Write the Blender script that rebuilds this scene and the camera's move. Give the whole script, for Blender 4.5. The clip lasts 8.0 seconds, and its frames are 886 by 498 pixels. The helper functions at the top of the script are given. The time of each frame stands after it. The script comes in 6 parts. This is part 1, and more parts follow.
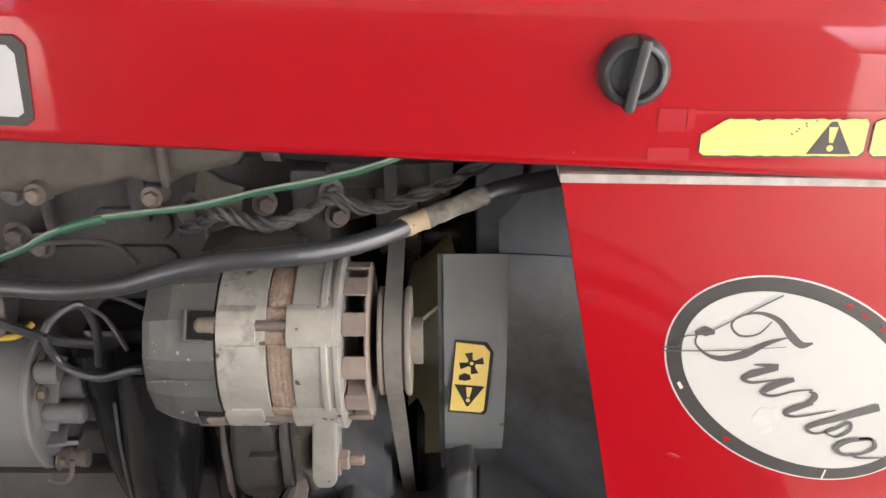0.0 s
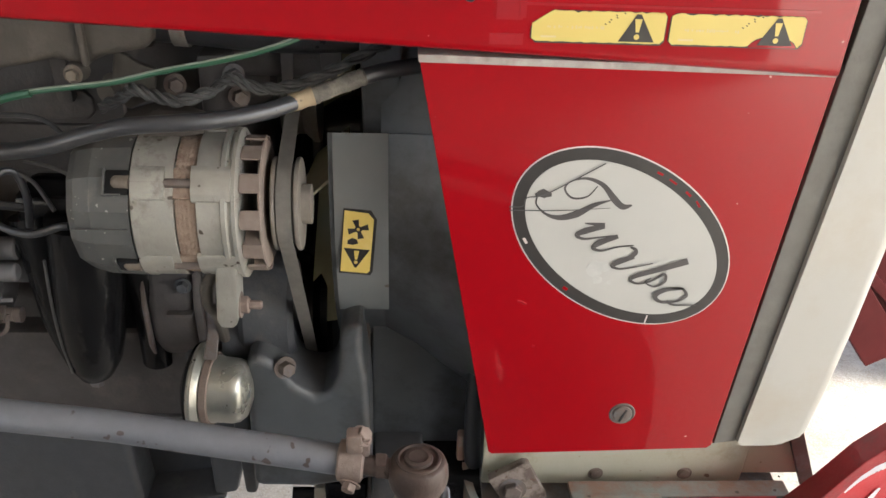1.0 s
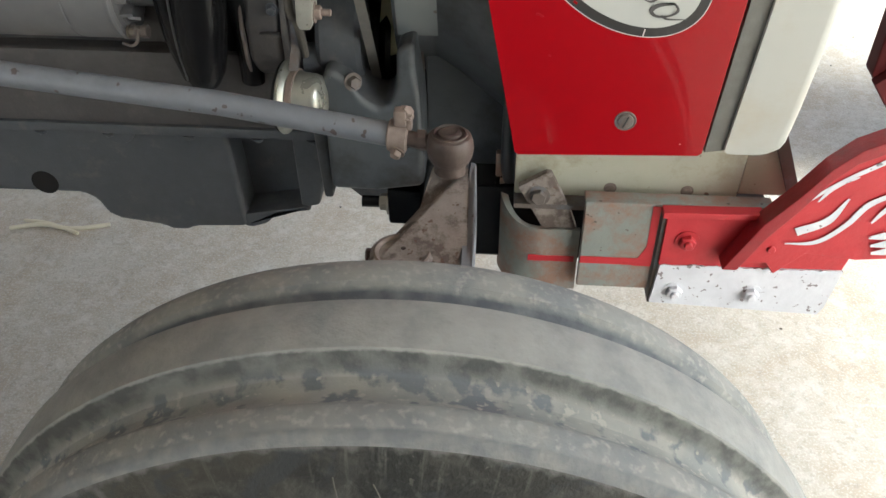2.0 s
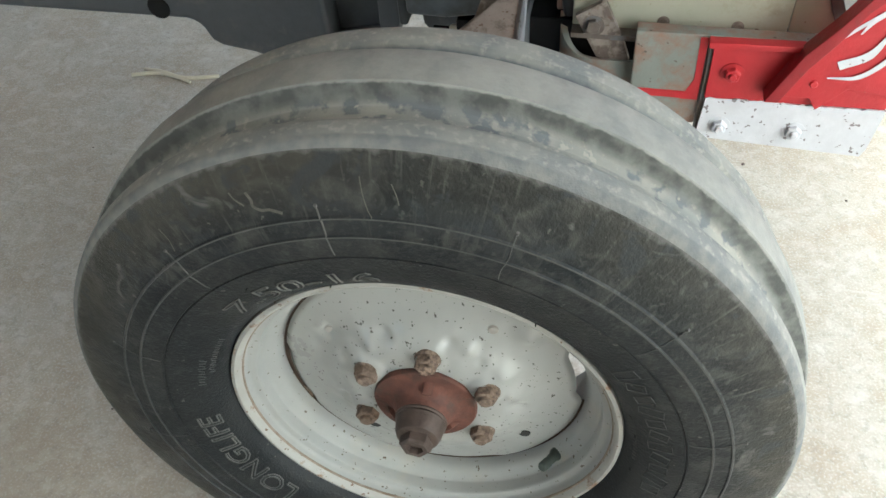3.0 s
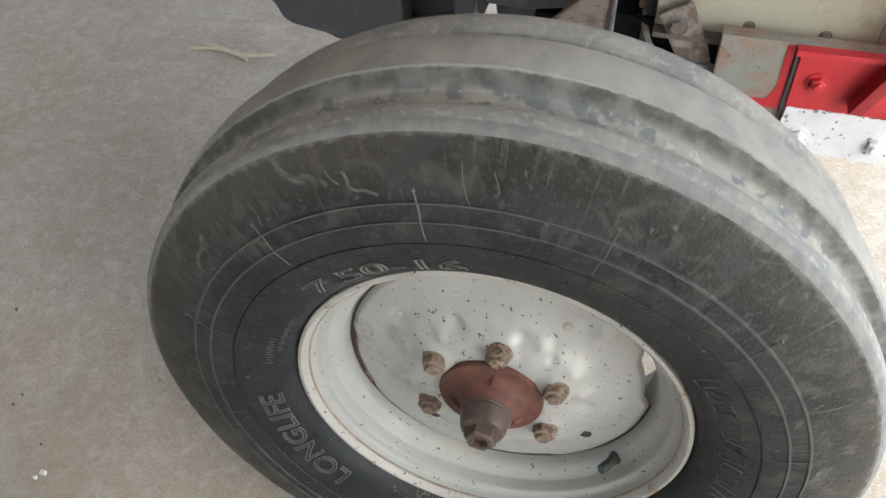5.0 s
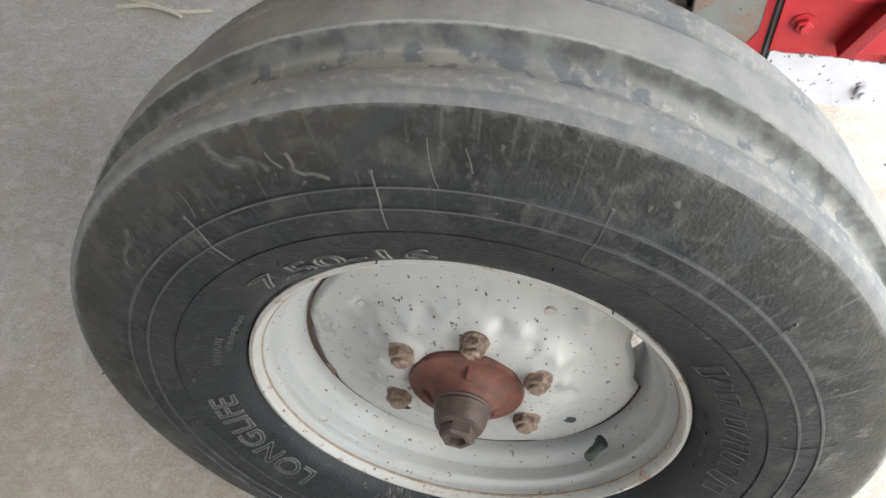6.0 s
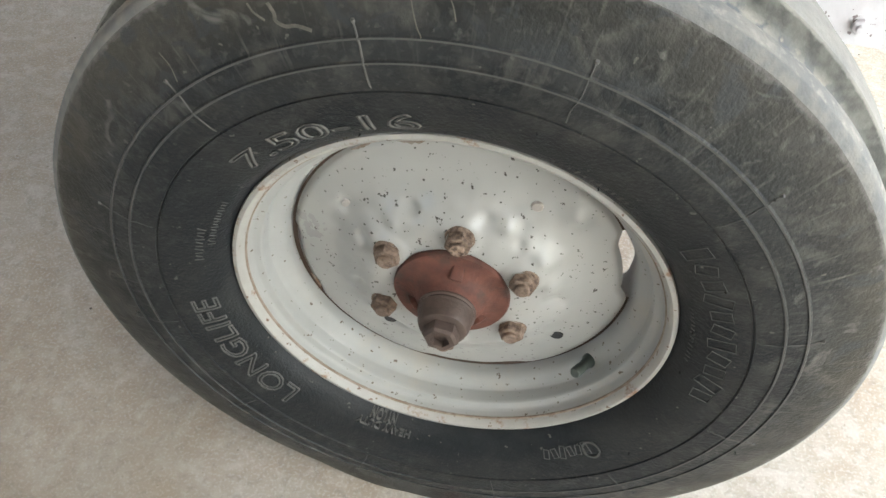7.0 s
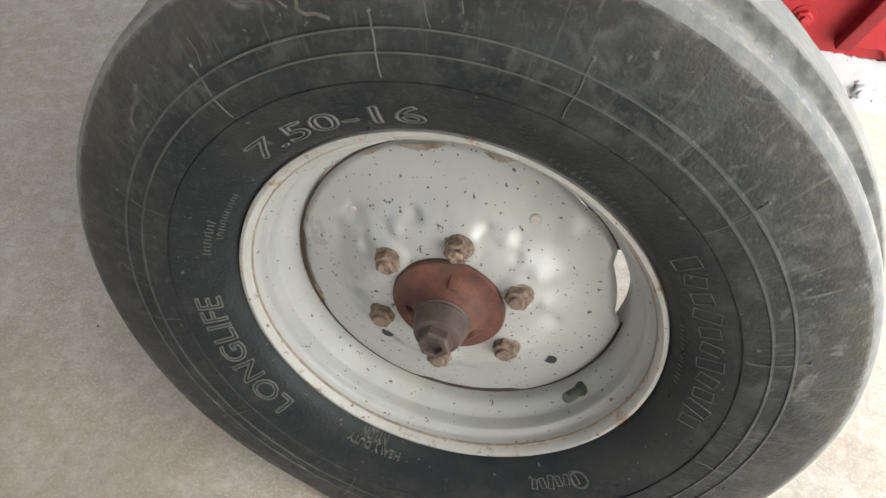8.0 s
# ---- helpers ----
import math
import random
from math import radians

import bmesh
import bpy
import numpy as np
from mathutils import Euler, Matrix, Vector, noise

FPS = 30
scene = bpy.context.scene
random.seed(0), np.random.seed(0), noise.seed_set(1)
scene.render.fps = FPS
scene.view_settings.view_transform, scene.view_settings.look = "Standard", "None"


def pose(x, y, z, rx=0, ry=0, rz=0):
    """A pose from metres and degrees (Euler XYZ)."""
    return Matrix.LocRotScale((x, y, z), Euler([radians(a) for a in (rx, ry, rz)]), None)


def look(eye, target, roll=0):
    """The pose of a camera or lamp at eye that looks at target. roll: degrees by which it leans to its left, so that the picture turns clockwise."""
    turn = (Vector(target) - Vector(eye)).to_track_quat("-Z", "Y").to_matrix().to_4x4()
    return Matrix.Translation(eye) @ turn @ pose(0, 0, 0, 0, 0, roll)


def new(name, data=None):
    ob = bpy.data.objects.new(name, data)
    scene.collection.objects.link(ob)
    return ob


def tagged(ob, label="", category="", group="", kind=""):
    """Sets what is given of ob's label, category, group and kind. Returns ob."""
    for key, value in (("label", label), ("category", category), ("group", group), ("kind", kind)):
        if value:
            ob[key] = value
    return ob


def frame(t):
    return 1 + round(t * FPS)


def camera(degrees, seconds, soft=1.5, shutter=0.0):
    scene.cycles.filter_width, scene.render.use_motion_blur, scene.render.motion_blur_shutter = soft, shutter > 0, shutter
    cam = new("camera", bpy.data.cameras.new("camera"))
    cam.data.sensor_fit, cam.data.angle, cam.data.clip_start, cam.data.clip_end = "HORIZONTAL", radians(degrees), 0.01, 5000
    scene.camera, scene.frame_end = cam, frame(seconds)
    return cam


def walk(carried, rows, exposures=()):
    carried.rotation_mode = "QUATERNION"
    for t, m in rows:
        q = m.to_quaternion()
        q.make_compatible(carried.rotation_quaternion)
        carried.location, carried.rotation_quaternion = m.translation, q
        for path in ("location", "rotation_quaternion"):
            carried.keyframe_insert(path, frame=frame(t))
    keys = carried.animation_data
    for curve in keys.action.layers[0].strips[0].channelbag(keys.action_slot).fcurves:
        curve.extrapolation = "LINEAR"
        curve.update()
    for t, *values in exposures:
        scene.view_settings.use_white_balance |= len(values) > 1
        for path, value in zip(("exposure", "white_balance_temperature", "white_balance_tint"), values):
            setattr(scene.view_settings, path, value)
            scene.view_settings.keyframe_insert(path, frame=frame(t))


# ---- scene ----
cam = camera(54.7, 8.0)
PATH = [
    (0, (-0.041, 0.065, 1.215), (-0.057, 1.845, 0.302), -0.6),
    (0.5, (0.001, 0.041, 1.22), (0.044, 1.816, 0.3), 0.3),
    (1, (0.01, -0.057, 1.219), (0.116, 1.653, 0.188), 2.0),
    (1.5, (0.027, -0.184, 1.207), (0.063, 1.423, 0.018), 1.5),
    (2, (0.075, -0.295, 1.206), (-0.041, 1.213, -0.103), -0.9),
    (2.2, (0.098, -0.327, 1.203), (-0.067, 1.15, -0.136), -1.6),
    (3.3, (0.182, -0.505, 1.166), (-0.209, 0.808, -0.29), -4.7),
    (3.5, (0.186, -0.523, 1.16), (-0.214, 0.773, -0.309), -4.7),
    (4, (0.184, -0.553, 1.152), (-0.219, 0.725, -0.332), -4.1),
    (4.5, (0.155, -0.54, 1.165), (-0.259, 0.76, -0.297), -3.0),
    (4.7, (0.134, -0.52, 1.17), (-0.286, 0.807, -0.266), -2.3),
    (5.8, (0.074, -0.382, 1.133), (-0.214, 0.915, -0.363), -1.0),
    (6, (0.077, -0.391, 1.116), (-0.203, 0.879, -0.405), -1.3),
    (6.5, (0.09, -0.421, 1.09), (-0.191, 0.834, -0.442), -1.4),
    (7, (0.107, -0.463, 1.037), (-0.183, 0.829, -0.462), -0.2),
    (7.5, (0.126, -0.511, 0.988), (-0.187, 0.846, -0.447), 1.9),
    (8, (0.141, -0.532, 0.996), (-0.226, 0.904, -0.347), 2.4),
]
walk(cam, [(t, look(eye, target, roll)) for t, eye, target, roll in PATH],
     exposures=[(0.0, 3.9, 6050, 8), (0.5, 3.54, 6100, 7), (1.0, 3.28, 6100, 4), (1.5, 3.24, 6050, -1), (2.0, 3.24, 5900, -3), (3.5, 3.28, 5700, -9), (4.0, 3.26, 5900, -4), (4.5, 3.28, 5950, 0), (6.0, 3.57, 5750, 0), (6.5, 3.5, 5850, -1), (7.0, 3.46, 5950, -2), (8.0, 3.5, 6000, -1)])

# ---- light ----
world = bpy.data.worlds.new("sky")
scene.world = world
world.use_nodes = True
wn = world.node_tree.nodes
sky = wn.new("ShaderNodeTexSky")
sky.sky_type = "NISHITA"
sky.sun_disc = False
sky.sun_elevation = radians(54)
sky.sun_rotation = radians(132)
sky.air_density, sky.dust_density, sky.ozone_density = 0.7, 7.0, 0.6
wn["Background"].inputs["Strength"].default_value = 0.10
world.node_tree.links.new(sky.outputs["Color"], wn["Background"].inputs["Color"])
sun_data = bpy.data.lights.new("sun", "SUN")
sun_data.energy, sun_data.angle, sun_data.color = 2.5, radians(28), (1.0, 0.97, 0.93)
sun = new("sun", sun_data)
SUN_FROM = Vector((math.cos(radians(54)) * math.sin(radians(132)), math.cos(radians(54)) * math.cos(radians(132)), math.sin(radians(54))))
sun.matrix_world = look(SUN_FROM * 30, (0, 0, 0))


# ---- mesh helpers ----
WORLD_OF = {}
PLACE = [Matrix.Identity(4)]  # from the numbers of a plan to the world


def thing(name, at, label, category, group="", kind=""):
    ob = new(name)
    ob.empty_display_size = 0.1
    ob.matrix_basis = Matrix.Translation(at)
    WORLD_OF[ob] = ob.matrix_basis.copy()
    return tagged(ob, label, category, group, kind)


def finish(bm, name, material, sharp=35, flat=False):
    if not flat:
        bmesh.ops.recalc_face_normals(bm, faces=bm.faces)
    me = bpy.data.meshes.new(name)
    bm.to_mesh(me)
    bm.free()
    for p in me.polygons:
        p.use_smooth = True
    # normals weighted by area, so that flat sheets stay flat up to their rounded edges
    limit = math.cos(radians(sharp))
    round_vert = {}
    facing = [p.normal.copy() for p in me.polygons]
    area = [p.area for p in me.polygons]
    for p in me.polygons:
        for v in p.vertices:
            round_vert.setdefault(v, []).append(p.index)
    normals = []
    for p in me.polygons:
        own = facing[p.index]
        for v in p.vertices:
            total = Vector((0, 0, 0))
            for f in round_vert[v]:
                if own.dot(facing[f]) >= limit:
                    total += facing[f] * area[f]
            normals.append(total.normalized() if total.length > 0 else own)
    me.normals_split_custom_set(normals)
    for m in (material if isinstance(material, (list, tuple)) else [material]):
        me.materials.append(m)
    return me


def part(name, bm, material, parent, label="", sharp=35, flat=False):
    """Links a bmesh, given in the world's metres, as one mesh under a thing or a part."""
    bmesh.ops.transform(bm, matrix=PLACE[0], verts=bm.verts)
    low = Vector([min(v.co[i] for v in bm.verts) for i in range(3)])
    high = Vector([max(v.co[i] for v in bm.verts) for i in range(3)])
    mid = (low + high) / 2
    bmesh.ops.translate(bm, verts=bm.verts, vec=-mid)
    ob = new(name, finish(bm, name, material, sharp, flat))
    if parent is not None:
        ob.parent = parent
        ob.matrix_parent_inverse = WORLD_OF[parent].inverted()
    ob.matrix_basis = Matrix.Translation(mid)
    WORLD_OF[ob] = ob.matrix_basis.copy()
    return tagged(ob, label) if label else ob


def setting(name, bm, material, label, category):
    ob = new(name, finish(bm, name, material))
    return tagged(ob, label, category, kind="structure")


def block(cx, cy, cz, sx, sy, sz, bevel=0.0, bm=None, turn=None, seg=2):
    bm = bm or bmesh.new()
    m = Matrix.Translation((cx, cy, cz)) @ (turn or Matrix.Identity(4)) @ Matrix.Diagonal((sx, sy, sz, 1))
    made = bmesh.ops.create_cube(bm, size=1, matrix=m)["verts"]
    if bevel > 0:
        edges = {e for v in made for e in v.link_edges}
        bmesh.ops.bevel(bm, geom=list(edges), offset=bevel, segments=seg, affect="EDGES", profile=0.5)
    return bm


def spin(profile, m, seg=32, bm=None, squash=None):
    """Turns a profile of (radius, height) about the local Z of m."""
    bm = bm or bmesh.new()
    rings = []
    for r, h in profile:
        if r < 1e-6:
            rings.append([bm.verts.new(m @ Vector((0, 0, h)))])
        else:
            ring = []
            for k in range(seg):
                a = 2 * math.pi * k / seg
                ring.append(bm.verts.new(m @ Vector((r * math.cos(a), r * math.sin(a), h))))
            rings.append(ring)
    for one, two in zip(rings, rings[1:]):
        for k in range(seg):
            j = (k + 1) % seg
            if len(one) == 1 and len(two) == 1:
                continue
            if len(one) == 1:
                bm.faces.new((one[0], two[j], two[k]))
            elif len(two) == 1:
                bm.faces.new((one[k], one[j], two[0]))
            else:
                bm.faces.new((one[k], one[j], two[j], two[k]))
    return bm


def toward(at, way):
    """A pose at a place whose Z points along way."""
    q = Vector(way).to_track_quat("Z", "Y")
    return Matrix.Translation(at) @ q.to_matrix().to_4x4()


def thicken(bm, thickness):
    """Gives a sheet a second skin behind it and closes its edges."""
    bm.normal_update()
    bmesh.ops.solidify(bm, geom=list(bm.faces), thickness=-thickness)


def prism(outline, lo, hi, axis="y", bevel=0.0, bm=None, seg=2):
    """A polygon of (u, v) pushed from lo to hi along an axis: y takes (x, z), x takes (y, z), z takes (x, y)."""
    own = bmesh.new()
    at = {"y": lambda u, v, w: (u, w, v), "x": lambda u, v, w: (w, u, v), "z": lambda u, v, w: (u, v, w)}[axis]
    a = [own.verts.new(at(u, v, lo)) for u, v in outline]
    b = [own.verts.new(at(u, v, hi)) for u, v in outline]
    n = len(outline)
    own.faces.new(a)
    own.faces.new(b)
    for k in range(n):
        own.faces.new((a[k], a[(k + 1) % n], b[(k + 1) % n], b[k]))
    bmesh.ops.recalc_face_normals(own, faces=own.faces)
    if bevel > 0:
        bmesh.ops.bevel(own, geom=list(own.edges), offset=bevel, segments=seg, affect="EDGES", profile=0.5)
    return merge(own, bm)


def merge(own, bm):
    if bm is None:
        return own
    me = bpy.data.meshes.new("t")
    own.to_mesh(me)
    own.free()
    bm.from_mesh(me)
    bpy.data.meshes.remove(me)
    return bm


def smooth_line(points, steps=6):
    """A soft curve through the points."""
    pts = [Vector(p) for p in points]
    pts = [2 * pts[0] - pts[1]] + pts + [2 * pts[-1] - pts[-2]]
    out = []
    for i in range(1, len(pts) - 2):
        p0, p1, p2, p3 = pts[i - 1:i + 3]
        for s in range(steps):
            t = s / steps
            out.append(0.5 * ((2 * p1) + (p2 - p0) * t + (2 * p0 - 5 * p1 + 4 * p2 - p3) * t * t + (3 * p1 - p0 - 3 * p2 + p3) * t ** 3))
    out.append(pts[-2])
    return out


def tube(points, r, seg=10, steps=6, bm=None, soft=True):
    bm = bm or bmesh.new()
    line = smooth_line(points, steps) if soft else [Vector(p) for p in points]
    up = Vector((0.13, 0.31, 0.94))
    rings = []
    for i, p in enumerate(line):
        d = (line[min(i + 1, len(line) - 1)] - line[max(i - 1, 0)]).normalized()
        side = d.cross(up)
        side = side.normalized() if side.length > 1e-4 else Vector((1, 0, 0))
        top = side.cross(d).normalized()
        rad = r(i / (len(line) - 1)) if callable(r) else r
        rings.append([bm.verts.new(p + rad * (math.cos(2 * math.pi * k / seg) * side + math.sin(2 * math.pi * k / seg) * top)) for k in range(seg)])
    for one, two in zip(rings, rings[1:]):
        for k in range(seg):
            bm.faces.new((one[k], one[(k + 1) % seg], two[(k + 1) % seg], two[k]))
    bm.faces.new(rings[0])
    bm.faces.new(rings[-1])
    return bm


def hex_bolt(at, way, r, h, washer=True, stud=0.0, bm=None):
    """A bolt head or nut whose seat is at a place and which stands out along way."""
    m = toward(at, way)
    own = bmesh.new()
    if washer:
        spin([(0, 0), (r * 1.45, 0), (r * 1.45, h * 0.18), (0, h * 0.18)], m, 20, own)
    turn = m @ pose(0, 0, 0, 0, 0, 17)
    spin([(0, 0), (r, 0), (r, h * 0.86), (r * 0.86, h), (0, h)], turn, 6, own)
    if stud:
        spin([(0, h * 0.9), (r * 0.5, h * 0.9), (r * 0.5, h + stud), (r * 0.38, h + stud + r * 0.15), (0, h + stud + r * 0.15)], m, 14, own)
    return merge(own, bm)


def letters(text, size, depth=0.0006, outline=0.0):
    """A mesh of words in the built-in font, lying in XY, its middle at 0; outline: only a bead of that radius along the edges."""
    cu = bpy.data.curves.new("words", "FONT")
    cu.body, cu.size, cu.extrude, cu.align_x, cu.align_y = text, size, depth, "CENTER", "CENTER"
    cu.resolution_u = 3
    ob = bpy.data.objects.new("words", cu)
    scene.collection.objects.link(ob)
    me = bpy.data.meshes.new_from_object(ob.evaluated_get(bpy.context.evaluated_depsgraph_get()))
    bm = bmesh.new()
    bm.from_mesh(me)
    bpy.data.objects.remove(ob)
    bpy.data.curves.remove(cu)
    bpy.data.meshes.remove(me)
    if outline:
        bmesh.ops.remove_doubles(bm, verts=bm.verts, dist=1e-6)
        edges = [(e.verts[0].co.copy(), e.verts[1].co.copy()) for e in bm.edges if len(e.link_faces) == 1]
        bm.free()
        bm = bmesh.new()
        for a, b in edges:
            steps = max(1, round((b - a).length / 0.004))
            tube([a.lerp(b, k / steps) for k in range(steps + 1)], outline, 4, 1, bm, False)
    return bm


# ---- materials ----
def mat(name, base, vary=None, grain=60.0, wear=None, speck=None, rough=0.5, rough2=None, metal=0.0, bump=0.0, bump_scale=200.0, coat=0.0, dust=None, gloss=0.5):
    """Base colour with grain; wear = (colour, scale, from, to, metal) in large patches; speck = (colour, scale, from) in small ones;
    dust = (colour, share) on faces that look up."""
    m = bpy.data.materials.new(name)
    m.use_nodes = True
    n, l = m.node_tree.nodes, m.node_tree.links
    bsdf = n["Principled BSDF"]
    tex = n.new("ShaderNodeTexCoord")
    geo = n.new("ShaderNodeNewGeometry")
    where = geo.outputs["Position"]

    def noise_at(scale, detail=4.0, roughness=0.6):
        t = n.new("ShaderNodeTexNoise")
        t.inputs["Scale"].default_value, t.inputs["Detail"].default_value, t.inputs["Roughness"].default_value = scale, detail, roughness
        l.new(where, t.inputs["Vector"])
        return t.outputs["Fac"]

    def span(value, lo, hi):
        r = n.new("ShaderNodeMapRange")
        r.inputs["From Min"].default_value, r.inputs["From Max"].default_value = lo, hi
        l.new(value, r.inputs["Value"])
        return r.outputs["Result"]

    def blend(fac, a, b):
        x = n.new("ShaderNodeMix")
        x.data_type = "RGBA"
        l.new(fac, x.inputs["Factor"])
        for sock, v in ((x.inputs["A"], a), (x.inputs["B"], b)):
            if isinstance(v, tuple):
                sock.default_value = (*v, 1)
            else:
                l.new(v, sock)
        return x.outputs["Result"]

    vary = vary or tuple(c * 0.75 for c in base)
    colour = blend(span(noise_at(grain), 0.3, 0.7), base, vary)
    colour = blend(span(noise_at(grain * 0.09, 3.0), 0.35, 0.75), colour, tuple(0.5 * (a + b) * 0.92 for a, b in zip(base, vary)))
    shine = span(noise_at(grain * 0.4, 5.0), 0.3, 0.7)
    rr = n.new("ShaderNodeMapRange")
    rr.inputs["To Min"].default_value, rr.inputs["To Max"].default_value = rough, rough2 if rough2 is not None else min(1.0, rough * 1.3)
    l.new(shine, rr.inputs["Value"])
    roughness = rr.outputs["Result"]
    bsdf.inputs["Metallic"].default_value = metal
    bsdf.inputs["Specular IOR Level"].default_value = gloss
    if wear:
        fac = span(noise_at(wear[1], 8.0, 0.7), wear[2], wear[3])
        colour = blend(fac, colour, wear[0])
        if metal:
            inv = n.new("ShaderNodeMath")
            inv.operation = "MULTIPLY_ADD"
            inv.inputs[1].default_value, inv.inputs[2].default_value = -metal, metal
            l.new(fac, inv.inputs[0])
            l.new(inv.outputs[0], bsdf.inputs["Metallic"])
    if speck:
        colour = blend(span(noise_at(speck[1], 2.0, 0.5), speck[2], speck[2] + 0.03), colour, speck[0])
    if dust:
        up = n.new("ShaderNodeSeparateXYZ")
        l.new(geo.outputs["Normal"], up.inputs[0])
        f = n.new("ShaderNodeMath")
        f.operation = "MULTIPLY"
        l.new(span(up.outputs["Z"], 0.1, 0.95), f.inputs[0])
        l.new(span(noise_at(38.0, 6.0), 0.3 - dust[1] * 0.3, 0.75 - dust[1] * 0.3), f.inputs[1])
        g = n.new("ShaderNodeMath")
        g.operation = "MULTIPLY"
        g.inputs[1].default_value = dust[1]
        l.new(f.outputs[0], g.inputs[0])
        colour = blend(g.outputs[0], colour, dust[0])
    l.new(colour, bsdf.inputs["Base Color"])
    l.new(roughness, bsdf.inputs["Roughness"])
    if coat:
        bsdf.inputs["Coat Weight"].default_value, bsdf.inputs["Coat Roughness"].default_value = coat, 0.04
    if bump:
        b = n.new("ShaderNodeBump")
        b.inputs["Strength"].default_value, b.inputs["Distance"].default_value = bump, 0.002
        l.new(noise_at(bump_scale, 5.0), b.inputs["Height"])
        l.new(b.outputs["Normal"], bsdf.inputs["Normal"])
    return m


DUST = (0.30, 0.27, 0.22)
RED = mat("red_paint", (0.290, 0.0013, 0.0062), (0.270, 0.0012, 0.0058), 8, gloss=0.12, rough=0.30, rough2=0.38, coat=0.62, bump=0.02, bump_scale=60, speck=((0.55, 0.30, 0.28), 90, 0.775))
RED_DULL = mat("red_brushed_paint", (0.48, 0.024, 0.034), (0.37, 0.016, 0.025), 50, rough=0.35, rough2=0.6, bump=0.35, bump_scale=120, wear=((0.25, 0.10, 0.09), 30, 0.62, 0.72, 0))
# darker copy of the brushed red, the flange's shade put into its colour
RED_SHADED = mat("scuffed_shaded_flange_red", (0.30, 0.012, 0.020), (0.20, 0.008, 0.014), 30, rough=0.3, rough2=0.5, bump=0.5, bump_scale=70, wear=((0.12, 0.03, 0.03), 16, 0.52, 0.68, 0))
RED_DARK = mat("dark_red_paint", (0.062, 0.0075, 0.0080), (0.045, 0.0055, 0.0060), 20, rough=0.5, gloss=0.12, bump=0.05)
CREAM = mat("cream_paint", (0.42, 0.415, 0.38), (0.385, 0.38, 0.345), 12, rough=0.35, bump=0.05, bump_scale=70, speck=((0.2, 0.18, 0.15), 60, 0.77), wear=((0.36, 0.33, 0.27), 8, 0.50, 0.75, 0))
SEAL = mat("grey_seal", (0.16, 0.155, 0.14), (0.12, 0.115, 0.10), 60, rough=0.6, bump=0.1)
LIP = mat("worn_panel_lip", (0.40, 0.375, 0.345), (0.24, 0.20, 0.185), 90, rough=0.4, bump=0.1)
CAST = mat("grey_engine_paint", (0.066, 0.070, 0.078), (0.050, 0.053, 0.058), 60, rough=0.45, rough2=0.65, bump=0.25, bump_scale=350, wear=((0.13, 0.12, 0.108), 14, 0.58, 0.8, 0), dust=(DUST, 0.12))
CAST_WARM = mat("weathered_aluminium_casting", (0.110, 0.098, 0.083), (0.075, 0.066, 0.056), 45, rough=0.6, bump=0.3, bump_scale=300, metal=0.3, wear=((0.14, 0.12, 0.10), 16, 0.55, 0.8, 0))
# darker than GUARD, with grime and the shade on the flare put into the colour
SHROUD = mat("shaded_blue_grey_sheet", (0.080, 0.087, 0.094), (0.060, 0.066, 0.072), 22, rough=0.30, rough2=0.52, bump=0.05, wear=((0.026, 0.024, 0.022), 8, 0.47, 0.66, 0), dust=(DUST, 0.15))
ALU = mat("alternator_aluminium", (0.45, 0.44, 0.395), (0.30, 0.29, 0.255), 38, rough=0.30, rough2=0.50, metal=0.55, bump=0.3, bump_scale=160, wear=((0.10, 0.088, 0.07), 26, 0.54, 0.70, 0), speck=((0.08, 0.065, 0.05), 90, 0.66))
LAMINATE = mat("rusted_laminations", (0.14, 0.085, 0.058), (0.30, 0.24, 0.185), 170, rough=0.75, bump=1.0, bump_scale=260)
CAP = mat("scuffed_black_plastic", (0.054, 0.057, 0.056), (0.078, 0.079, 0.076), 40, rough=0.42, bump=0.1, speck=((0.30, 0.30, 0.28), 190, 0.70), wear=((0.12, 0.116, 0.105), 24, 0.58, 0.70, 0), dust=(DUST, 0.2))
FAN_RUST = mat("rusty_fan_plate", (0.225, 0.185, 0.158), (0.165, 0.128, 0.106), 80, rough=0.65, metal=0.2, bump=0.25, bump_scale=250)
BELT = mat("belt_rubber", (0.10, 0.095, 0.085), (0.14, 0.13, 0.115), 120, rough=0.75, bump=0.2)
PULLEY = mat("pulley_steel", (0.24, 0.22, 0.19), (0.17, 0.15, 0.13), 60, rough=0.55, metal=0.4, bump=0.1)
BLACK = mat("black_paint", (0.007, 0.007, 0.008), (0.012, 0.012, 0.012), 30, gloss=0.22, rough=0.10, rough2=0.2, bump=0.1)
RUBBER = mat("black_rubber_hose", (0.024, 0.026, 0.030), (0.036, 0.037, 0.040), 60, rough=0.27, gloss=0.6, bump=0.15, wear=((0.06, 0.055, 0.05), 18, 0.60, 0.75, 0))
TAN = mat("tan_tape", (0.36, 0.29, 0.19), (0.28, 0.21, 0.13), 70, rough=0.7, bump=0.4, wear=((0.05, 0.046, 0.04), 60, 0.60, 0.66, 0))
TAPE = mat("peeling_tape", (0.05, 0.047, 0.043), (0.24, 0.22, 0.18), 90, rough=0.7, bump=0.6, bump_scale=200)
GREEN = mat("green_wire_sleeve", (0.018, 0.095, 0.048), (0.045, 0.115, 0.068), 60, rough=0.35)
WIRE_HIGHLIGHT = mat("pale_wire_highlight", (0.30, 0.34, 0.28), (0.19, 0.24, 0.185), 80, rough=0.4)
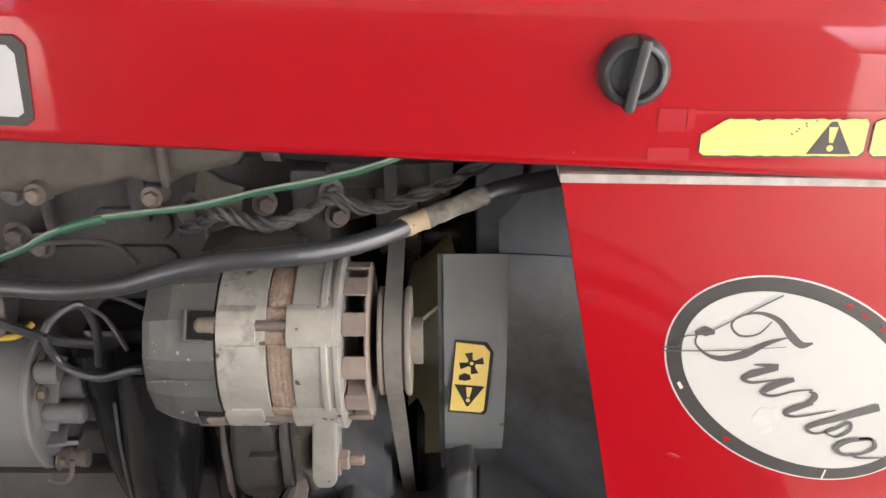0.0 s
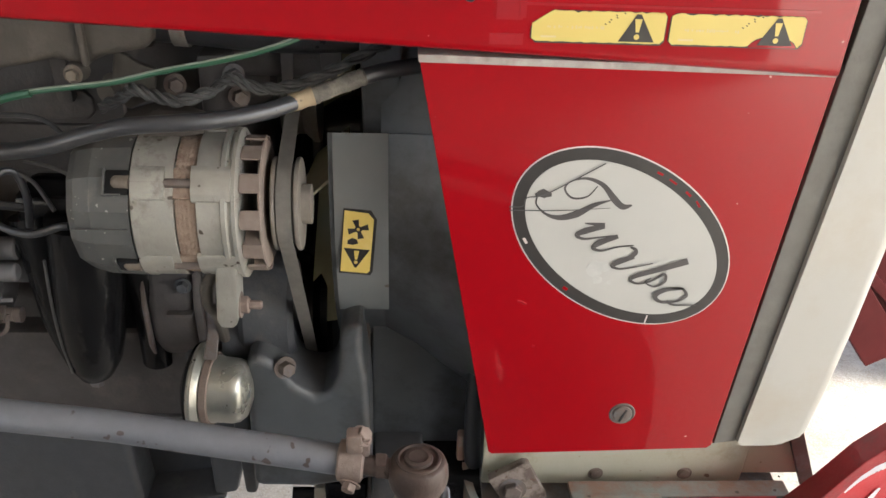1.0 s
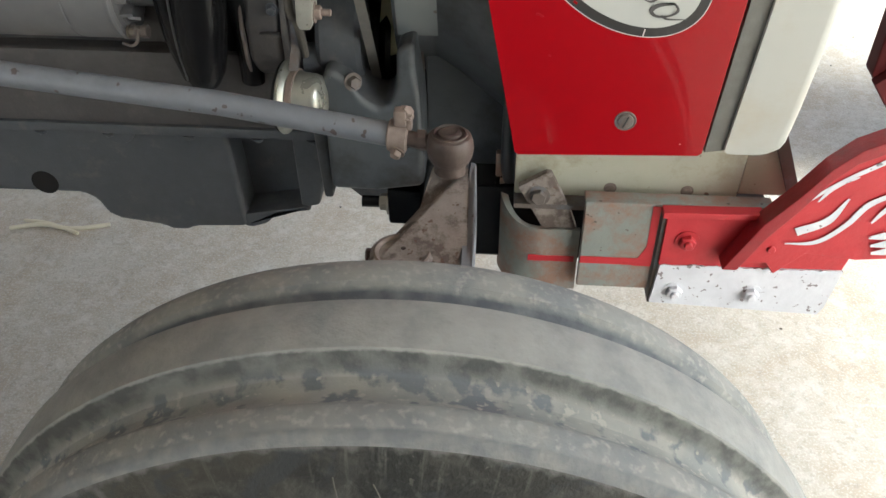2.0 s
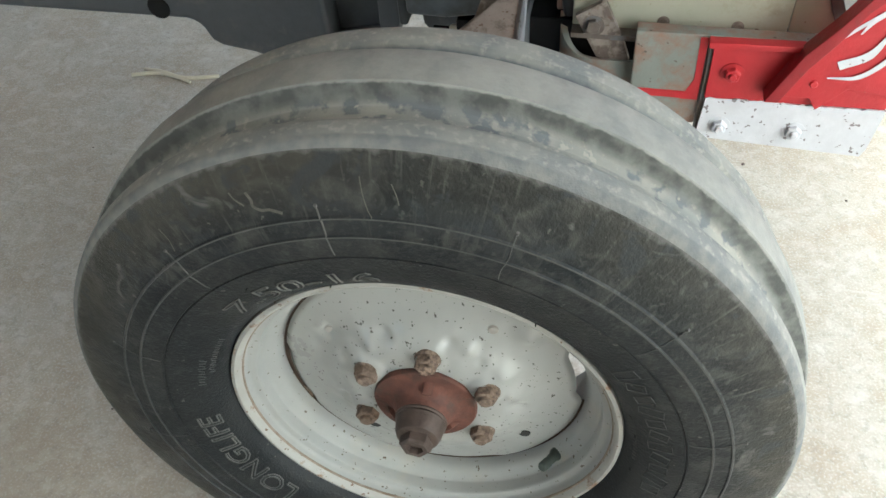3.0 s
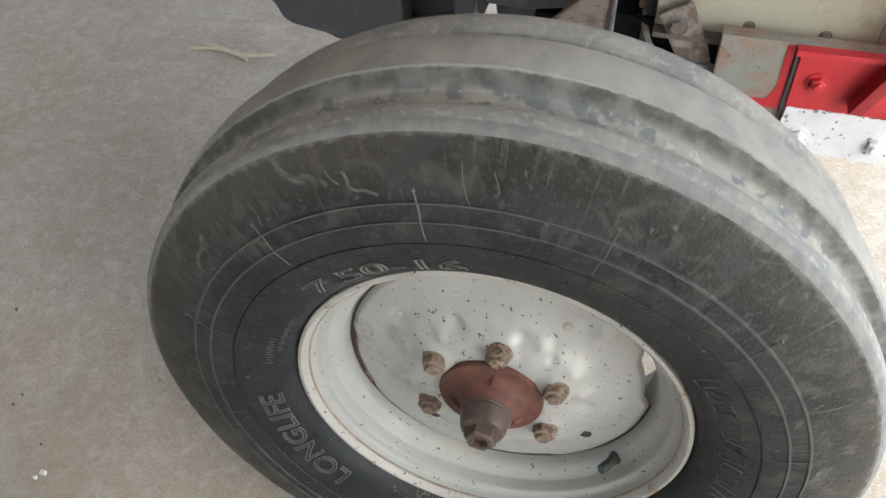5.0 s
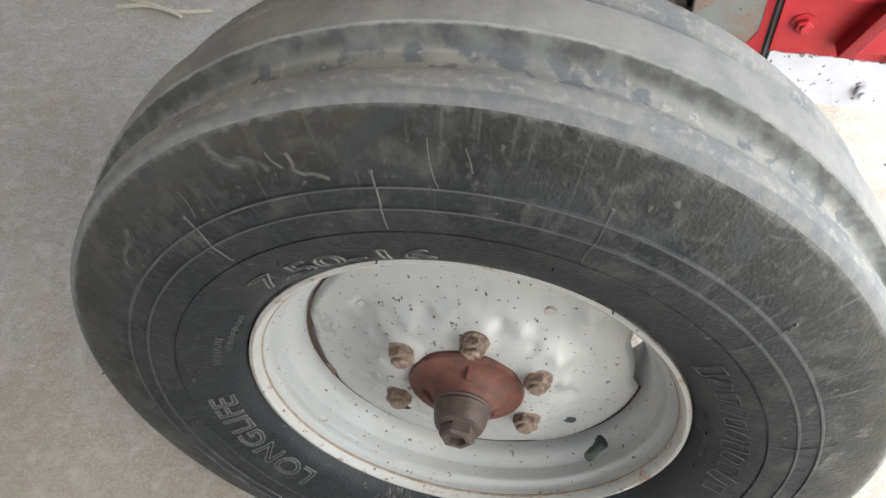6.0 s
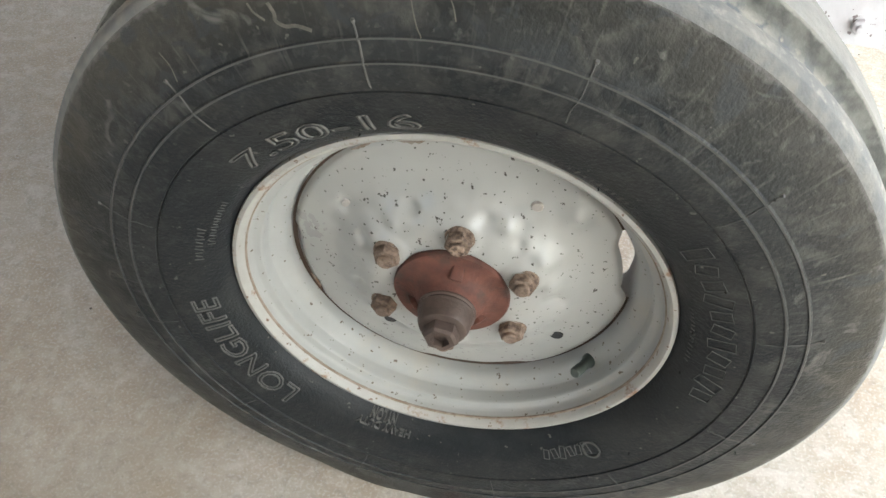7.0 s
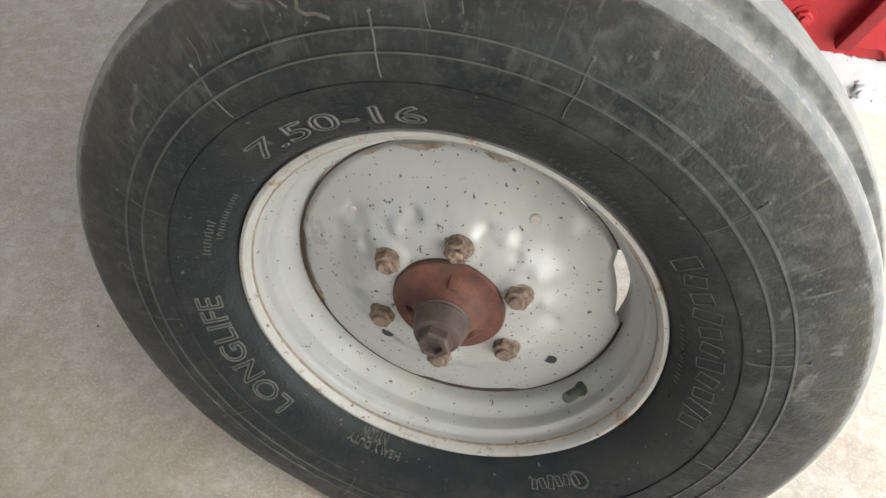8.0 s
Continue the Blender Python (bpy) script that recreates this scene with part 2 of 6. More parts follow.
BLOCK = mat("grimy_engine_paint", (0.066, 0.060, 0.058), (0.047, 0.042, 0.041), 60, rough=0.5, rough2=0.7, bump=0.25, bump_scale=300, wear=((0.125, 0.108, 0.095), 12, 0.56, 0.8, 0), dust=(DUST, 0.12))
GUARD = mat("scuffed_blue_grey_sheet", (0.185, 0.196, 0.196), (0.160, 0.169, 0.169), 24, rough=0.42, rough2=0.6, bump=0.05, wear=((0.16, 0.15, 0.135), 9, 0.58, 0.80, 0), speck=((0.10, 0.085, 0.07), 80, 0.70))
STARTER = mat("grey_starter_paint", (0.15, 0.147, 0.147), (0.122, 0.119, 0.119), 30, rough=0.45, bump=0.08, wear=((0.11, 0.105, 0.10), 14, 0.60, 0.8, 0))
YELLOW_WIRE = mat("yellow_wire_sleeve", (0.55, 0.38, 0.04), rough=0.4)
WIRE = mat("dark_wire_loom", (0.022, 0.022, 0.023), (0.11, 0.11, 0.105), 110, rough=0.35)
GREY_WIRE = mat("grey_wire_sleeve", (0.085, 0.085, 0.085), (0.05, 0.05, 0.05), 60, rough=0.4)
STEEL = mat("zinc_steel", (0.50, 0.48, 0.44), (0.36, 0.33, 0.29), 90, rough=0.35, metal=0.8, bump=0.1, wear=((0.25, 0.19, 0.14), 30, 0.58, 0.72, 0))
BOWL = mat("dull_plated_steel", (0.46, 0.46, 0.415), (0.33, 0.325, 0.28), 40, rough=0.2, rough2=0.4, metal=0.7, bump=0.1, bump_scale=120, wear=((0.25, 0.21, 0.16), 26, 0.6, 0.75, 0))
RUSTY = mat("rusty_brown_steel", (0.095, 0.074, 0.063), (0.15, 0.125, 0.11), 70, rough=0.55, rough2=0.75, metal=0.15, bump=0.35, bump_scale=260, wear=((0.13, 0.13, 0.14), 24, 0.5, 0.62, 0))
CLAMP = mat("rusty_clamp", (0.245, 0.195, 0.165), (0.15, 0.11, 0.09), 70, rough=0.65, metal=0.2, bump=0.4, bump_scale=260)
ROD = mat("grey_painted_rod", (0.165, 0.172, 0.192), (0.13, 0.136, 0.152), 50, rough=0.42, bump=0.15, speck=((0.06, 0.045, 0.04), 70, 0.665), dust=(DUST, 0.12))
RIM = mat("light_grey_rim_paint", (0.345, 0.345, 0.330), (0.325, 0.325, 0.310), 25, gloss=0.5, metal=0.05, rough=0.27, rough2=0.38, bump=0.10, bump_scale=60, speck=((0.055, 0.047, 0.040), 200, 0.668), coat=0.15)
BARREL = mat("dusty_grey_rim_paint", (0.335, 0.337, 0.325), (0.29, 0.292, 0.28), 22, gloss=0.3, rough=0.45, rough2=0.65, bump=0.12, bump_scale=80, speck=((0.10, 0.075, 0.055), 170, 0.68), wear=((0.34, 0.315, 0.27), 10, 0.50, 0.74, 0))
RUST_STAIN = mat("brown_rust_stain", (0.16, 0.125, 0.095), (0.28, 0.255, 0.22), 90, rough=0.7, wear=((0.15, 0.09, 0.055), 60, 0.52, 0.62, 0))
RIVET = mat("bare_rivet_steel", (0.42, 0.40, 0.37), (0.34, 0.31, 0.28), 120, rough=0.5, metal=0.2)
JOINT = mat("rust_in_joint", (0.030, 0.022, 0.016), (0.075, 0.045, 0.028), 50, rough=0.8)
BOLT = mat("brown_bolt_head", (0.20, 0.17, 0.135), (0.12, 0.098, 0.078), 120, rough=0.5, metal=0.35, bump=0.2)
RIM_EDGE = mat("rust_edged_rim_lip", (0.345, 0.34, 0.32), (0.30, 0.287, 0.262), 60, rough=0.45, bump=0.1, wear=((0.20, 0.125, 0.08), 34, 0.565, 0.64, 0), speck=((0.12, 0.07, 0.045), 150, 0.67))
HUB = mat("red_brown_rusted_hub", (0.150, 0.062, 0.045), (0.070, 0.036, 0.030), 60, rough=0.55, gloss=0.2, bump=0.6, bump_scale=160, wear=((0.065, 0.042, 0.034), 26, 0.5, 0.64, 0), speck=((0.035, 0.022, 0.018), 110, 0.70))
SPINDLE = mat("greasy_brown_spindle_cap", (0.050, 0.036, 0.031), (0.110, 0.082, 0.070), 80, rough=0.42, gloss=0.3, metal=0.15, bump=0.3, bump_scale=240)
NUT = mat("rusty_wheel_nut", (0.045, 0.028, 0.021), (0.30, 0.225, 0.175), 210, rough=0.6, gloss=0.25, metal=0.0, bump=0.7, bump_scale=380)
VALVE = mat("valve_rubber", (0.030, 0.040, 0.036), (0.055, 0.065, 0.055), 100, rough=0.5)
YELLOW = mat("yellow_sticker", (0.69, 0.53, 0.14), (0.65, 0.49, 0.13), 40, rough=0.4, wear=((0.80, 0.72, 0.45), 10, 0.5, 0.9, 0))
YELLOW_PALE = mat("faded_yellow_sticker", (0.63, 0.51, 0.15), (0.59, 0.47, 0.14), 20, rough=0.35)
PRINT = mat("black_print", (0.024, 0.022, 0.021), (0.036, 0.034, 0.033), 90, rough=0.35)
SCRIPT = mat("dark_script_print", (0.075, 0.07, 0.068), (0.055, 0.05, 0.05), 90, rough=0.35)
FAINT = mat("faded_print", (0.55, 0.47, 0.25), (0.60, 0.50, 0.26), 200, rough=0.4)
ARM_RUST = mat("patchy_rusted_forging", (0.30, 0.262, 0.236), (0.18, 0.146, 0.125), 45, rough=0.6, rough2=0.8, metal=0.1, bump=0.6, bump_scale=180, wear=((0.115, 0.088, 0.073), 34, 0.48, 0.58, 0), speck=((0.12, 0.075, 0.055), 110, 0.66))
WHITE = mat("white_sticker", (0.42, 0.42, 0.395), (0.395, 0.395, 0.37), 20, rough=0.35, wear=((0.43, 0.43, 0.40), 9, 0.62, 0.75, 0))
STAIN = mat("rubbed_grey_stain", (0.40, 0.405, 0.385), (0.46, 0.465, 0.44), 120, rough=0.5)
WHITE_EDGE = mat("sticker_edge", (0.70, 0.62, 0.60), rough=0.4)
GLUE = mat("old_tape_film", (0.30, 0.006, 0.012), (0.32, 0.014, 0.021), 150, gloss=0.15, rough=0.4, coat=0.8)
BADGE = mat("grey_badge", (0.42, 0.42, 0.42), (0.38, 0.38, 0.38), 30, rough=0.4)
KNOB = mat("dark_knob_plastic", (0.026, 0.029, 0.032), (0.038, 0.041, 0.044), 50, rough=0.30, bump=0.05)
SPLASH = mat("white_paint_with_splashes", (0.62, 0.62, 0.66), (0.53, 0.53, 0.57), 40, rough=0.5, bump=0.3, bump_scale=160, wear=((0.36, 0.13, 0.16), 26, 0.63, 0.69, 0), speck=((0.20, 0.17, 0.18), 110, 0.655))
GREENISH = mat("worn_grey_green_paint", (0.255, 0.270, 0.250), (0.175, 0.182, 0.165), 26, rough=0.5, bump=0.3, wear=((0.225, 0.135, 0.10), 17, 0.44, 0.60, 0), speck=((0.10, 0.075, 0.06), 90, 0.72))
RAIL = mat("dirty_cream_rail", (0.46, 0.45, 0.37), (0.38, 0.365, 0.27), 24, rough=0.5, bump=0.15, wear=((0.26, 0.21, 0.12), 13, 0.54, 0.75, 0), speck=((0.16, 0.11, 0.07), 60, 0.68))
BLUE = mat("blue_plastic", (0.10, 0.25, 0.62), rough=0.4)
STRAW = mat("dry_straw", (0.66, 0.60, 0.46), (0.56, 0.50, 0.37), 60, rough=0.8)
CRUMB = mat("white_chip", (0.75, 0.73, 0.70), rough=0.8)
DARK = mat("dark_radiator_core", (0.02, 0.02, 0.02), (0.03, 0.03, 0.03), 200, rough=0.7, bump=0.3)
BLOCKER_WALL = mat("blocker_wall_render", (0.36, 0.33, 0.29), (0.30, 0.27, 0.24), 6, rough=0.8, bump=0.2)
BLOCKER_ROOF = mat("blocker_roof_sheet", (0.22, 0.20, 0.18), (0.17, 0.155, 0.14), 5, rough=0.6)


def concrete():
    """Worn slab: cloudy, with brown stains, pale rubbed spots and fine scratches."""
    m = mat("worn_concrete", (0.50, 0.465, 0.410), (0.40, 0.363, 0.310), 14, rough=0.75, rough2=0.9, bump=1.0, bump_scale=150,
            wear=((0.41, 0.355, 0.29), 2.2, 0.44, 0.64, 0), speck=((0.24, 0.21, 0.17), 75, 0.735))
    n, l = m.node_tree.nodes, m.node_tree.links
    bsdf = n["Principled BSDF"]
    geo = n.new("ShaderNodeNewGeometry")
    colour = bsdf.inputs["Base Color"].links[0].from_socket
    for stretch, turn, scale, bend, lo, hi, tint, share in (((1, 1, 1), 0, 7.0, 1.0, 0.46, 0.64, (0.37, 0.308, 0.240), 0.7), ((1, 1, 1), 0, 34.0, 0.5, 0.48, 0.72, (0.60, 0.59, 0.565), 0.45),
                                                           ((1, 1, 1), 0, 85.0, 0.3, 0.52, 0.68, (0.30, 0.275, 0.235), 0.55), ((1, 1, 1), 0, 240.0, 0.0, 0.50, 0.66, (0.62, 0.60, 0.56), 0.45), ((0.10, 1, 1), 28, 22.0, 1.2, 0.66, 0.72, (0.60, 0.59, 0.56), 0.30), ((1, 0.12, 1), -35, 17.0, 1.2, 0.67, 0.73, (0.33, 0.30, 0.25), 0.25)):
        way = n.new("ShaderNodeMapping")
        way.inputs["Scale"].default_value, way.inputs["Rotation"].default_value = stretch, (0, 0, radians(turn))
        l.new(geo.outputs["Position"], way.inputs["Vector"])
        tex = n.new("ShaderNodeTexNoise")
        tex.inputs["Scale"].default_value, tex.inputs["Detail"].default_value, tex.inputs["Distortion"].default_value = scale, 6.0, bend
        l.new(way.outputs[0], tex.inputs["Vector"])
        rng = n.new("ShaderNodeMapRange")
        rng.inputs["From Min"].default_value, rng.inputs["From Max"].default_value, rng.inputs["To Max"].default_value = lo, hi, share
        l.new(tex.outputs["Fac"], rng.inputs["Value"])
        mix = n.new("ShaderNodeMix")
        mix.data_type = "RGBA"
        l.new(rng.outputs[0], mix.inputs["Factor"])
        l.new(colour, mix.inputs["A"])
        mix.inputs["B"].default_value = (*tint, 1)
        colour = mix.outputs["Result"]
    # a broad brown soil stain beside the wheel, ragged, with shade there painted in
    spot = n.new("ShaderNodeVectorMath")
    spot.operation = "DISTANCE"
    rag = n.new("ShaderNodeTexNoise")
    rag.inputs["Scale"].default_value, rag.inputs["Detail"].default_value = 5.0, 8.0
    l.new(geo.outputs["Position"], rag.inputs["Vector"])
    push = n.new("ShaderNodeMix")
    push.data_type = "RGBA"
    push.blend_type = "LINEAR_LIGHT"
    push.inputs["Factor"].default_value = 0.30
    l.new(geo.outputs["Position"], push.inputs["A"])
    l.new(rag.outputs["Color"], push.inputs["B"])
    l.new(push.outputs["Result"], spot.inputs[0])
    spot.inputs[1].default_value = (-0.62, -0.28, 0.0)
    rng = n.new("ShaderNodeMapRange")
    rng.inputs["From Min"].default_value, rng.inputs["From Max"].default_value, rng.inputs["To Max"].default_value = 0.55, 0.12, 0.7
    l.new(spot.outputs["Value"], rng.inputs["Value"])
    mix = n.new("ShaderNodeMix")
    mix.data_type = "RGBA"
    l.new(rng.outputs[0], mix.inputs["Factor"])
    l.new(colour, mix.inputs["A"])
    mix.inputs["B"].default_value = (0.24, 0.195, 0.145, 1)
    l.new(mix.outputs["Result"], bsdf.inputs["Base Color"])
    return m


def tyre_rubber():
    """Black rubber with dust rubbed on in streaks that run out from the hub."""
    m = mat("dusty_tyre_rubber", (0.0095, 0.0113, 0.0135), (0.0155, 0.0178, 0.020), 55, gloss=0.20, rough=0.34, rough2=0.60, bump=0.5, bump_scale=300,
            wear=((0.036, 0.0365, 0.035), 11, 0.42, 0.84, 0), speck=((0.09, 0.087, 0.078), 130, 0.72))
    n, l = m.node_tree.nodes, m.node_tree.links
    bsdf = n["Principled BSDF"]
    geo = n.new("ShaderNodeNewGeometry")
    sub = n.new("ShaderNodeVectorMath")
    sub.operation = "SUBTRACT"
    sub.inputs[1].default_value = (0.0, 0.025, 0.375)
    l.new(geo.outputs["Position"], sub.inputs[0])
    xyz = n.new("ShaderNodeSeparateXYZ")
    l.new(sub.outputs[0], xyz.inputs[0])

    def calc(op, a, b=None):
        c = n.new("ShaderNodeMath")
        c.operation = op
        for sock, v in zip(c.inputs, (a, b)):
            if v is None:
                continue
            if isinstance(v, float):
                sock.default_value = v
            else:
                l.new(v, sock)
        return c.outputs[0]

    angle = calc("ARCTAN2", xyz.outputs["Z"], xyz.outputs["X"])
    radius = calc("SQRT", calc("ADD", calc("MULTIPLY", xyz.outputs["X"], xyz.outputs["X"]), calc("MULTIPLY", xyz.outputs["Z"], xyz.outputs["Z"])))
    colour = bsdf.inputs["Base Color"].links[0].from_socket
    for across, along, lo, hi, tint, low, high in ((13.0, 26.0, 0.56, 0.80, (0.085, 0.083, 0.076), 0.26, 0.35), (60.0, 14.0, 0.58, 0.76, (0.135, 0.132, 0.120), 0.28, 0.365), (3.2, 17.0, 0.48, 0.72, (0.034, 0.036, 0.037), 0.26, 0.34)):
        at = n.new("ShaderNodeCombineXYZ")
        l.new(calc("MULTIPLY", angle, across), at.inputs[0])
        l.new(calc("MULTIPLY", radius, along), at.inputs[1])
        tex = n.new("ShaderNodeTexNoise")
        tex.inputs["Scale"].default_value, tex.inputs["Detail"].default_value = 1.0, 6.0
        l.new(at.outputs[0], tex.inputs["Vector"])
        rng = n.new("ShaderNodeMapRange")
        rng.inputs["From Min"].default_value, rng.inputs["From Max"].default_value = lo, hi
        l.new(tex.outputs["Fac"], rng.inputs["Value"])
        edge = n.new("ShaderNodeMapRange")
        edge.inputs["From Min"].default_value, edge.inputs["From Max"].default_value = low, high
        l.new(radius, edge.inputs["Value"])
        mix = n.new("ShaderNodeMix")
        mix.data_type = "RGBA"
        l.new(calc("MULTIPLY", rng.outputs[0], edge.outputs[0]), mix.inputs["Factor"])
        l.new(colour, mix.inputs["A"])
        mix.inputs["B"].default_value = (*tint, 1)
        colour = mix.outputs["Result"]
    # smears and scuffs that wander, thickest towards the tread
    for scale, bend, lo, hi, tint, low, high in ((40.0, 0.6, 0.52, 0.74, (0.074, 0.073, 0.067), 0.23, 0.34), (150.0, 0.3, 0.54, 0.76, (0.072, 0.071, 0.066), 0.22, 0.34), (7.0, 0.3, 0.24, 0.62, (0.056, 0.051, 0.040), 0.325, 0.372), (30.0, 1.6, 0.56, 0.66, (0.036, 0.039, 0.042), 0.28, 0.34), (24.0, 1.2, 0.62, 0.70, (0.115, 0.113, 0.104), 0.29, 0.335)):
        tex = n.new("ShaderNodeTexNoise")
        tex.inputs["Scale"].default_value, tex.inputs["Detail"].default_value, tex.inputs["Distortion"].default_value = scale, 7.0, bend
        l.new(geo.outputs["Position"], tex.inputs["Vector"])
        rng = n.new("ShaderNodeMapRange")
        rng.inputs["From Min"].default_value, rng.inputs["From Max"].default_value = lo, hi
        l.new(tex.outputs["Fac"], rng.inputs["Value"])
        edge = n.new("ShaderNodeMapRange")
        edge.inputs["From Min"].default_value, edge.inputs["From Max"].default_value = low, high
        l.new(radius, edge.inputs["Value"])
        mix = n.new("ShaderNodeMix")
        mix.data_type = "RGBA"
        l.new(calc("MULTIPLY", calc("MULTIPLY", rng.outputs[0], edge.outputs[0]), 0.8), mix.inputs["Factor"])
        l.new(colour, mix.inputs["A"])
        mix.inputs["B"].default_value = (*tint, 1)
        colour = mix.outputs["Result"]
    # the shoulder wears over into the tread in a ragged line
    rag = n.new("ShaderNodeTexNoise")
    rag.inputs["Scale"].default_value, rag.inputs["Detail"].default_value = 85.0, 9.0
    l.new(geo.outputs["Position"], rag.inputs["Vector"])
    rng = n.new("ShaderNodeMapRange")
    rng.inputs["From Min"].default_value, rng.inputs["From Max"].default_value = 0.3855, 0.3900
    l.new(calc("ADD", radius, calc("MULTIPLY", rag.outputs["Fac"], 0.014)), rng.inputs["Value"])
    mix = n.new("ShaderNodeMix")
    mix.data_type = "RGBA"
    l.new(rng.outputs[0], mix.inputs["Factor"])
    l.new(colour, mix.inputs["A"])
    mix.inputs["B"].default_value = (0.112, 0.110, 0.102, 1)
    colour = mix.outputs["Result"]
    l.new(colour, bsdf.inputs["Base Color"])
    return m


# wheel pose: outward is local -Y, toed and cambered a little
HUB_Z = 0.375
WHEEL = Matrix.Translation((0, 0.025, HUB_Z)) @ Matrix.Rotation(radians(1.3), 4, "Z") @ Matrix.Rotation(radians(-0.8), 4, "X")
AXLE = WHEEL @ Matrix.Rotation(radians(-90), 4, "X")  # its Z runs inward along the axle


def tread_rubber():
    """Worn tread: dusty rib tops and groove floors, groove walls darker with their shade painted in, told apart by the
    place across the tread.
    """
    m = mat("worn_tread_rubber", (0.305, 0.298, 0.276), (0.250, 0.246, 0.230), 30, rough=0.75, rough2=0.95, bump=0.7, bump_scale=130,
            wear=((0.195, 0.197, 0.192), 9, 0.46, 0.62, 0))
    n, l = m.node_tree.nodes, m.node_tree.links
    bsdf = n["Principled BSDF"]
    geo = n.new("ShaderNodeNewGeometry")
    inward = (AXLE.to_3x3() @ Vector((0, 0, 1))).normalized()

    def vec(op, x, y):
        c = n.new("ShaderNodeVectorMath")
        c.operation = op
        for sock, v in zip(c.inputs, (x, y)):
            if isinstance(v, (tuple, Vector)):
                sock.default_value = v
            else:
                l.new(v, sock)
        return c

    def calc(op, x, y):
        c = n.new("ShaderNodeMath")
        c.operation = op
        for sock, v in zip(c.inputs, (x, y)):
            if isinstance(v, float):
                sock.default_value = v
            else:
                l.new(v, sock)
        return c.outputs[0]

    def span(value, lo, hi):
        r = n.new("ShaderNodeMapRange")
        r.inputs["From Min"].default_value, r.inputs["From Max"].default_value = lo, hi
        l.new(value, r.inputs["Value"])
        return r.outputs["Result"]

    def noise_at(scale, detail):
        t = n.new("ShaderNodeTexNoise")
        t.inputs["Scale"].default_value, t.inputs["Detail"].default_value = scale, detail
        l.new(geo.outputs["Position"], t.inputs["Vector"])
        return t.outputs["Fac"]

    def blend(fac, x, y):
        c = n.new("ShaderNodeMix")
        c.data_type = "RGBA"
        l.new(fac, c.inputs["Factor"])
        for sock, v in ((c.inputs["A"], x), (c.inputs["B"], y)):
            if isinstance(v, tuple):
                sock.default_value = (*v, 1)
            else:
                l.new(v, sock)
        return c.outputs["Result"]

    d = vec("SUBTRACT", geo.outputs["Position"], (0.0, 0.025, 0.375)).outputs["Vector"]
    h = vec("DOT_PRODUCT", d, inward).outputs["Value"]
    far = vec("DOT_PRODUCT", d, d).outputs["Value"]
    # edges of the bands wander a little
    h = calc("ADD", h, calc("MULTIPLY", calc("SUBTRACT", noise_at(120.0, 8.0), 0.5), 0.0026))
    taupe = bsdf.inputs["Base Color"].links[0].from_socket
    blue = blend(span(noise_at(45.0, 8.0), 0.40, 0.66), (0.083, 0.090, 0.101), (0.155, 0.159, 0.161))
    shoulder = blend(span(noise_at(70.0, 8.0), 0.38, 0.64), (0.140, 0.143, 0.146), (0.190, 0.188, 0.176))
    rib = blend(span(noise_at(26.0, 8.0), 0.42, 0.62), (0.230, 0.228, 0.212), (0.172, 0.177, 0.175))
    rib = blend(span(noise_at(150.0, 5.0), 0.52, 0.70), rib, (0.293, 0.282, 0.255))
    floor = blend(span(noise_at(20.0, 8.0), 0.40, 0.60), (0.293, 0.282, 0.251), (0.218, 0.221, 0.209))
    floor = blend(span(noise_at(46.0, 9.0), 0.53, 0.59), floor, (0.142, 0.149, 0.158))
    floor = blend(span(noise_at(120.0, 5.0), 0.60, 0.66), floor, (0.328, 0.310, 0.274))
    # groove wall below the centre rib: the shade under its edge, painted dark
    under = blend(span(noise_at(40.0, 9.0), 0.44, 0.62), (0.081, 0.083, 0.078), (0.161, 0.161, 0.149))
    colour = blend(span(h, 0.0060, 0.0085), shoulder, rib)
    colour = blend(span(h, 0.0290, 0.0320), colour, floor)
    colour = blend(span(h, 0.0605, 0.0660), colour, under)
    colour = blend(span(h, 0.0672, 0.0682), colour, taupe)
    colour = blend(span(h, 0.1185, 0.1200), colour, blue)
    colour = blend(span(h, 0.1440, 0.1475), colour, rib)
    l.new(colour, bsdf.inputs["Base Color"])
    return m


# dusty raised rubber, the highlights on its edges put into the pale colour
WORDS = mat("highlit_dusty_rubber", (0.088, 0.087, 0.081), (0.034, 0.035, 0.036), 60, rough=0.55, bump=0.2)
LINE_RUST = mat("rusty_crack_line", (0.16, 0.105, 0.070), (0.30, 0.265, 0.22), 120, rough=0.8)
PALE_WORDS = mat("paler_raised_rubber", (0.120, 0.117, 0.108), (0.052, 0.052, 0.050), 70, rough=0.7, bump=0.2)
MUD = mat("dried_mud", (0.135, 0.126, 0.106), (0.062, 0.060, 0.054), 90, rough=0.9, bump=0.5, bump_scale=400)
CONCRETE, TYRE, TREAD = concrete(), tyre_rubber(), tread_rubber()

# ---- the place: floor; unseen roof and walls added to shape the light ----
bm = bmesh.new()
bmesh.ops.create_grid(bm, x_segments=60, y_segments=60, size=300)
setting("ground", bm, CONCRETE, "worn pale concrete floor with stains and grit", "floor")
setting("roof_blocker", block(-4.06, 2.3, 3.06, 14.28, 14.0, 0.12), BLOCKER_ROOF, "unseen dark roof sheet added to shape the light", "roof")
# added behind the camera: blocks the southern sky, darkens the bonnet's reflection
setting("south_blocker", block(-0.03, -2.5, 1.1, 3.26, 0.2, 2.2), BLOCKER_WALL, "unseen wall added to shade the floor and the bonnet's reflection", "wall")
setting("west_blocker", block(-11.3, 2.4, 1.5, 0.2, 13.8, 3.0), BLOCKER_WALL, "unseen wall added to hold back light from the west", "wall")

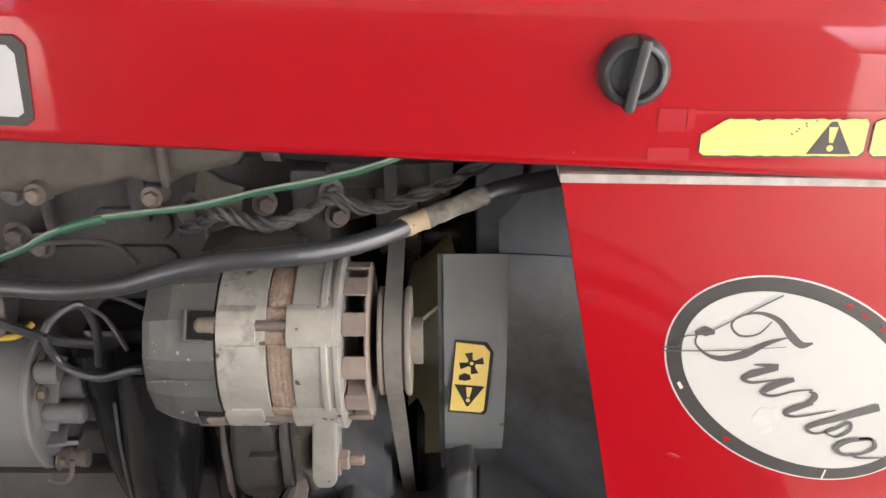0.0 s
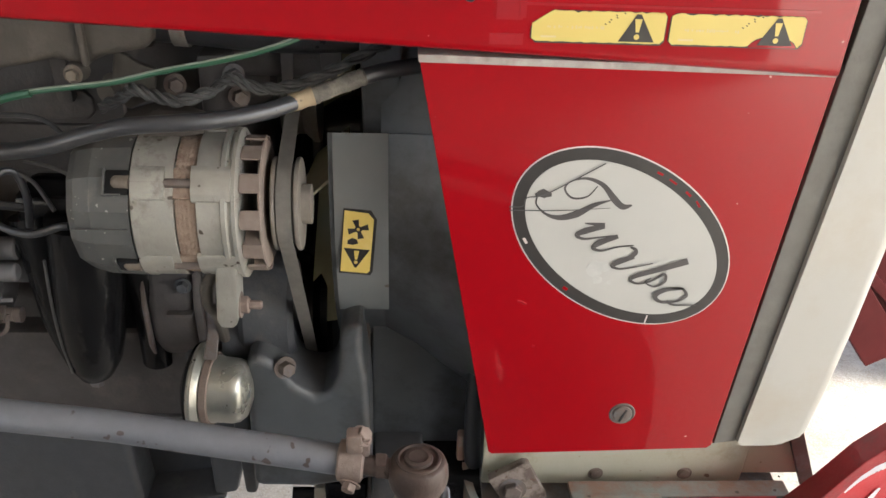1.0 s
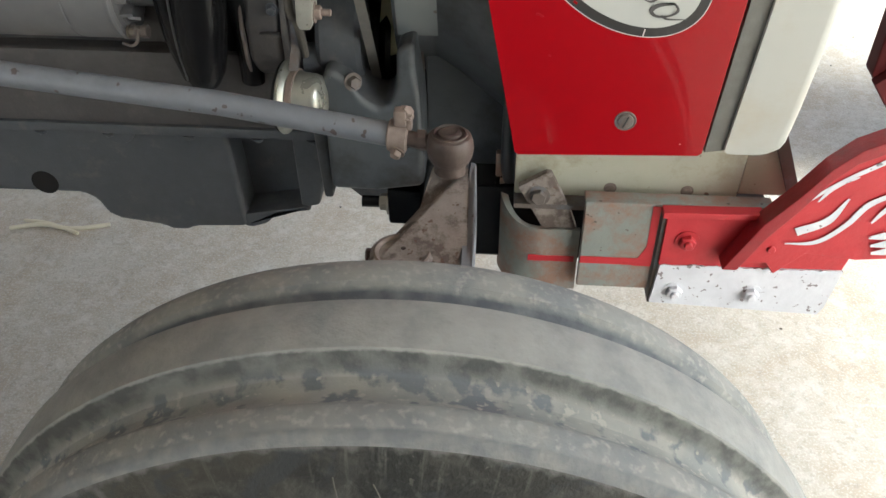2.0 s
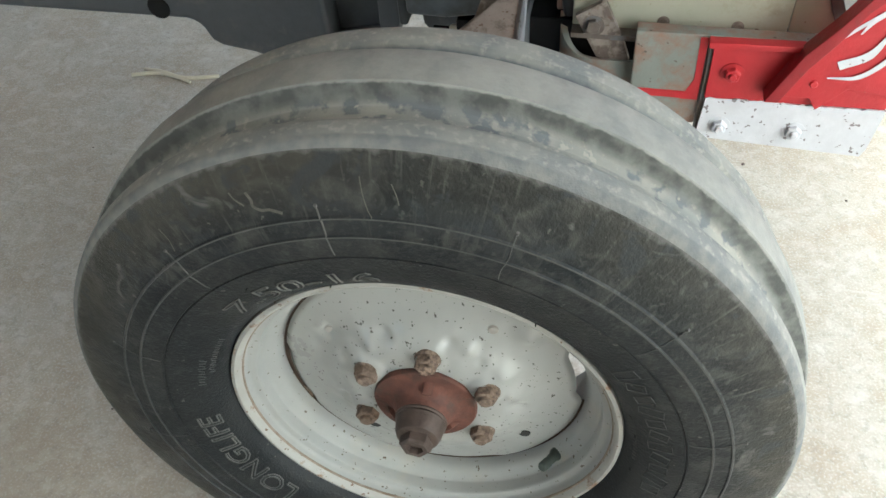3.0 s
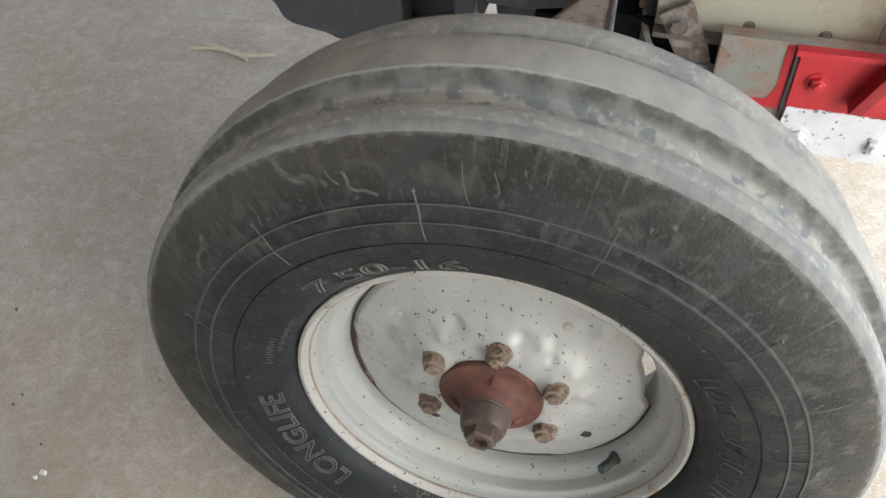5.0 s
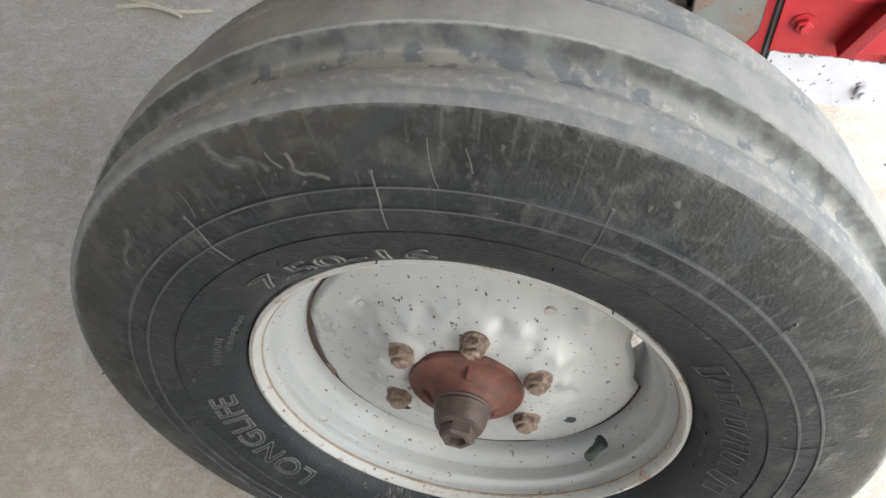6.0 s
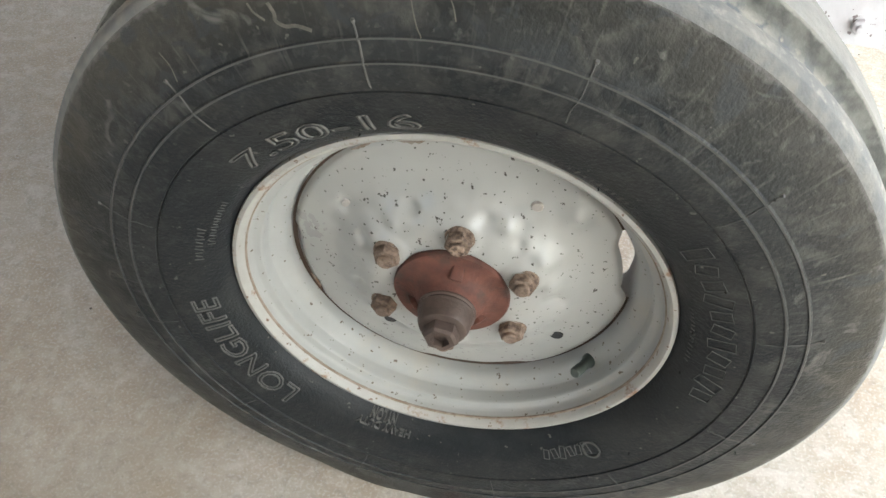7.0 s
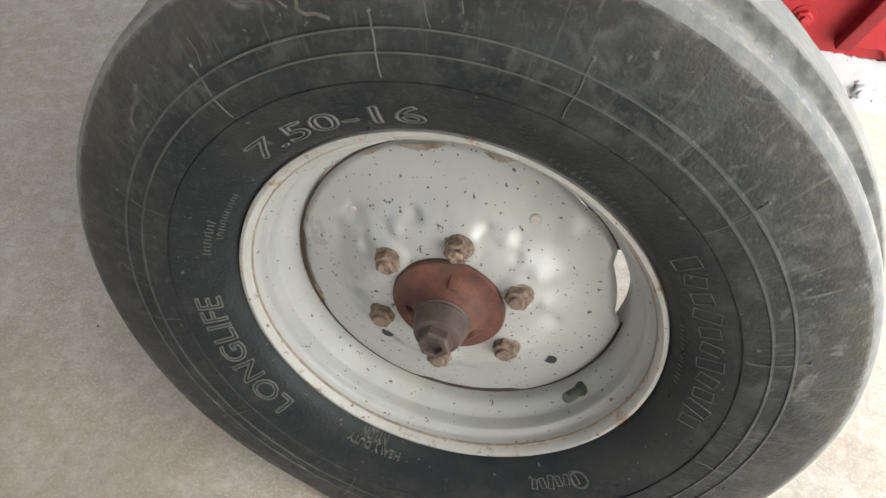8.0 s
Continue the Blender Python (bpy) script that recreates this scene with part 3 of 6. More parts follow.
# ---- the tractor ----
tractor = thing("tractor", (0, 0.82, 0), "old red tractor with open grey engine bay and dusty front wheel", "tractor")

def build_wheel():
    wheel_at = WHEEL
    seg = 160
    # tyre: three-rib front tread, outer wall first; (radius, inward distance, which material)
    profile = [
        (0.2130, 0.0220, 0), (0.2180, 0.0115, 0), (0.2230, 0.0030, 0), (0.2300, -0.0040, 0), (0.2420, -0.0105, 0), (0.2560, -0.0152, 0),
        (0.2680, -0.0180, 0), (0.2780, -0.0200, 0), (0.2785, -0.0188, 0), (0.2800, -0.0188, 0), (0.2806, -0.0206, 0), (0.2900, -0.0214, 0), (0.3030, -0.0214, 0),
        (0.3036, -0.0226, 0), (0.3052, -0.0226, 4), (0.3062, -0.0210, 0), (0.3150, -0.0200, 0), (0.3216, -0.0188, 0), (0.3222, -0.0200, 0), (0.3238, -0.0198, 4), (0.3250, -0.0180, 0),
        (0.3410, -0.0142, 0), (0.3575, -0.0100, 0), (0.3720, -0.0055, 0), (0.3825, -0.0015, 0), (0.3872, 0.0020, 1),
        (0.3898, 0.0060, 1), (0.3918, 0.0150, 1), (0.3915, 0.0240, 1), (0.3892, 0.0290, 1), (0.3850, 0.0325, 2), (0.3790, 0.0420, 2), (0.3765, 0.0520, 2), (0.3785, 0.0600, 2), (0.3830, 0.0642, 2), (0.3880, 0.0658, 2),
        (0.3960, 0.0670, 3), (0.3988, 0.0690, 1), (0.3998, 0.0800, 1), (0.4003, 0.0950, 1), (0.3995, 0.1080, 1), (0.3972, 0.1180, 1),
        (0.3920, 0.1205, 3), (0.3790, 0.1240, 3), (0.3770, 0.1300, 3), (0.3785, 0.1400, 2), (0.3820, 0.1460, 2), (0.3868, 0.1500, 1), (0.3880, 0.1570, 1),
        (0.3872, 0.1680, 1), (0.3830, 0.1780, 1), (0.3720, 0.1850, 0), (0.3520, 0.1930, 0), (0.3150, 0.2000, 0), (0.2800, 0.2020, 0),
        (0.2500, 0.1980, 0), (0.2250, 0.1880, 0), (0.2130, 0.1780, 0)]
    bm = bmesh.new()
    rings = []
    for r, h, _ in profile:
        ring = []
        for k in range(seg):
            a = 2 * math.pi * k / seg
            p = Vector((r * math.cos(a), h, r * math.sin(a)))
            # small uneven wear on the ribs
            if r > 0.37:
                f = 0.0012 * noise.noise(Vector((p.x * 9, p.y * 40, p.z * 9)))
                p.x *= 1 + f / r
                p.z *= 1 + f / r
            p = wheel_at @ p
            if p.z < 0.03:  # flattened and bulged where it stands
                squeeze = 0.03 - p.z
                mid = wheel_at @ Vector((0, 0.1, 0))
                p.y += (p.y - mid.y) * squeeze * 1.5
                p.z = max(p.z, 0.001)
            ring.append(bm.verts.new(p))
        rings.append(ring)
    for i in range(len(rings) - 1):
        for k in range(seg):
            j = (k + 1) % seg
            f = bm.faces.new((rings[i][k], rings[i][j], rings[i + 1][j], rings[i + 1][k]))
            pair = (profile[i][2], profile[i + 1][2])
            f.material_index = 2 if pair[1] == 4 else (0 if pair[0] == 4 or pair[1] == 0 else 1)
    tyre_bm = bm

    # rim: rolled lip, bead seat, drop centre, open through the middle
    barrel = [(0.2058, 0.0170), (0.2046, 0.0235), (0.2035, 0.0262), (0.2012, 0.0280), (0.1960, 0.0292), (0.1948, 0.0304), (0.1940, 0.0330), (0.1932, 0.0440), (0.1922, 0.0462), (0.1890, 0.0492), (0.1835, 0.0530), (0.1800, 0.0570), (0.1785, 0.0620),
              (0.1770, 0.0700), (0.1752, 0.0800), (0.1740, 0.1050), (0.1760, 0.1200), (0.1900, 0.1350), (0.1960, 0.1600), (0.2080, 0.1850),
              (0.2100, 0.1850), (0.1985, 0.1600), (0.1930, 0.1360), (0.1790, 0.1210), (0.1770, 0.1050), (0.1785, 0.0800), (0.1805, 0.0710),
              (0.1820, 0.0650), (0.1880, 0.0590), (0.1960, 0.0520), (0.1980, 0.0460), (0.2000, 0.0390), (0.2040, 0.0340), (0.2090, 0.0230)]
    wheel = part("front_wheel", spin(barrel, AXLE, 120), BARREL, tractor, "front wheel, pale grey painted rim with chips")
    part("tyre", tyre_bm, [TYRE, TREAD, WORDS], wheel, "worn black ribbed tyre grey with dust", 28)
    part("rust_line", spin([(0.2050, 0.0180), (0.2049, 0.0166), (0.2054, 0.0158), (0.2064, 0.0154)], AXLE, 120), LINE_RUST, wheel, "thin rusty line along the rim edge")
    lip = [(0.2095, 0.0230), (0.2150, 0.0170), (0.2175, 0.0125), (0.2165, 0.0085), (0.2125, 0.0075), (0.2085, 0.0105), (0.2060, 0.0170)]
    part("rim_lip", spin(lip, AXLE, 120), RIM_EDGE, wheel, "chipped rolled rim edge with rust")

    # dished disc, its edge cut back in four places, dented between the nuts
    bm = bmesh.new()
    n_ring, n_seg = 44, 200
    grid = []

    def disc_height(r, a):
        h = 0.0655 - 0.004 * math.exp(-((r - 0.14) / 0.02) ** 2)
        h -= 0.034 / (1 + math.exp((r - 0.113) / 0.012))
        for k in range(6):  # a pressed seat round each nut
            b = radians(85 + 60 * k)
            d2 = (r * math.cos(a) - 0.076 * math.cos(b)) ** 2 + (r * math.sin(a) - 0.076 * math.sin(b)) ** 2
            h -= (0.0030, 0.0040, 0.0034, 0.0038, 0.0030, 0.0042)[k] / (1 + math.exp((math.sqrt(d2) - 0.0190) / 0.0016))
            b += radians(30)
            d2 = (r * math.cos(a) - 0.105 * math.cos(b)) ** 2 + (r * math.sin(a) - 0.105 * math.sin(b)) ** 2
            h += (0.0045, 0.003, 0.0040, 0.0025, 0.0045, 0.0045)[k] * math.exp(-d2 / 0.010 ** 2)
        d2 = (r * math.cos(a) - 0.098) ** 2 + (r * math.sin(a) - 0.118) ** 2
        h -= 0.007 * math.exp(-d2 / 0.022 ** 2)
        h += 0.0014 * noise.noise(Vector((24 * r * math.cos(a), 30 * r * math.sin(a), 2.0)))
        near = math.exp(-((r - 0.106) / 0.026) ** 2)
        h += 0.0018 * near * noise.noise(Vector((70 * r * math.cos(a), 70 * r * math.sin(a), 7.0)))
        for u, v, wide, deep in ((0.030, 0.096, 0.0065, 0.0045), (0.052, 0.088, 0.0080, -0.0051), (0.062, 0.070, 0.0060, 0.0042), (-0.040, 0.094, 0.0070, 0.0042), (-0.058, 0.080, 0.0070, -0.0045), (-0.092, 0.048, 0.0070, 0.0039),
                                 (0.098, 0.020, 0.0080, -0.0045), (0.100, -0.004, 0.0070, 0.0039), (-0.098, -0.020, 0.0075, 0.0042), (-0.060, -0.086, 0.0080, 0.0045), (0.030, -0.104, 0.0080, 0.0039), (0.088, 0.052, 0.0090, -0.0048), (0.112, 0.100, 0.0110, -0.0060), (-0.118, 0.078, 0.0060, -0.0039),
                                 (-0.112, 0.074, 0.011, 0.006), (0.092, 0.112, 0.010, 0.004), (0.110, 0.125, 0.009, -0.004), (-0.128, 0.052, 0.012, 0.003)):
            h += deep * math.exp(-((r * math.cos(a) - u) ** 2 + (r * math.sin(a) - v) ** 2) / wide ** 2)
        return h

    def disc_edge(a):
        cut = 0.0
        for k, (b, wide, deep) in enumerate(((11, 16, 0.0085), (92, 20, 0.003), (190, 19, 0.0045), (278, 22, 0.0045))):
            d = (math.degrees(a) - b + 180) % 360 - 180
            cut = max(cut, deep * max(0.0, min(1.0, (wide - abs(d)) / 5.0)))
        return 0.1722 - cut

    for i in range(n_ring + 1):
        row = []
        for k in range(n_seg):
            a = 2 * math.pi * k / n_seg
            r = 0.047 + (disc_edge(a) - 0.047) * i / n_ring
            h = disc_height(r, a)
            if i >= n_ring - 1:
                h += 0.0016 * (i - n_ring + 2) ** 1.5
            row.append(bm.verts.new(wheel_at @ Vector((r * math.cos(a), h, r * math.sin(a)))))
        grid.append(row)
    for i in range(n_ring):
        for k in range(n_seg):
            j = (k + 1) % n_seg
            bm.faces.new((grid[i][k], grid[i][j], grid[i + 1][j], grid[i + 1][k]))
    thicken(bm, 0.005)
    part("wheel_disc", bm, RIM, wheel, "dented pale grey wheel disc with bolt seats and chips", 50)

    bm = bmesh.new()
    rows = []
    for k in range(109):  # open where the disc is cut back
        a = radians(27 + 328 * k / 108)
        rows.append([bm.verts.new(AXLE @ Vector((r * math.cos(a), -r * math.sin(a), h))) for r, h in ((0.1700, 0.0700), (0.1742, 0.0700), (0.1750, 0.0694))])
    for p, q in zip(rows, rows[1:]):
        for j in range(2):
            bm.faces.new((p[j], p[j + 1], q[j + 1], q[j]))
    part("disc_joint", bm, JOINT, wheel, "rust and dirt in the joint round the disc")

    # rust bleeding from the joint at the top, with a smaller patch beside it
    rng = random.Random(14)
    for a0, a1, deep in ((74, 84, 0.006), (96, 113, 0.008), (118, 126, 0.003), (196, 204, 0.006)):
        bm = bmesh.new()
        rows = []
        for k in range(15):
            a = radians(a0 + (a1 - a0) * k / 14)
            edge = disc_edge(a) - 0.0006
            inner = edge - deep * math.sin(math.pi * k / 14) * rng.uniform(0.55, 1.0) - 0.0008
            rows.append([bm.verts.new(wheel_at @ Vector((r * math.cos(a), disc_height(r, a) - 0.0007, r * math.sin(a)))) for r in (inner, (inner + edge) / 2, edge)])
        for p, q in zip(rows, rows[1:]):
            for j in range(2):
                bm.faces.new((p[j], p[j + 1], q[j + 1], q[j]))
        part("rust_stain", bm, RUST_STAIN, wheel, "brown rust bleeding along the disc's edge")

    # rivets, and holes whose shade is a flat dark disc with a worn rim
    for k, (b, r0) in enumerate(((147, 0.131), (56, 0.131), (-36, 0.134), (227, 0.099))):
        a = radians(b)
        at = Vector((r0 * math.cos(a), disc_height(r0, a) - 0.0006, r0 * math.sin(a)))
        m = wheel_at @ toward(at, (0, -1, 0))
        if k < 2:
            part("rivet", spin([(0, 0.0012), (0.0045, 0.0012), (0.0056, 0.0004), (0.0060, -0.002)], m, 20), RIVET, wheel)
        else:
            part("hole", spin([(0, 0.0004), (0.0058, 0.0004), (0.0066, 0.0009), (0.0072, 0.0002), (0.0074, -0.002)], m @ Matrix.Diagonal((1, 0.8, 1, 1)), 20), DARK, wheel)

    # hub flange and its cap
    hub = [(0, 0.0430), (0.0580, 0.0430), (0.0585, 0.0285), (0.0570, 0.0262), (0.0530, 0.0262), (0.0440, 0.0250), (0.0360, 0.0205), (0.0310, 0.0125), (0.0285, 0.0060), (0.0275, 0.0045), (0, 0.0045)]
    part("hub", spin(hub, AXLE, 48), HUB, wheel, "red-brown rusted hub with a greasy cap")
    for k in range(3):
        bm = block(0, 0, 0, 0.008, 0.012, 0.020, 0.0025, None, AXLE @ pose(0, 0, 0, 0, 0, 40 + 120 * k) @ pose(0.040, 0, 0.0235, 0, 32, 0))
        part("hub_rib", bm, HUB, wheel)
    cap = [(0, 0.0100), (0.0285, 0.0100), (0.0290, 0.0050), (0.0274, 0.0036), (0.0284, 0.0010), (0.0270, -0.0020), (0.0255, -0.0120), (0.0230, -0.0175), (0.0190, -0.0195), (0, -0.0195)]
    part("hub_cap", spin(cap, AXLE, 40), SPINDLE, wheel, "greasy brown spindle cap")
    bm = spin([(0, -0.0185), (0.0180, -0.0185), (0.0178, -0.0290), (0.0152, -0.0315), (0.0100, -0.0315), (0.0088, -0.0250), (0, -0.0250)], AXLE @ pose(0, 0, 0, 0, 0, 12), 6)
    part("hub_cap_end", bm, SPINDLE, wheel, "six-sided end of the cap")

    for k in range(6):
        a = radians(85 + 60 * k)
        at = wheel_at @ Vector((0.0765 * math.cos(a), 0.0320, 0.0765 * math.sin(a)))
        way = wheel_at.to_3x3() @ Vector((0, -1, 0))
        bm = spin([(0.0150, -0.003), (0.0148, 0.0015), (0.0128, 0.0030)], Matrix.Identity(4), 24)
        spin([(0.0132, 0.0), (0.0134, 0.0100), (0.0122, 0.0122), (0.0068, 0.0126)], Matrix.Identity(4), 6, bm)
        bmesh.ops.transform(bm, matrix=toward(at, way) @ pose(0, 0, 0, 0, 0, 13 + 23 * k), verts=bm.verts)
        part("wheel_nut", bm, NUT, wheel, "rusty six-sided wheel nut")
        part("wheel_stud", spin([(0.0078, 0.010), (0.0076, 0.0158), (0.0066, 0.0170), (0.0025, 0.0170), (0, 0.0160)], toward(at, way), 16), NUT, wheel)

    a = radians(-37)
    m = wheel_at @ toward((0.186 * math.cos(a), 0.056, 0.186 * math.sin(a)), (-0.42, -0.8, 0.32))
    part("valve", spin([(0, -0.004), (0.0085, -0.004), (0.0080, 0.004), (0.0062, 0.008), (0.0055, 0.020), (0.0062, 0.022), (0.0062, 0.033), (0.0050, 0.035), (0, 0.035)], m, 20), VALVE, wheel, "dark rubber tyre valve")

    # raised words on the wall
    def on_wall(bm, mid_angle, r_mid, rise=0.0008):
        for v in bm.verts:
            a = radians(mid_angle) - v.co.x / r_mid
            r = r_mid + v.co.y
            h = np.interp(r, [p[0] for p in profile[:25]], [p[1] for p in profile[:25]])
            v.co = wheel_at @ Vector((r * math.cos(a), h - rise - v.co.z, r * math.sin(a)))
        return bm

    for words, high, arc, angle, r0 in (("7.50-16", 0.0215, 41, 114.5, 0.2450), ("LONGLIFE", 0.0270, 41, 205, 0.2480), ("HEAVY DUTY", 0.0090, 16, 252, 0.2330), ("NYLON", 0.0090, 8, 251, 0.2235)):
        bm = letters(words, 0.03, 0, 0.0009)
        xs = [v.co.x for v in bm.verts]
        ys = [v.co.y for v in bm.verts]
        for v in bm.verts:
            v.co.x = (v.co.x - (min(xs) + max(xs)) / 2) * radians(arc) * r0 / (max(xs) - min(xs))
            v.co.y = (v.co.y - (min(ys) + max(ys)) / 2) * high / (max(ys) - min(ys))
        bmesh.ops.subdivide_edges(bm, edges=[e for e in bm.edges if e.calc_length() > 0.004], cuts=4, use_grid_fill=True)
        part("raised_word", on_wall(bm, angle, r0, 0.0008), PALE_WORDS if high < 0.025 else WORDS, wheel, "moulded rubber lettering on the tyre wall")
    # maker's marks, as plain bars
    for mid, arc, count, high, r0 in ((13, 50, 11, 0.0240, 0.2540), (305, 14, 6, 0.0150, 0.2420), (157, 17, 16, 0.0060, 0.2320), (165, 12, 10, 0.0080, 0.2420), (60, 20, 12, 0.0060, 0.2360), (8, 20, 14, 0.0045, 0.2290)):
        for k in range(count):
            wide = radians(arc) * r0 / count
            w, h = wide * 0.30, high * (0.75 if k % 3 else 1.0) / 2
            if high > 0.01:  # large marks stand out only along their edges
                bm = tube([(-w, -h, 0), (-w, h, 0), (w, h, 0), (w, -h, 0), (-w, -h, 0)], 0.0006, 4, 1, None, False)
            else:
                bm = block(0, 0, 0, wide * 0.28, h * 2, 0.0008, 0.0002, None, None, 1)
            bmesh.ops.transform(bm, matrix=pose((k - (count - 1) / 2) * wide, 0, 0, 0, 0, -16 if k % 2 else 4), verts=bm.verts)
            part("raised_bar", on_wall(bm, mid, r0), WORDS, wheel)
    bm = bmesh.new()
    spin([(0.0085, -0.0004), (0.0085, 0.0008), (0.0104, 0.0008), (0.0104, -0.0004)], Matrix.Identity(4), 24, bm)
    part("raised_ring", on_wall(bm, 312, 0.2450), WORDS, wheel)
    # mould seams across the wall
    rng = random.Random(3)
    for k in range(12):
        ang = 101 + 30 * k + rng.uniform(-1, 1)
        bm = bmesh.new()
        pts = [(0.0012 * rng.uniform(-1, 1), y, 0.0003) for y in (-0.028, -0.014, 0.0, 0.012, 0.026)]
        pale = k < 2  # two of them are painted paler
        tube(pts, 0.0008 if pale else 0.0005, 6, 3, bm)
        tube([(pts[-1][0], 0.026, 0.0), (pts[-1][0], 0.0285, 0.0010)], 0.0015, 6, 1, bm)
        part("mould_seam", on_wall(bm, ang, 0.3080, 0.0), PALE_WORDS if pale else WORDS, wheel)
    # dried mud smeared on the wall, and scratches that run across it
    for angle, r0, wide, points in ((108.5, 0.343, 0.0015, ((-0.012, 0.012), (-0.010, 0.004), (-0.011, -0.001), (-0.005, -0.006), (0.003, -0.007), (0.010, -0.010), (0.014, -0.012))),
                                    (112.0, 0.346, 0.0009, ((-0.006, 0.012), (-0.004, 0.005), (0.002, -0.002))),
                                    (93.0, 0.338, 0.0005, ((-0.004, 0.022), (-0.003, 0.006), (0.000, -0.008), (0.003, -0.014))),
                                    (89.0, 0.345, 0.0005, ((-0.003, 0.010), (0.001, 0.000), (0.003, -0.008))),
                                    (128.0, 0.340, 0.0005, ((0.000, 0.014), (0.001, 0.002), (-0.003, -0.010)))):
        bm = tube([(x, y, 0) for x, y in points], wide, 6, 4)
        for v in bm.verts:
            v.co.z *= 0.35 / max(1.0, wide / 0.0008)
        part("mud_smear", on_wall(bm, angle, r0, 0.0), MUD, wheel, "dried pale mud smeared on the tyre wall")
    for k in range(22):
        bm = tube([(0, 0, 0), (0.0002, 0, 0.0035)], 0.0007, 5, 1)
        part("moulding_hair", on_wall(bm, 9 + 16.4 * k, (0.229, 0.262, 0.330)[k % 3], 0.0), TYRE, wheel)
    return wheel


front_wheel = build_wheel()

# from the plan of the tractor's body to its place over the wheels, the bonnet falling a little to the front
BODY = Matrix(((0.9211, 0, 0, 0.0355), (0, 0.8568, 0, 0.0813), (-0.0102, 0, 0.9309, 0.035), (0, 0, 0, 1)))
PLACE[0] = BODY

# ---- bonnet, side panel and nose ----
def build_bonnet():
    # side skin in section: (y, height over the lower edge), pushed along the slope of the bonnet
    section = [(0.5400, 0.000), (0.5290, -0.0005), (0.5262, 0.002), (0.5258, 0.006), (0.5258, 0.0085), (0.5259, 0.0150), (0.5262, 0.0650), (0.5263, 0.0720), (0.5268, 0.0785), (0.5279, 0.0850), (0.5296, 0.0910), (0.5318, 0.0975), (0.5368, 0.1130), (0.5480, 0.150), (0.5640, 0.190), (0.5930, 0.226),
               (0.6400, 0.250), (0.8200, 0.262), (1.0000, 0.250), (1.0550, 0.226), (1.0840, 0.190), (1.0980, 0.150), (1.1100, 0.085), (1.1142, 0.010), (1.1142, 0.0)]
    bm = bmesh.new()
    rows = []
    xs = [-1.25 + 0.05 * k for k in range(32)] + [0.322]
    for x in xs:
        low = 1.0672 - 0.0443 * x
        rows.append([bm.verts.new((x + 0.10 * max(0.0, h - 0.05) * (1 if x > 0.32 else 0), y, low + h)) for y, h in section])
    for a, b in zip(rows, rows[1:]):
        for k in range(len(section) - 1):
            bm.faces.new((a[k], a[k + 1], b[k + 1], b[k]))
    thicken(bm, 0.0025)
    bonnet = part("bonnet", bm, RED, tractor, "glossy red painted sheet bonnet with light scratches", 50)

    # knob latch
    m = toward((0.0277, 0.5262, 1.1290), (0, -1, 0)) @ Matrix.Scale(0.92, 4)
    part("latch_knob", spin([(0, 0.0), (0.0235, 0.0), (0.0240, 0.002), (0.0235, 0.005), (0.0210, 0.0105), (0.0190, 0.0120), (0.0170, 0.0120), (0.0160, 0.0105), (0.0155, 0.0075), (0, 0.0075)], m, 48), KNOB, bonnet, "round dark plastic latch knob with a grip bar")
    bm = block(0, 0, 0.0115, 0.0075, 0.0480, 0.016, 0.0022)
    bmesh.ops.transform(bm, matrix=m @ pose(0, 0, 0, 0, 0, -10), verts=bm.verts)
    part("knob_grip", bm, KNOB, bonnet)

    # warning stickers on the lower edge
    def slope(x):
        return -0.0443 * x if x < 0 else 0.0008

    def sticker(name, x0, x1, z0, z1, material, ob, label, y=0.5258, thick=0.0005, cut=(0.003, 0.003, 0.003, 0.003)):
        a, b, c, d = cut
        out = [(x0 + a, z0), (x1 - b, z0), (x1, z0 + b), (x1, z1 - c), (x1 - c, z1), (x0 + d, z1), (x0, z1 - d * 0.8), (x0, z0 + a)]
        return part(name, prism([(x, z + slope(x)) for x, z in out], y - thick, y, "y"), material, ob, label)

    base = 1.0672
    for k, (x0, x1) in enumerate(((0.0735, 0.1760), (0.1800, 0.2850))):
        edge = sticker("sticker_edge", x0 - 0.0009, x1 + 0.0008, base + 0.0064, base + 0.0316, PRINT, bonnet, "", 0.5257, 0.0004, (0.004, 0.003, 0.003, 0.016 if k == 0 else 0.004))
        rng = random.Random(20 + k)
        low = [(x0 + 0.003 + (x1 - x0 - 0.006) * i / 30, base + 0.0075 + rng.uniform(0, 0.0006)) for i in range(31)]
        if k:  # torn away in a bulge at the lower edge
            low = [(x, z + 0.0085 * max(0.0, 1 - ((x - 0.2620) / 0.019) ** 2) ** 0.6) for x, z in low]
        cut = 0.014 if k == 0 else 0.003
        high = [(x1 - 0.002 - (x1 - x0 - 0.002 - cut) * i / 30, base + 0.0318 - abs(rng.gauss(0, 0.0006))) for i in range(31)]
        out = low + [(x1, base + 0.011), (x1, base + 0.029)] + high + [(x0, base + 0.0318 - cut * 0.75), (x0, base + 0.010)]
        face = part("warning_sticker", prism([(x, z + slope(x)) for x, z in out], 0.5249, 0.5257, "y"), YELLOW_PALE, bonnet, "faded yellow warning sticker with torn edges")
        if k:
            patch = [(0.2620 + 0.019 * math.cos(radians(a)), base + 0.0070 + 0.0085 * math.sin(radians(a)) ** 1.2) for a in range(0, 181, 12)]
            part("torn_patch", prism([(x, z + slope(x)) for x, z in patch], 0.5251, 0.5257, "y"), GLUE, bonnet)
        tx = x1 - 0.0215
        tz = base + 0.0195 + slope(tx)
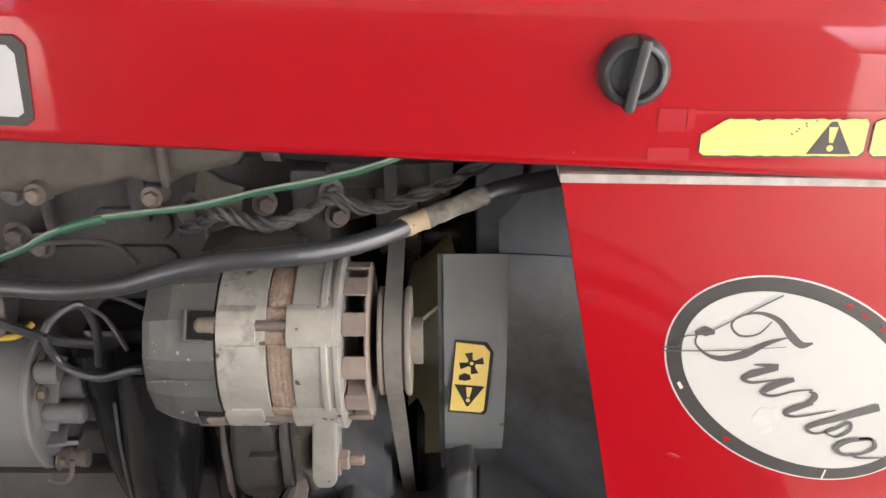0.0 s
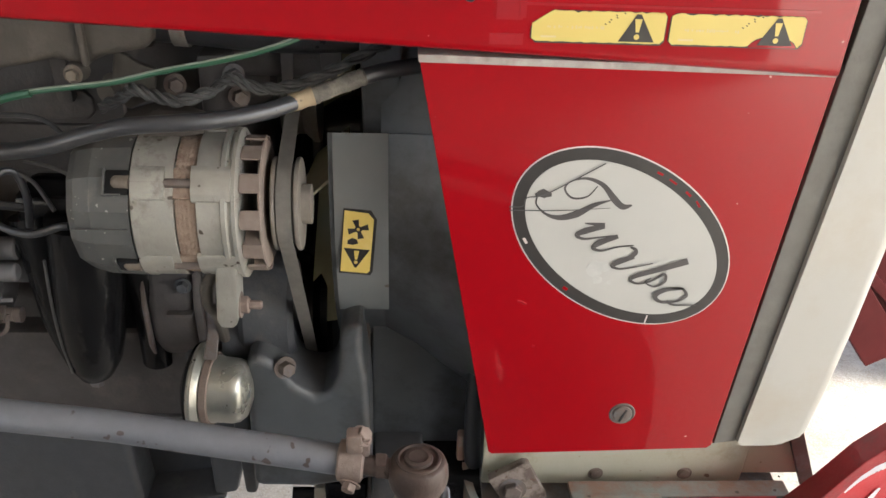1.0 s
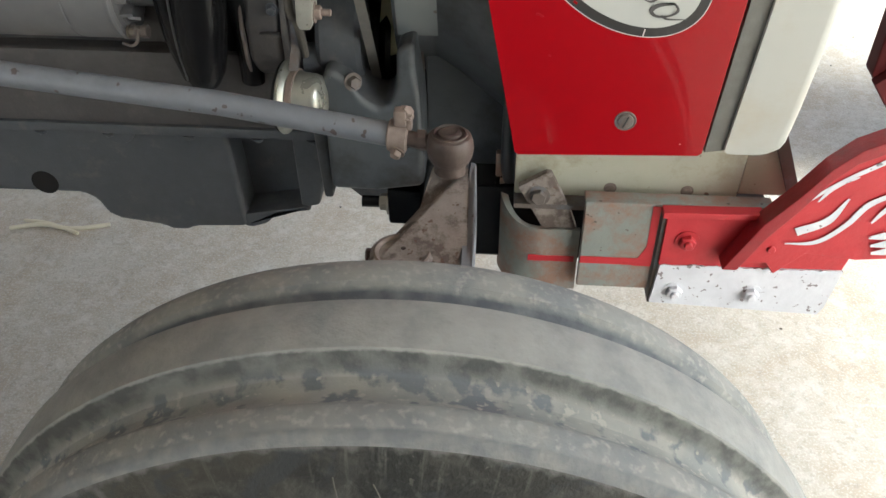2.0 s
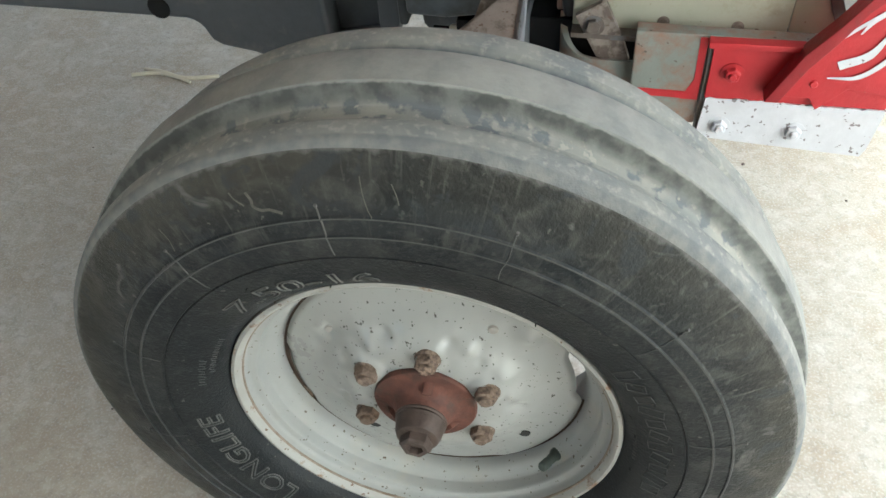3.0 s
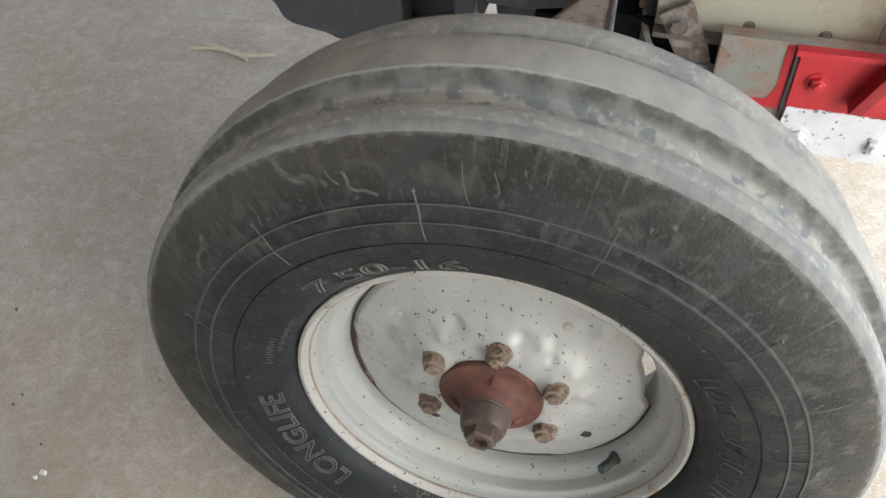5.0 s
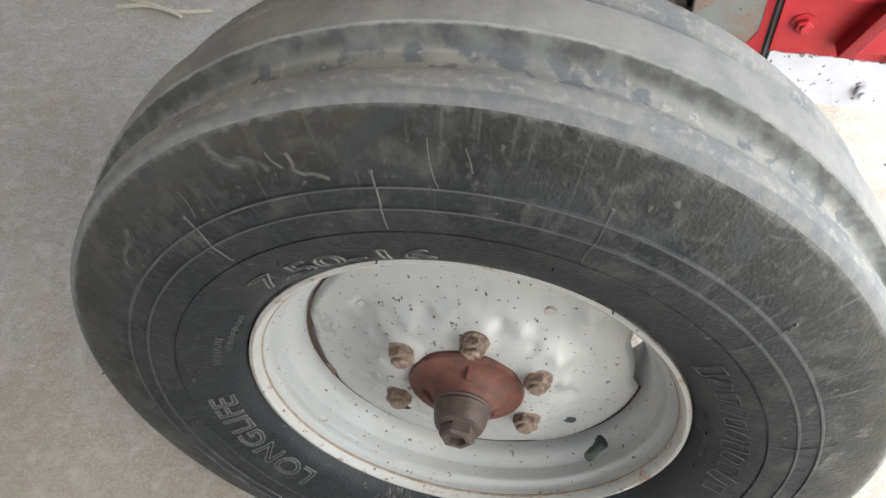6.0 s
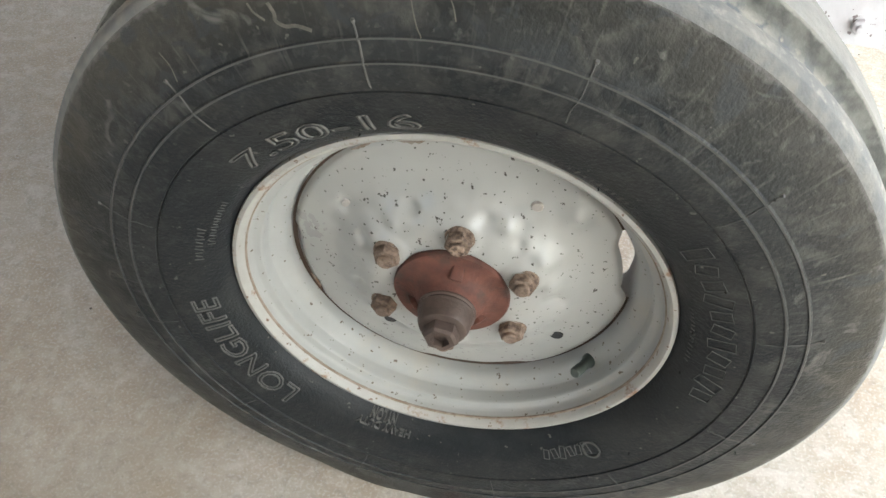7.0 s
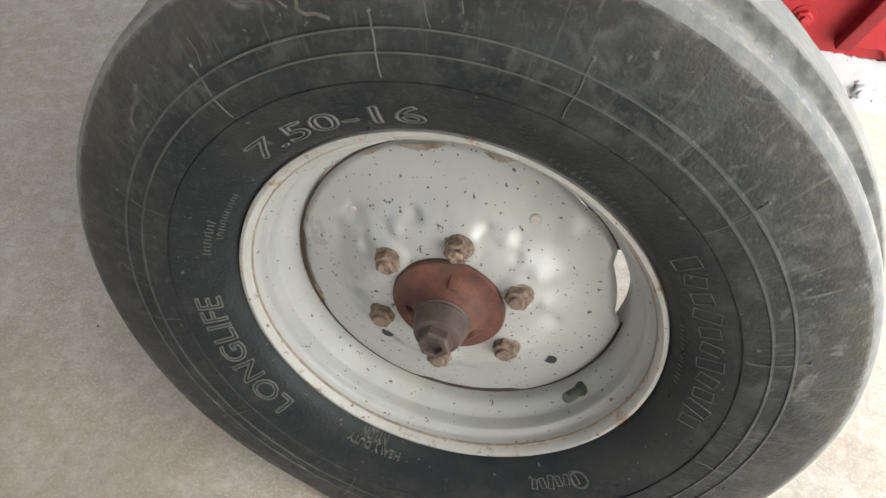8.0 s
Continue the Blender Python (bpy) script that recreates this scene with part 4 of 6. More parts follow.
        tri = [(tx - 0.0140, tz - 0.0105), (tx + 0.0140, tz - 0.0105), (tx + 0.0017, tz + 0.0105), (tx - 0.0017, tz + 0.0105)]
        part("warning_triangle", prism(tri, 0.5246, 0.5249, "y"), PRINT, bonnet, "black warning triangle")
        part("exclamation_bar", prism([(tx - 0.0012, tz - 0.003), (tx + 0.0012, tz - 0.003), (tx + 0.0028, tz + 0.0070), (tx - 0.0028, tz + 0.0070)], 0.5243, 0.5246, "y"), YELLOW_PALE, bonnet)
        part("exclamation_dot", spin([(0, 0), (0.0021, 0), (0.0021, 0.0003), (0, 0.0003)], toward((tx, 0.5246, tz - 0.0066), (0, -1, 0)), 16), YELLOW_PALE, bonnet)
        rng = random.Random(k)
        for i in range(26):  # worn lettering, no longer readable
            x = x0 + 0.012 + 0.0017 * i + rng.uniform(-0.0003, 0.0003)
            z = base + 0.0190 + slope(x) + rng.uniform(-0.0003, 0.0003)
            if rng.random() < 0.8:
                part("worn_letter", block(x, 0.52485, z, 0.0011, 0.0002, rng.uniform(0.0008, 0.0026)), FAINT, bonnet)
        part("worn_line", block(x0 + 0.013, 0.52485, base + 0.0115 + slope(x0), 0.012, 0.0002, 0.0016), FAINT, bonnet)
        for i in range(7):
            x = x0 + 0.056 + 0.0028 * i * (1 if i % 2 else 0.7)
            part("torn_mark", block(x, 0.52485, base + 0.022 + 0.0017 * i + slope(x), 0.0016, 0.0002, 0.0008, 0, None, pose(0, 0, 0, 0, 25, 0)), PRINT, bonnet)
    # clear tape left on the paint
    for x, z, w, h in ((0.0560, 0.0305, 0.020, 0.0145), (0.0660, 0.0315, 0.0050, 0.0130), (0.0545, 0.0085, 0.026, 0.0085), (0.1800, 0.0355, 0.23, 0.0020)):
        part("tape_film", block(x, 0.5256 - (0.0005 if w < 0.01 else 0), base + z + slope(x), w, 0.0004, h), GLUE, bonnet, "old clear tape left on the paint")

    # badge towards the cab: grey field in a dark frame
    out = [(-0.57, base + 0.011), (-0.3450, base + 0.011), (-0.3390, base + 0.016), (-0.3345, base + 0.061), (-0.3400, base + 0.067), (-0.57, base + 0.067)]
    part("badge_frame", prism([(x, z + slope(x)) for x, z in out], 0.5243, 0.5258, "y", 0.0006), PRINT, bonnet, "dark framed grey badge")
    ins = [(-0.565, base + 0.0170), (-0.3480, base + 0.0170), (-0.3440, base + 0.0200), (-0.3415, base + 0.0560), (-0.3455, base + 0.0610), (-0.565, base + 0.0610)]
    part("badge_field", prism([(x, z + slope(x)) for x, z in ins], 0.5238, 0.5245, "y"), BADGE, bonnet)
    return bonnet


bonnet = build_bonnet()


def stroke(points, widths, plane, bm, steps=7):
    """A pen stroke through the points, swelling and thinning."""
    line = smooth_line([(u, v, 0) for u, v in points], steps)
    rows = []
    for i, p in enumerate(line):
        d = (line[min(i + 1, len(line) - 1)] - line[max(i - 1, 0)])
        d.normalize()
        side = Vector((-d.y, d.x, 0))
        w = float(np.interp(i / (len(line) - 1), np.linspace(0, 1, len(widths)), widths)) / 2
        rows.append((bm.verts.new(plane(p + side * w)), bm.verts.new(plane(p - side * w))))
    for a, b in zip(rows, rows[1:]):
        bm.faces.new((a[0], a[1], b[1], b[0]))


def build_side_panel():
    out = [(-0.0110, 1.0555), (0.0660, 0.6480), (0.0700, 0.6445), (0.2940, 0.6520), (0.2985, 0.6560), (0.3235, 1.0515)]
    bm = prism(out, 0.5310, 0.5330, "y", 0.0008)
    # turned-in edges
    for (x0, z0), (x1, z1) in ((out[0], out[1]), (out[4], out[5])):
        mid, d = Vector(((x0 + x1) / 2, 0, (z0 + z1) / 2)), Vector((x1 - x0, 0, z1 - z0))
        ang = math.degrees(math.atan2(d.x, -d.z)) if d.z < 0 else math.degrees(math.atan2(-d.x, d.z))
        block(mid.x + (0.0022 if x0 < 0.1 else -0.0022), 0.5430, mid.z, 0.0016, 0.0220, d.length * 0.985, 0, bm, Matrix.Rotation(radians(-ang), 4, "Y"))
    panel = part("side_panel", bm, RED, tractor, "red sheet side panel with an oval badge", 50)
    part("panel_lip", prism([(-0.0118, 1.0550), (0.3235, 1.0512), (0.3240, 1.0565), (-0.0125, 1.0615)], 0.5300, 0.5500, "y", 0.0008), LIP, panel, "worn pale upper lip of the panel")

    tilt, cx, cz = radians(-35.6), 0.1713, 0.8985

    def oval(a, b, lo, hi, bm=None):
        pts = []
        for k in range(72):
            t = 2 * math.pi * k / 72
            u, v = a * math.cos(t), b * math.sin(t)
            pts.append((cx + u * math.cos(tilt) - v * math.sin(tilt), cz + u * math.sin(tilt) + v * math.cos(tilt)))
        return prism(pts, lo, hi, "y", 0, bm)

    part("badge_outline", oval(0.1135, 0.0742, 0.5306, 0.5310), WHITE_EDGE, panel)
    badge = part("oval_badge", oval(0.1123, 0.0730, 0.5302, 0.5309), PRINT, panel, "white oval sticker with a black rim and script lettering")
    part("badge_field", oval(0.1013, 0.0618, 0.5298, 0.5303), WHITE, panel, "white field of the oval sticker")
    # rubbed grey stain on the field and nicks in the dark rim
    rng = random.Random(8)
    for x, z, r in ((0.149, 0.870, 0.0085), (0.158, 0.8725, 0.0060), (0.1530, 0.858, 0.0045), (0.1640, 0.8555, 0.0022)):
        pts = [(x + r * math.cos(t) * (0.8 + 0.35 * rng.random()), z + r * math.sin(t) * (0.8 + 0.35 * rng.random())) for t in [2 * math.pi * k / 18 for k in range(18)]]
        part("badge_stain", prism(pts, 0.52965 - 0.00004 * r / 0.002, 0.5299, "y"), STAIN, panel)
    for x, z, w, h, turn in ((0.1938, 0.9645, 0.0060, 0.0020, 25), (0.2062, 0.9570, 0.0080, 0.0018, 35), (0.2214, 0.9457, 0.0065, 0.0022, 42), (0.2316, 0.9362, 0.0070, 0.0020, 55), (0.0841, 0.8977, 0.0060, 0.0024, 60), (0.1247, 0.8485, 0.0050, 0.0030, 35), (0.2044, 0.8152, 0.0012, 0.0085, 10)):
        part("rim_nick", block(x, 0.5300, z, w, 0.0006, h, 0, None, Matrix.Rotation(radians(turn), 4, "Y")), WHITE_EDGE if w < 0.004 or turn > 58 else RED, panel)

    # the word Turbo, pen strokes on a half-millimetre grid about the badge's middle
    layer = [0]

    def plane(p):
        return Vector((0.1680 + 0.000460 * p.x - 0.000057 * p.y, 0.5296 - 0.0001 * layer[0], 0.8960 - 0.000041 * p.x + 0.000516 * p.y))

    T = bmesh.new()
    layer[0] = 1
    stroke([(-44, 105), (-64, 84), (-92, 79), (-106, 94), (-94, 109), (-64, 117), (-34, 108), (-12, 84), (4, 72), (22, 76)], [2, 3, 4, 4, 2, 5, 9, 14, 12, 3], plane, T)
    layer[0] = 2
    stroke([(-18, 82), (-50, 70), (-84, 50), (-116, 40), (-142, 44), (-160, 60), (-158, 78)], [2, 8, 13, 10, 5, 3, 3], plane, T)
    layer[0] = 3
    stroke([(-162, 78), (-146, 82), (-131, 81)], [5, 17, 6], plane, T)
    part("letter_t", T, SCRIPT, panel, "script letter T", flat=True)
    u = bmesh.new()
    layer[0] = 4
    stroke([(-68, 34), (-50, 34), (-29, 34)], [2, 6, 9], plane, u)
    layer[0] = 5
    stroke([(-30, 32), (-66, 20), (-84, 10), (-70, 4), (-38, 10), (-4, 17)], [9, 12, 8, 5, 3, 2], plane, u)
    layer[0] = 6
    stroke([(-3, 15), (-38, 0), (-52, -12), (-34, -16), (-4, -6), (28, 0)], [8, 12, 8, 4, 3, 2], plane, u)
    part("letter_u", u, SCRIPT, panel, "script letter u", flat=True)
    r = bmesh.new()
    layer[0] = 7
    stroke([(22, -4), (32, -8), (31, -16), (14, -30)], [3, 8, 9, 8], plane, r)
    layer[0] = 8
    stroke([(30, -22), (2, -34), (-14, -44), (2, -49), (34, -42), (68, -32)], [8, 11, 8, 4, 3, 2], plane, r)
    part("letter_r", r, SCRIPT, panel, "script letter r", flat=True)
    b = bmesh.new()
    layer[0] = 9
    stroke([(138, -21), (84, -42), (36, -60), (24, -70), (40, -76), (66, -68), (92, -52), (94, -66), (74, -79), (54, -72), (66, -62)], [13, 11, 9, 7, 4, 4, 6, 6, 4, 3, 2], plane, b)
    part("letter_b", b, SCRIPT, panel, "script letter b", flat=True)
    o = bmesh.new()
    layer[0] = 10
    stroke([(134, -78), (96, -84), (76, -98), (88, -110), (120, -106), (140, -92), (130, -78), (110, -80)], [4, 9, 11, 6, 4, 7, 5, 3], plane, o)
    layer[0] = 11
    stroke([(100, -108), (116, -114), (162, -110)], [6, 4, 2], plane, o)
    part("letter_o", o, SCRIPT, panel, "script letter o", flat=True)
    s = bmesh.new()
    layer[0] = 12
    stroke([(-212, 52), (-186, 56), (-178, 72), (-146, 80), (-90, 112), (-30, 148)], [2, 2, 2, 2, 2, 2], plane, s)
    layer[0] = 13
    stroke([(-212, 46), (-120, 54), (-20, 68)], [2, 2, 1], plane, s)
    part("scratch", s, GREY_WIRE, panel, "scratches across the badge", flat=True)

    # lower screw in a dished seat
    m = toward((0.1985, 0.5310, 0.6990), (0, -1, 0))
    part("panel_screw", spin([(0.0135, 0.0), (0.0125, 0.0012), (0.0100, 0.0005), (0.0098, 0.0022), (0.0080, 0.0034), (0, 0.0036)], m, 32), RUSTY, panel, "slotted steel panel screw")
    part("screw_slot", block(0.1985, 0.5272, 0.6990, 0.0020, 0.0006, 0.0165, 0, None, pose(0, 0, 0, 0, 20, 0)), DARK, panel)
    for x, z, w in ((0.0850, 0.8330, 0.006), (0.1010, 0.7830, 0.003), (0.0890, 0.8310, 0.004)):
        part("paint_chip", block(x, 0.5308, z, w, 0.0005, 0.0025, 0.0002, None, pose(0, 0, 0, 0, 20, 0), 1), GLUE, panel)
    return panel


side_panel = build_side_panel()


def build_nose():
    # cream skin: side outline, thick and round along its front edge
    low = [(0.3240, 0.6640), (0.3280, 0.6590), (0.3840, 0.6590), (0.3930, 0.6640), (0.3980, 0.6740), (0.4040, 0.7200), (0.4110, 0.8000), (0.4170, 0.9000), (0.4205, 1.0000), (0.4230, 1.1000), (0.4200, 1.2000), (0.4050, 1.2700),
           (0.3700, 1.3100), (0.3670, 1.2000), (0.3580, 1.1000), (0.3495, 0.9800), (0.3375, 0.8300)]
    bm = prism(low, 0.5270, 1.1150, "y")
    side = [e for e in bm.edges if abs(e.verts[0].co.y - e.verts[1].co.y) < 1e-6 and min(e.verts[0].co.x, e.verts[1].co.x) > 0.38 - 0.0]
    bmesh.ops.bevel(bm, geom=side, offset=0.014, segments=5, affect="EDGES", profile=0.5)
    nose = part("nose_cowl", bm, CREAM, tractor, "cream painted cowl skin, stained near its foot", 45)
    strip = [(0.3010, 0.6560), (0.3250, 0.6600), (0.3380, 0.8300), (0.3500, 0.9800), (0.3585, 1.1000), (0.3670, 1.2000), (0.3400, 1.2000), (0.3290, 1.0600), (0.3250, 1.0000)]
    part("edge_seal", prism(strip, 0.5330, 0.5500, "y", 0.0015), SEAL, nose, "grey rubber edge seal")
    # radiator behind the panel closes the view into the nose
    part("radiator", block(0.245, 0.82, 0.86, 0.10, 0.50, 0.42, 0.006), DARK, nose, "dark radiator core")
    return nose


nose = build_nose()

# ---- engine ----
X = (1, 0, 0)


def along_x(x, y, z):
    return toward((x, y, z), X)


def build_engine():
    bm = block(-0.66, 0.83, 0.87, 0.96, 0.29, 0.40, 0.012)
    engine = part("engine_block", bm, BLOCK, tractor, "dark grey painted engine block, dusty", 40)
    # crankcase step, sump and its flange
    part("crankcase", block(-0.66, 0.82, 0.645, 0.96, 0.33, 0.13, 0.012), BLOCK, engine)
    part("sump_flange", block(-0.66, 0.82, 0.588, 0.98, 0.345, 0.016, 0.003), CAST, engine)
    out = [(-1.20, 0.585), (-0.358, 0.585), (-0.350, 0.392), (-0.360, 0.386), (-0.440, 0.382), (-0.455, 0.374), (-0.480, 0.374), (-0.495, 0.382), (-0.562, 0.392), (-0.580, 0.402), (-0.592, 0.430), (-0.612, 0.442), (-1.20, 0.438)]
    part("sump", prism(out, 0.685, 0.955, "y", 0.010, None, 3), CAST, engine, "grey cast oil sump")
    part("sump_pocket", prism([(-0.366, 0.585), (-0.250, 0.585), (-0.250, 0.430), (-0.366, 0.400)], 0.745, 0.950, "y", 0.004), CAST, engine, "recessed side of the sump")
    part("sump_ledge", prism([(-0.358, 0.412), (-0.252, 0.432), (-0.246, 0.424), (-0.300, 0.415), (-0.322, 0.394), (-0.345, 0.386), (-0.358, 0.387)], 0.688, 0.900, "y", 0.004), CAST, engine)
    part("sump_column", prism([(-0.262, 0.585), (-0.212, 0.585), (-0.212, 0.520), (-0.232, 0.432), (-0.262, 0.426)], 0.692, 0.900, "y", 0.006), CAST, engine)
    tab = [(-0.515 + 0.024 * math.cos(radians(a)), 0.574 + 0.027 * math.sin(radians(a))) for a in range(180, 361, 15)]
    part("sump_tab", prism(tab, 0.672, 0.688, "y", 0.002), CAST, engine, "half-round lug under the sump flange")
    for x in (-0.62, -0.52, -0.40, -0.30, -0.22):
        part("flange_bolt", hex_bolt((x, 0.655, 0.580), (0, 0, -1), 0.007, 0.007), CAST, engine)
    # core cover plates and ribs on the block's flank
    def plate(x0, x1, z0, z1, y=0.6865, d=0.006):
        return prism([(x0, z0 + 0.008), (x0 + 0.008, z0), (x1 - 0.008, z0), (x1, z0 + 0.008), (x1, z1 - 0.008), (x1 - 0.008, z1), (x0 + 0.008, z1), (x0, z1 - 0.008)], y - d, y + 0.002, "y", 0.003)

    PLACE[0] = BODY @ Matrix.Translation((0.013, 0, -0.002))
    part("cover_plate", plate(-0.398, -0.330, 0.945, 0.975), BLOCK, engine)
    part("cover_plate", plate(-0.470, -0.330, 0.890, 0.940), BLOCK, engine)
    part("block_rib", block(-0.352, 0.680, 0.995, 0.016, 0.020, 0.060, 0.004), BLOCK, engine)
    part("block_rib", block(-0.430, 0.680, 0.985, 0.010, 0.016, 0.070, 0.004), BLOCK, engine)
    for x, z in ((-0.452, 0.993), (-0.458, 0.955), (-0.440, 0.945)):
        part("block_bolt", hex_bolt((x, 0.672, z), (0, -1, 0), 0.008, 0.010), RUSTY, engine)

    PLACE[0] = BODY
    # timing case at the engine's front, with a seam of sealant
    out = [(0.700, 0.670), (0.950, 0.670), (0.950, 0.985), (0.880, 1.02), (0.760, 1.02), (0.690, 0.985), (0.672, 0.900), (0.645, 0.810), (0.632, 0.760), (0.634, 0.712), (0.650, 0.684)]
    case = part("timing_case", prism(out, -0.286, -0.238, "x", 0.010, None, 3), BLOCK, tractor, "grey timing case with a rusty seam")
    part("case_seam", prism([(y - 0.003 if y < 0.8 else y, z - 0.003) for y, z in out], -0.2905, -0.2862, "x", 0.0015), RUSTY, case)
    part("case_flange", prism([(y - 0.004 if y < 0.8 else y, z - 0.003) for y, z in out], -0.2376, -0.2300, "x", 0.002), BLOCK, case)
    part("case_cover", prism([(y + 0.004 if y < 0.8 else y - 0.01, z + 0.003) for y, z in out], -0.2298, -0.2180, "x", 0.004), BLOCK, case)
    part("case_rib", block(-0.252, 0.629, 0.752, 0.026, 0.010, 0.004, 0.001), BLOCK, case)
    for z in (0.790, 0.700):
        part("case_bolt", hex_bolt((-0.246, 0.634, z - 0.006), (0, -1, 0.1), 0.006, 0.009), CAST, case)
    part("pump_body", spin([(0, 0), (0.055, 0), (0.060, 0.006), (0.060, 0.052), (0.052, 0.058), (0, 0.058)], along_x(-0.196, 0.690, 0.725), 32), CAST, case, "grey round pump housing")
    part("pump_body", spin([(0, 0), (0.026, 0), (0.026, 0.040), (0, 0.040)], along_x(-0.215, 0.660, 0.700), 24), CAST, case)

    # intake casting under the bonnet
    PLACE[0] = BODY @ Matrix.Translation((0.013, 0, -0.002))
    out = [(-0.60, 1.010), (-0.420, 1.014), (-0.400, 1.008), (-0.385, 1.014), (-0.352, 1.020), (-0.330, 1.026), (-0.3200, 1.0200), (-0.3100, 1.0160), (-0.300, 1.026), (-0.262, 1.034), (-0.250, 1.036), (-0.246, 1.060), (-0.250, 1.105), (-0.60, 1.120)]
    intake = part("intake_manifold", prism(out, 0.612, 0.720, "y", 0.010, None, 3), CAST_WARM, tractor, "weathered bare aluminium intake casting")
    part("manifold_rib", block(-0.305, 0.6085, 1.045, 0.006, 0.008, 0.045, 0.002), CAST_WARM, intake)
    for x, z in ((-0.402, 1.0170), (-0.316, 1.0150)):
        part("manifold_boss", spin([(0, 0), (0.0098, 0), (0.0080, 0.016), (0, 0.016)], toward((x, 0.620, z), (0, -1, 0.1)), 24), CAST_WARM, intake)
        part("manifold_bolt", hex_bolt((x, 0.604, z + 0.001), (0, -1, 0.1), 0.0056, 0.007, True), BOLT, intake)
    # air hose and its clip
    part("air_hose", tube([(-0.262, 0.655, 1.062), (-0.22, 0.655, 1.060), (-0.16, 0.665, 1.052), (-0.08, 0.69, 1.045), (0.0, 0.72, 1.04)], 0.030, 20), RUBBER, intake, "black rubber air hose")
    bm = spin([(0.0305, 0), (0.0320, 0.0), (0.0320, 0.013), (0.0305, 0.013)], toward((-0.236, 0.655, 1.0606), (1, 0, -0.05)), 36)
    part("hose_clip", bm, STEEL, intake, "steel worm-drive hose clip")
    bm = bmesh.new()
    for k in range(7):
        block(-0.2305, 0.6225, 1.054 + 0.0026 * k, 0.010, 0.002, 0.0012, 0, bm)
    part("clip_thread", bm, STEEL, intake)
    part("bypass_pipe", spin([(0, 0), (0.017, 0), (0.017, 0.10), (0, 0.10)], along_x(-0.20, 0.70, 1.005), 24), BLOCK, intake)

    # small lever and bracket behind the loom
    part("lever_plate", prism([(-0.300, 0.985), (-0.285, 0.972), (-0.262, 0.982), (-0.255, 1.010), (-0.272, 1.016), (-0.280, 1.022), (-0.290, 1.028)], 0.640, 0.648, "y", 0.002), CAST_WARM, engine, "bare metal lever plate")
    part("lever_plate", prism([(-0.287, 0.972), (-0.250, 0.968), (-0.215, 0.972), (-0.250, 0.985), (-0.262, 0.980)], 0.600, 0.640, "y", 0.002), CAST_WARM, engine)
    part("lever_pivot", spin([(0, 0), (0.015, 0), (0.015, 0.008), (0.010, 0.010), (0.010, 0.020), (0, 0.020)], toward((-0.292, 0.650, 0.990), (-0.5, -1, 0)), 24), CAST_WARM, engine)
    PLACE[0] = BODY
    part("water_pump", spin([(0, 0), (0.040, 0), (0.045, 0.02), (0.038, 0.05), (0.025, 0.055), (0, 0.055)], along_x(-0.205, 0.76, 0.975), 32), BLOCK, engine)
    part("pump_bracket", block(-0.192, 0.655, 0.985, 0.030, 0.030, 0.075, 0.005), BLOCK, engine)
    for x, z in ((-0.175, 1.005), (-0.172, 0.985), (-0.228, 0.995)):
        part("pump_bolt", hex_bolt((x, 0.640, z), (0.4, -1, 0.1), 0.007, 0.009), RUSTY, engine)
    return engine


engine = build_engine()

ALT_Y, ALT_Z = 0.570, 0.911


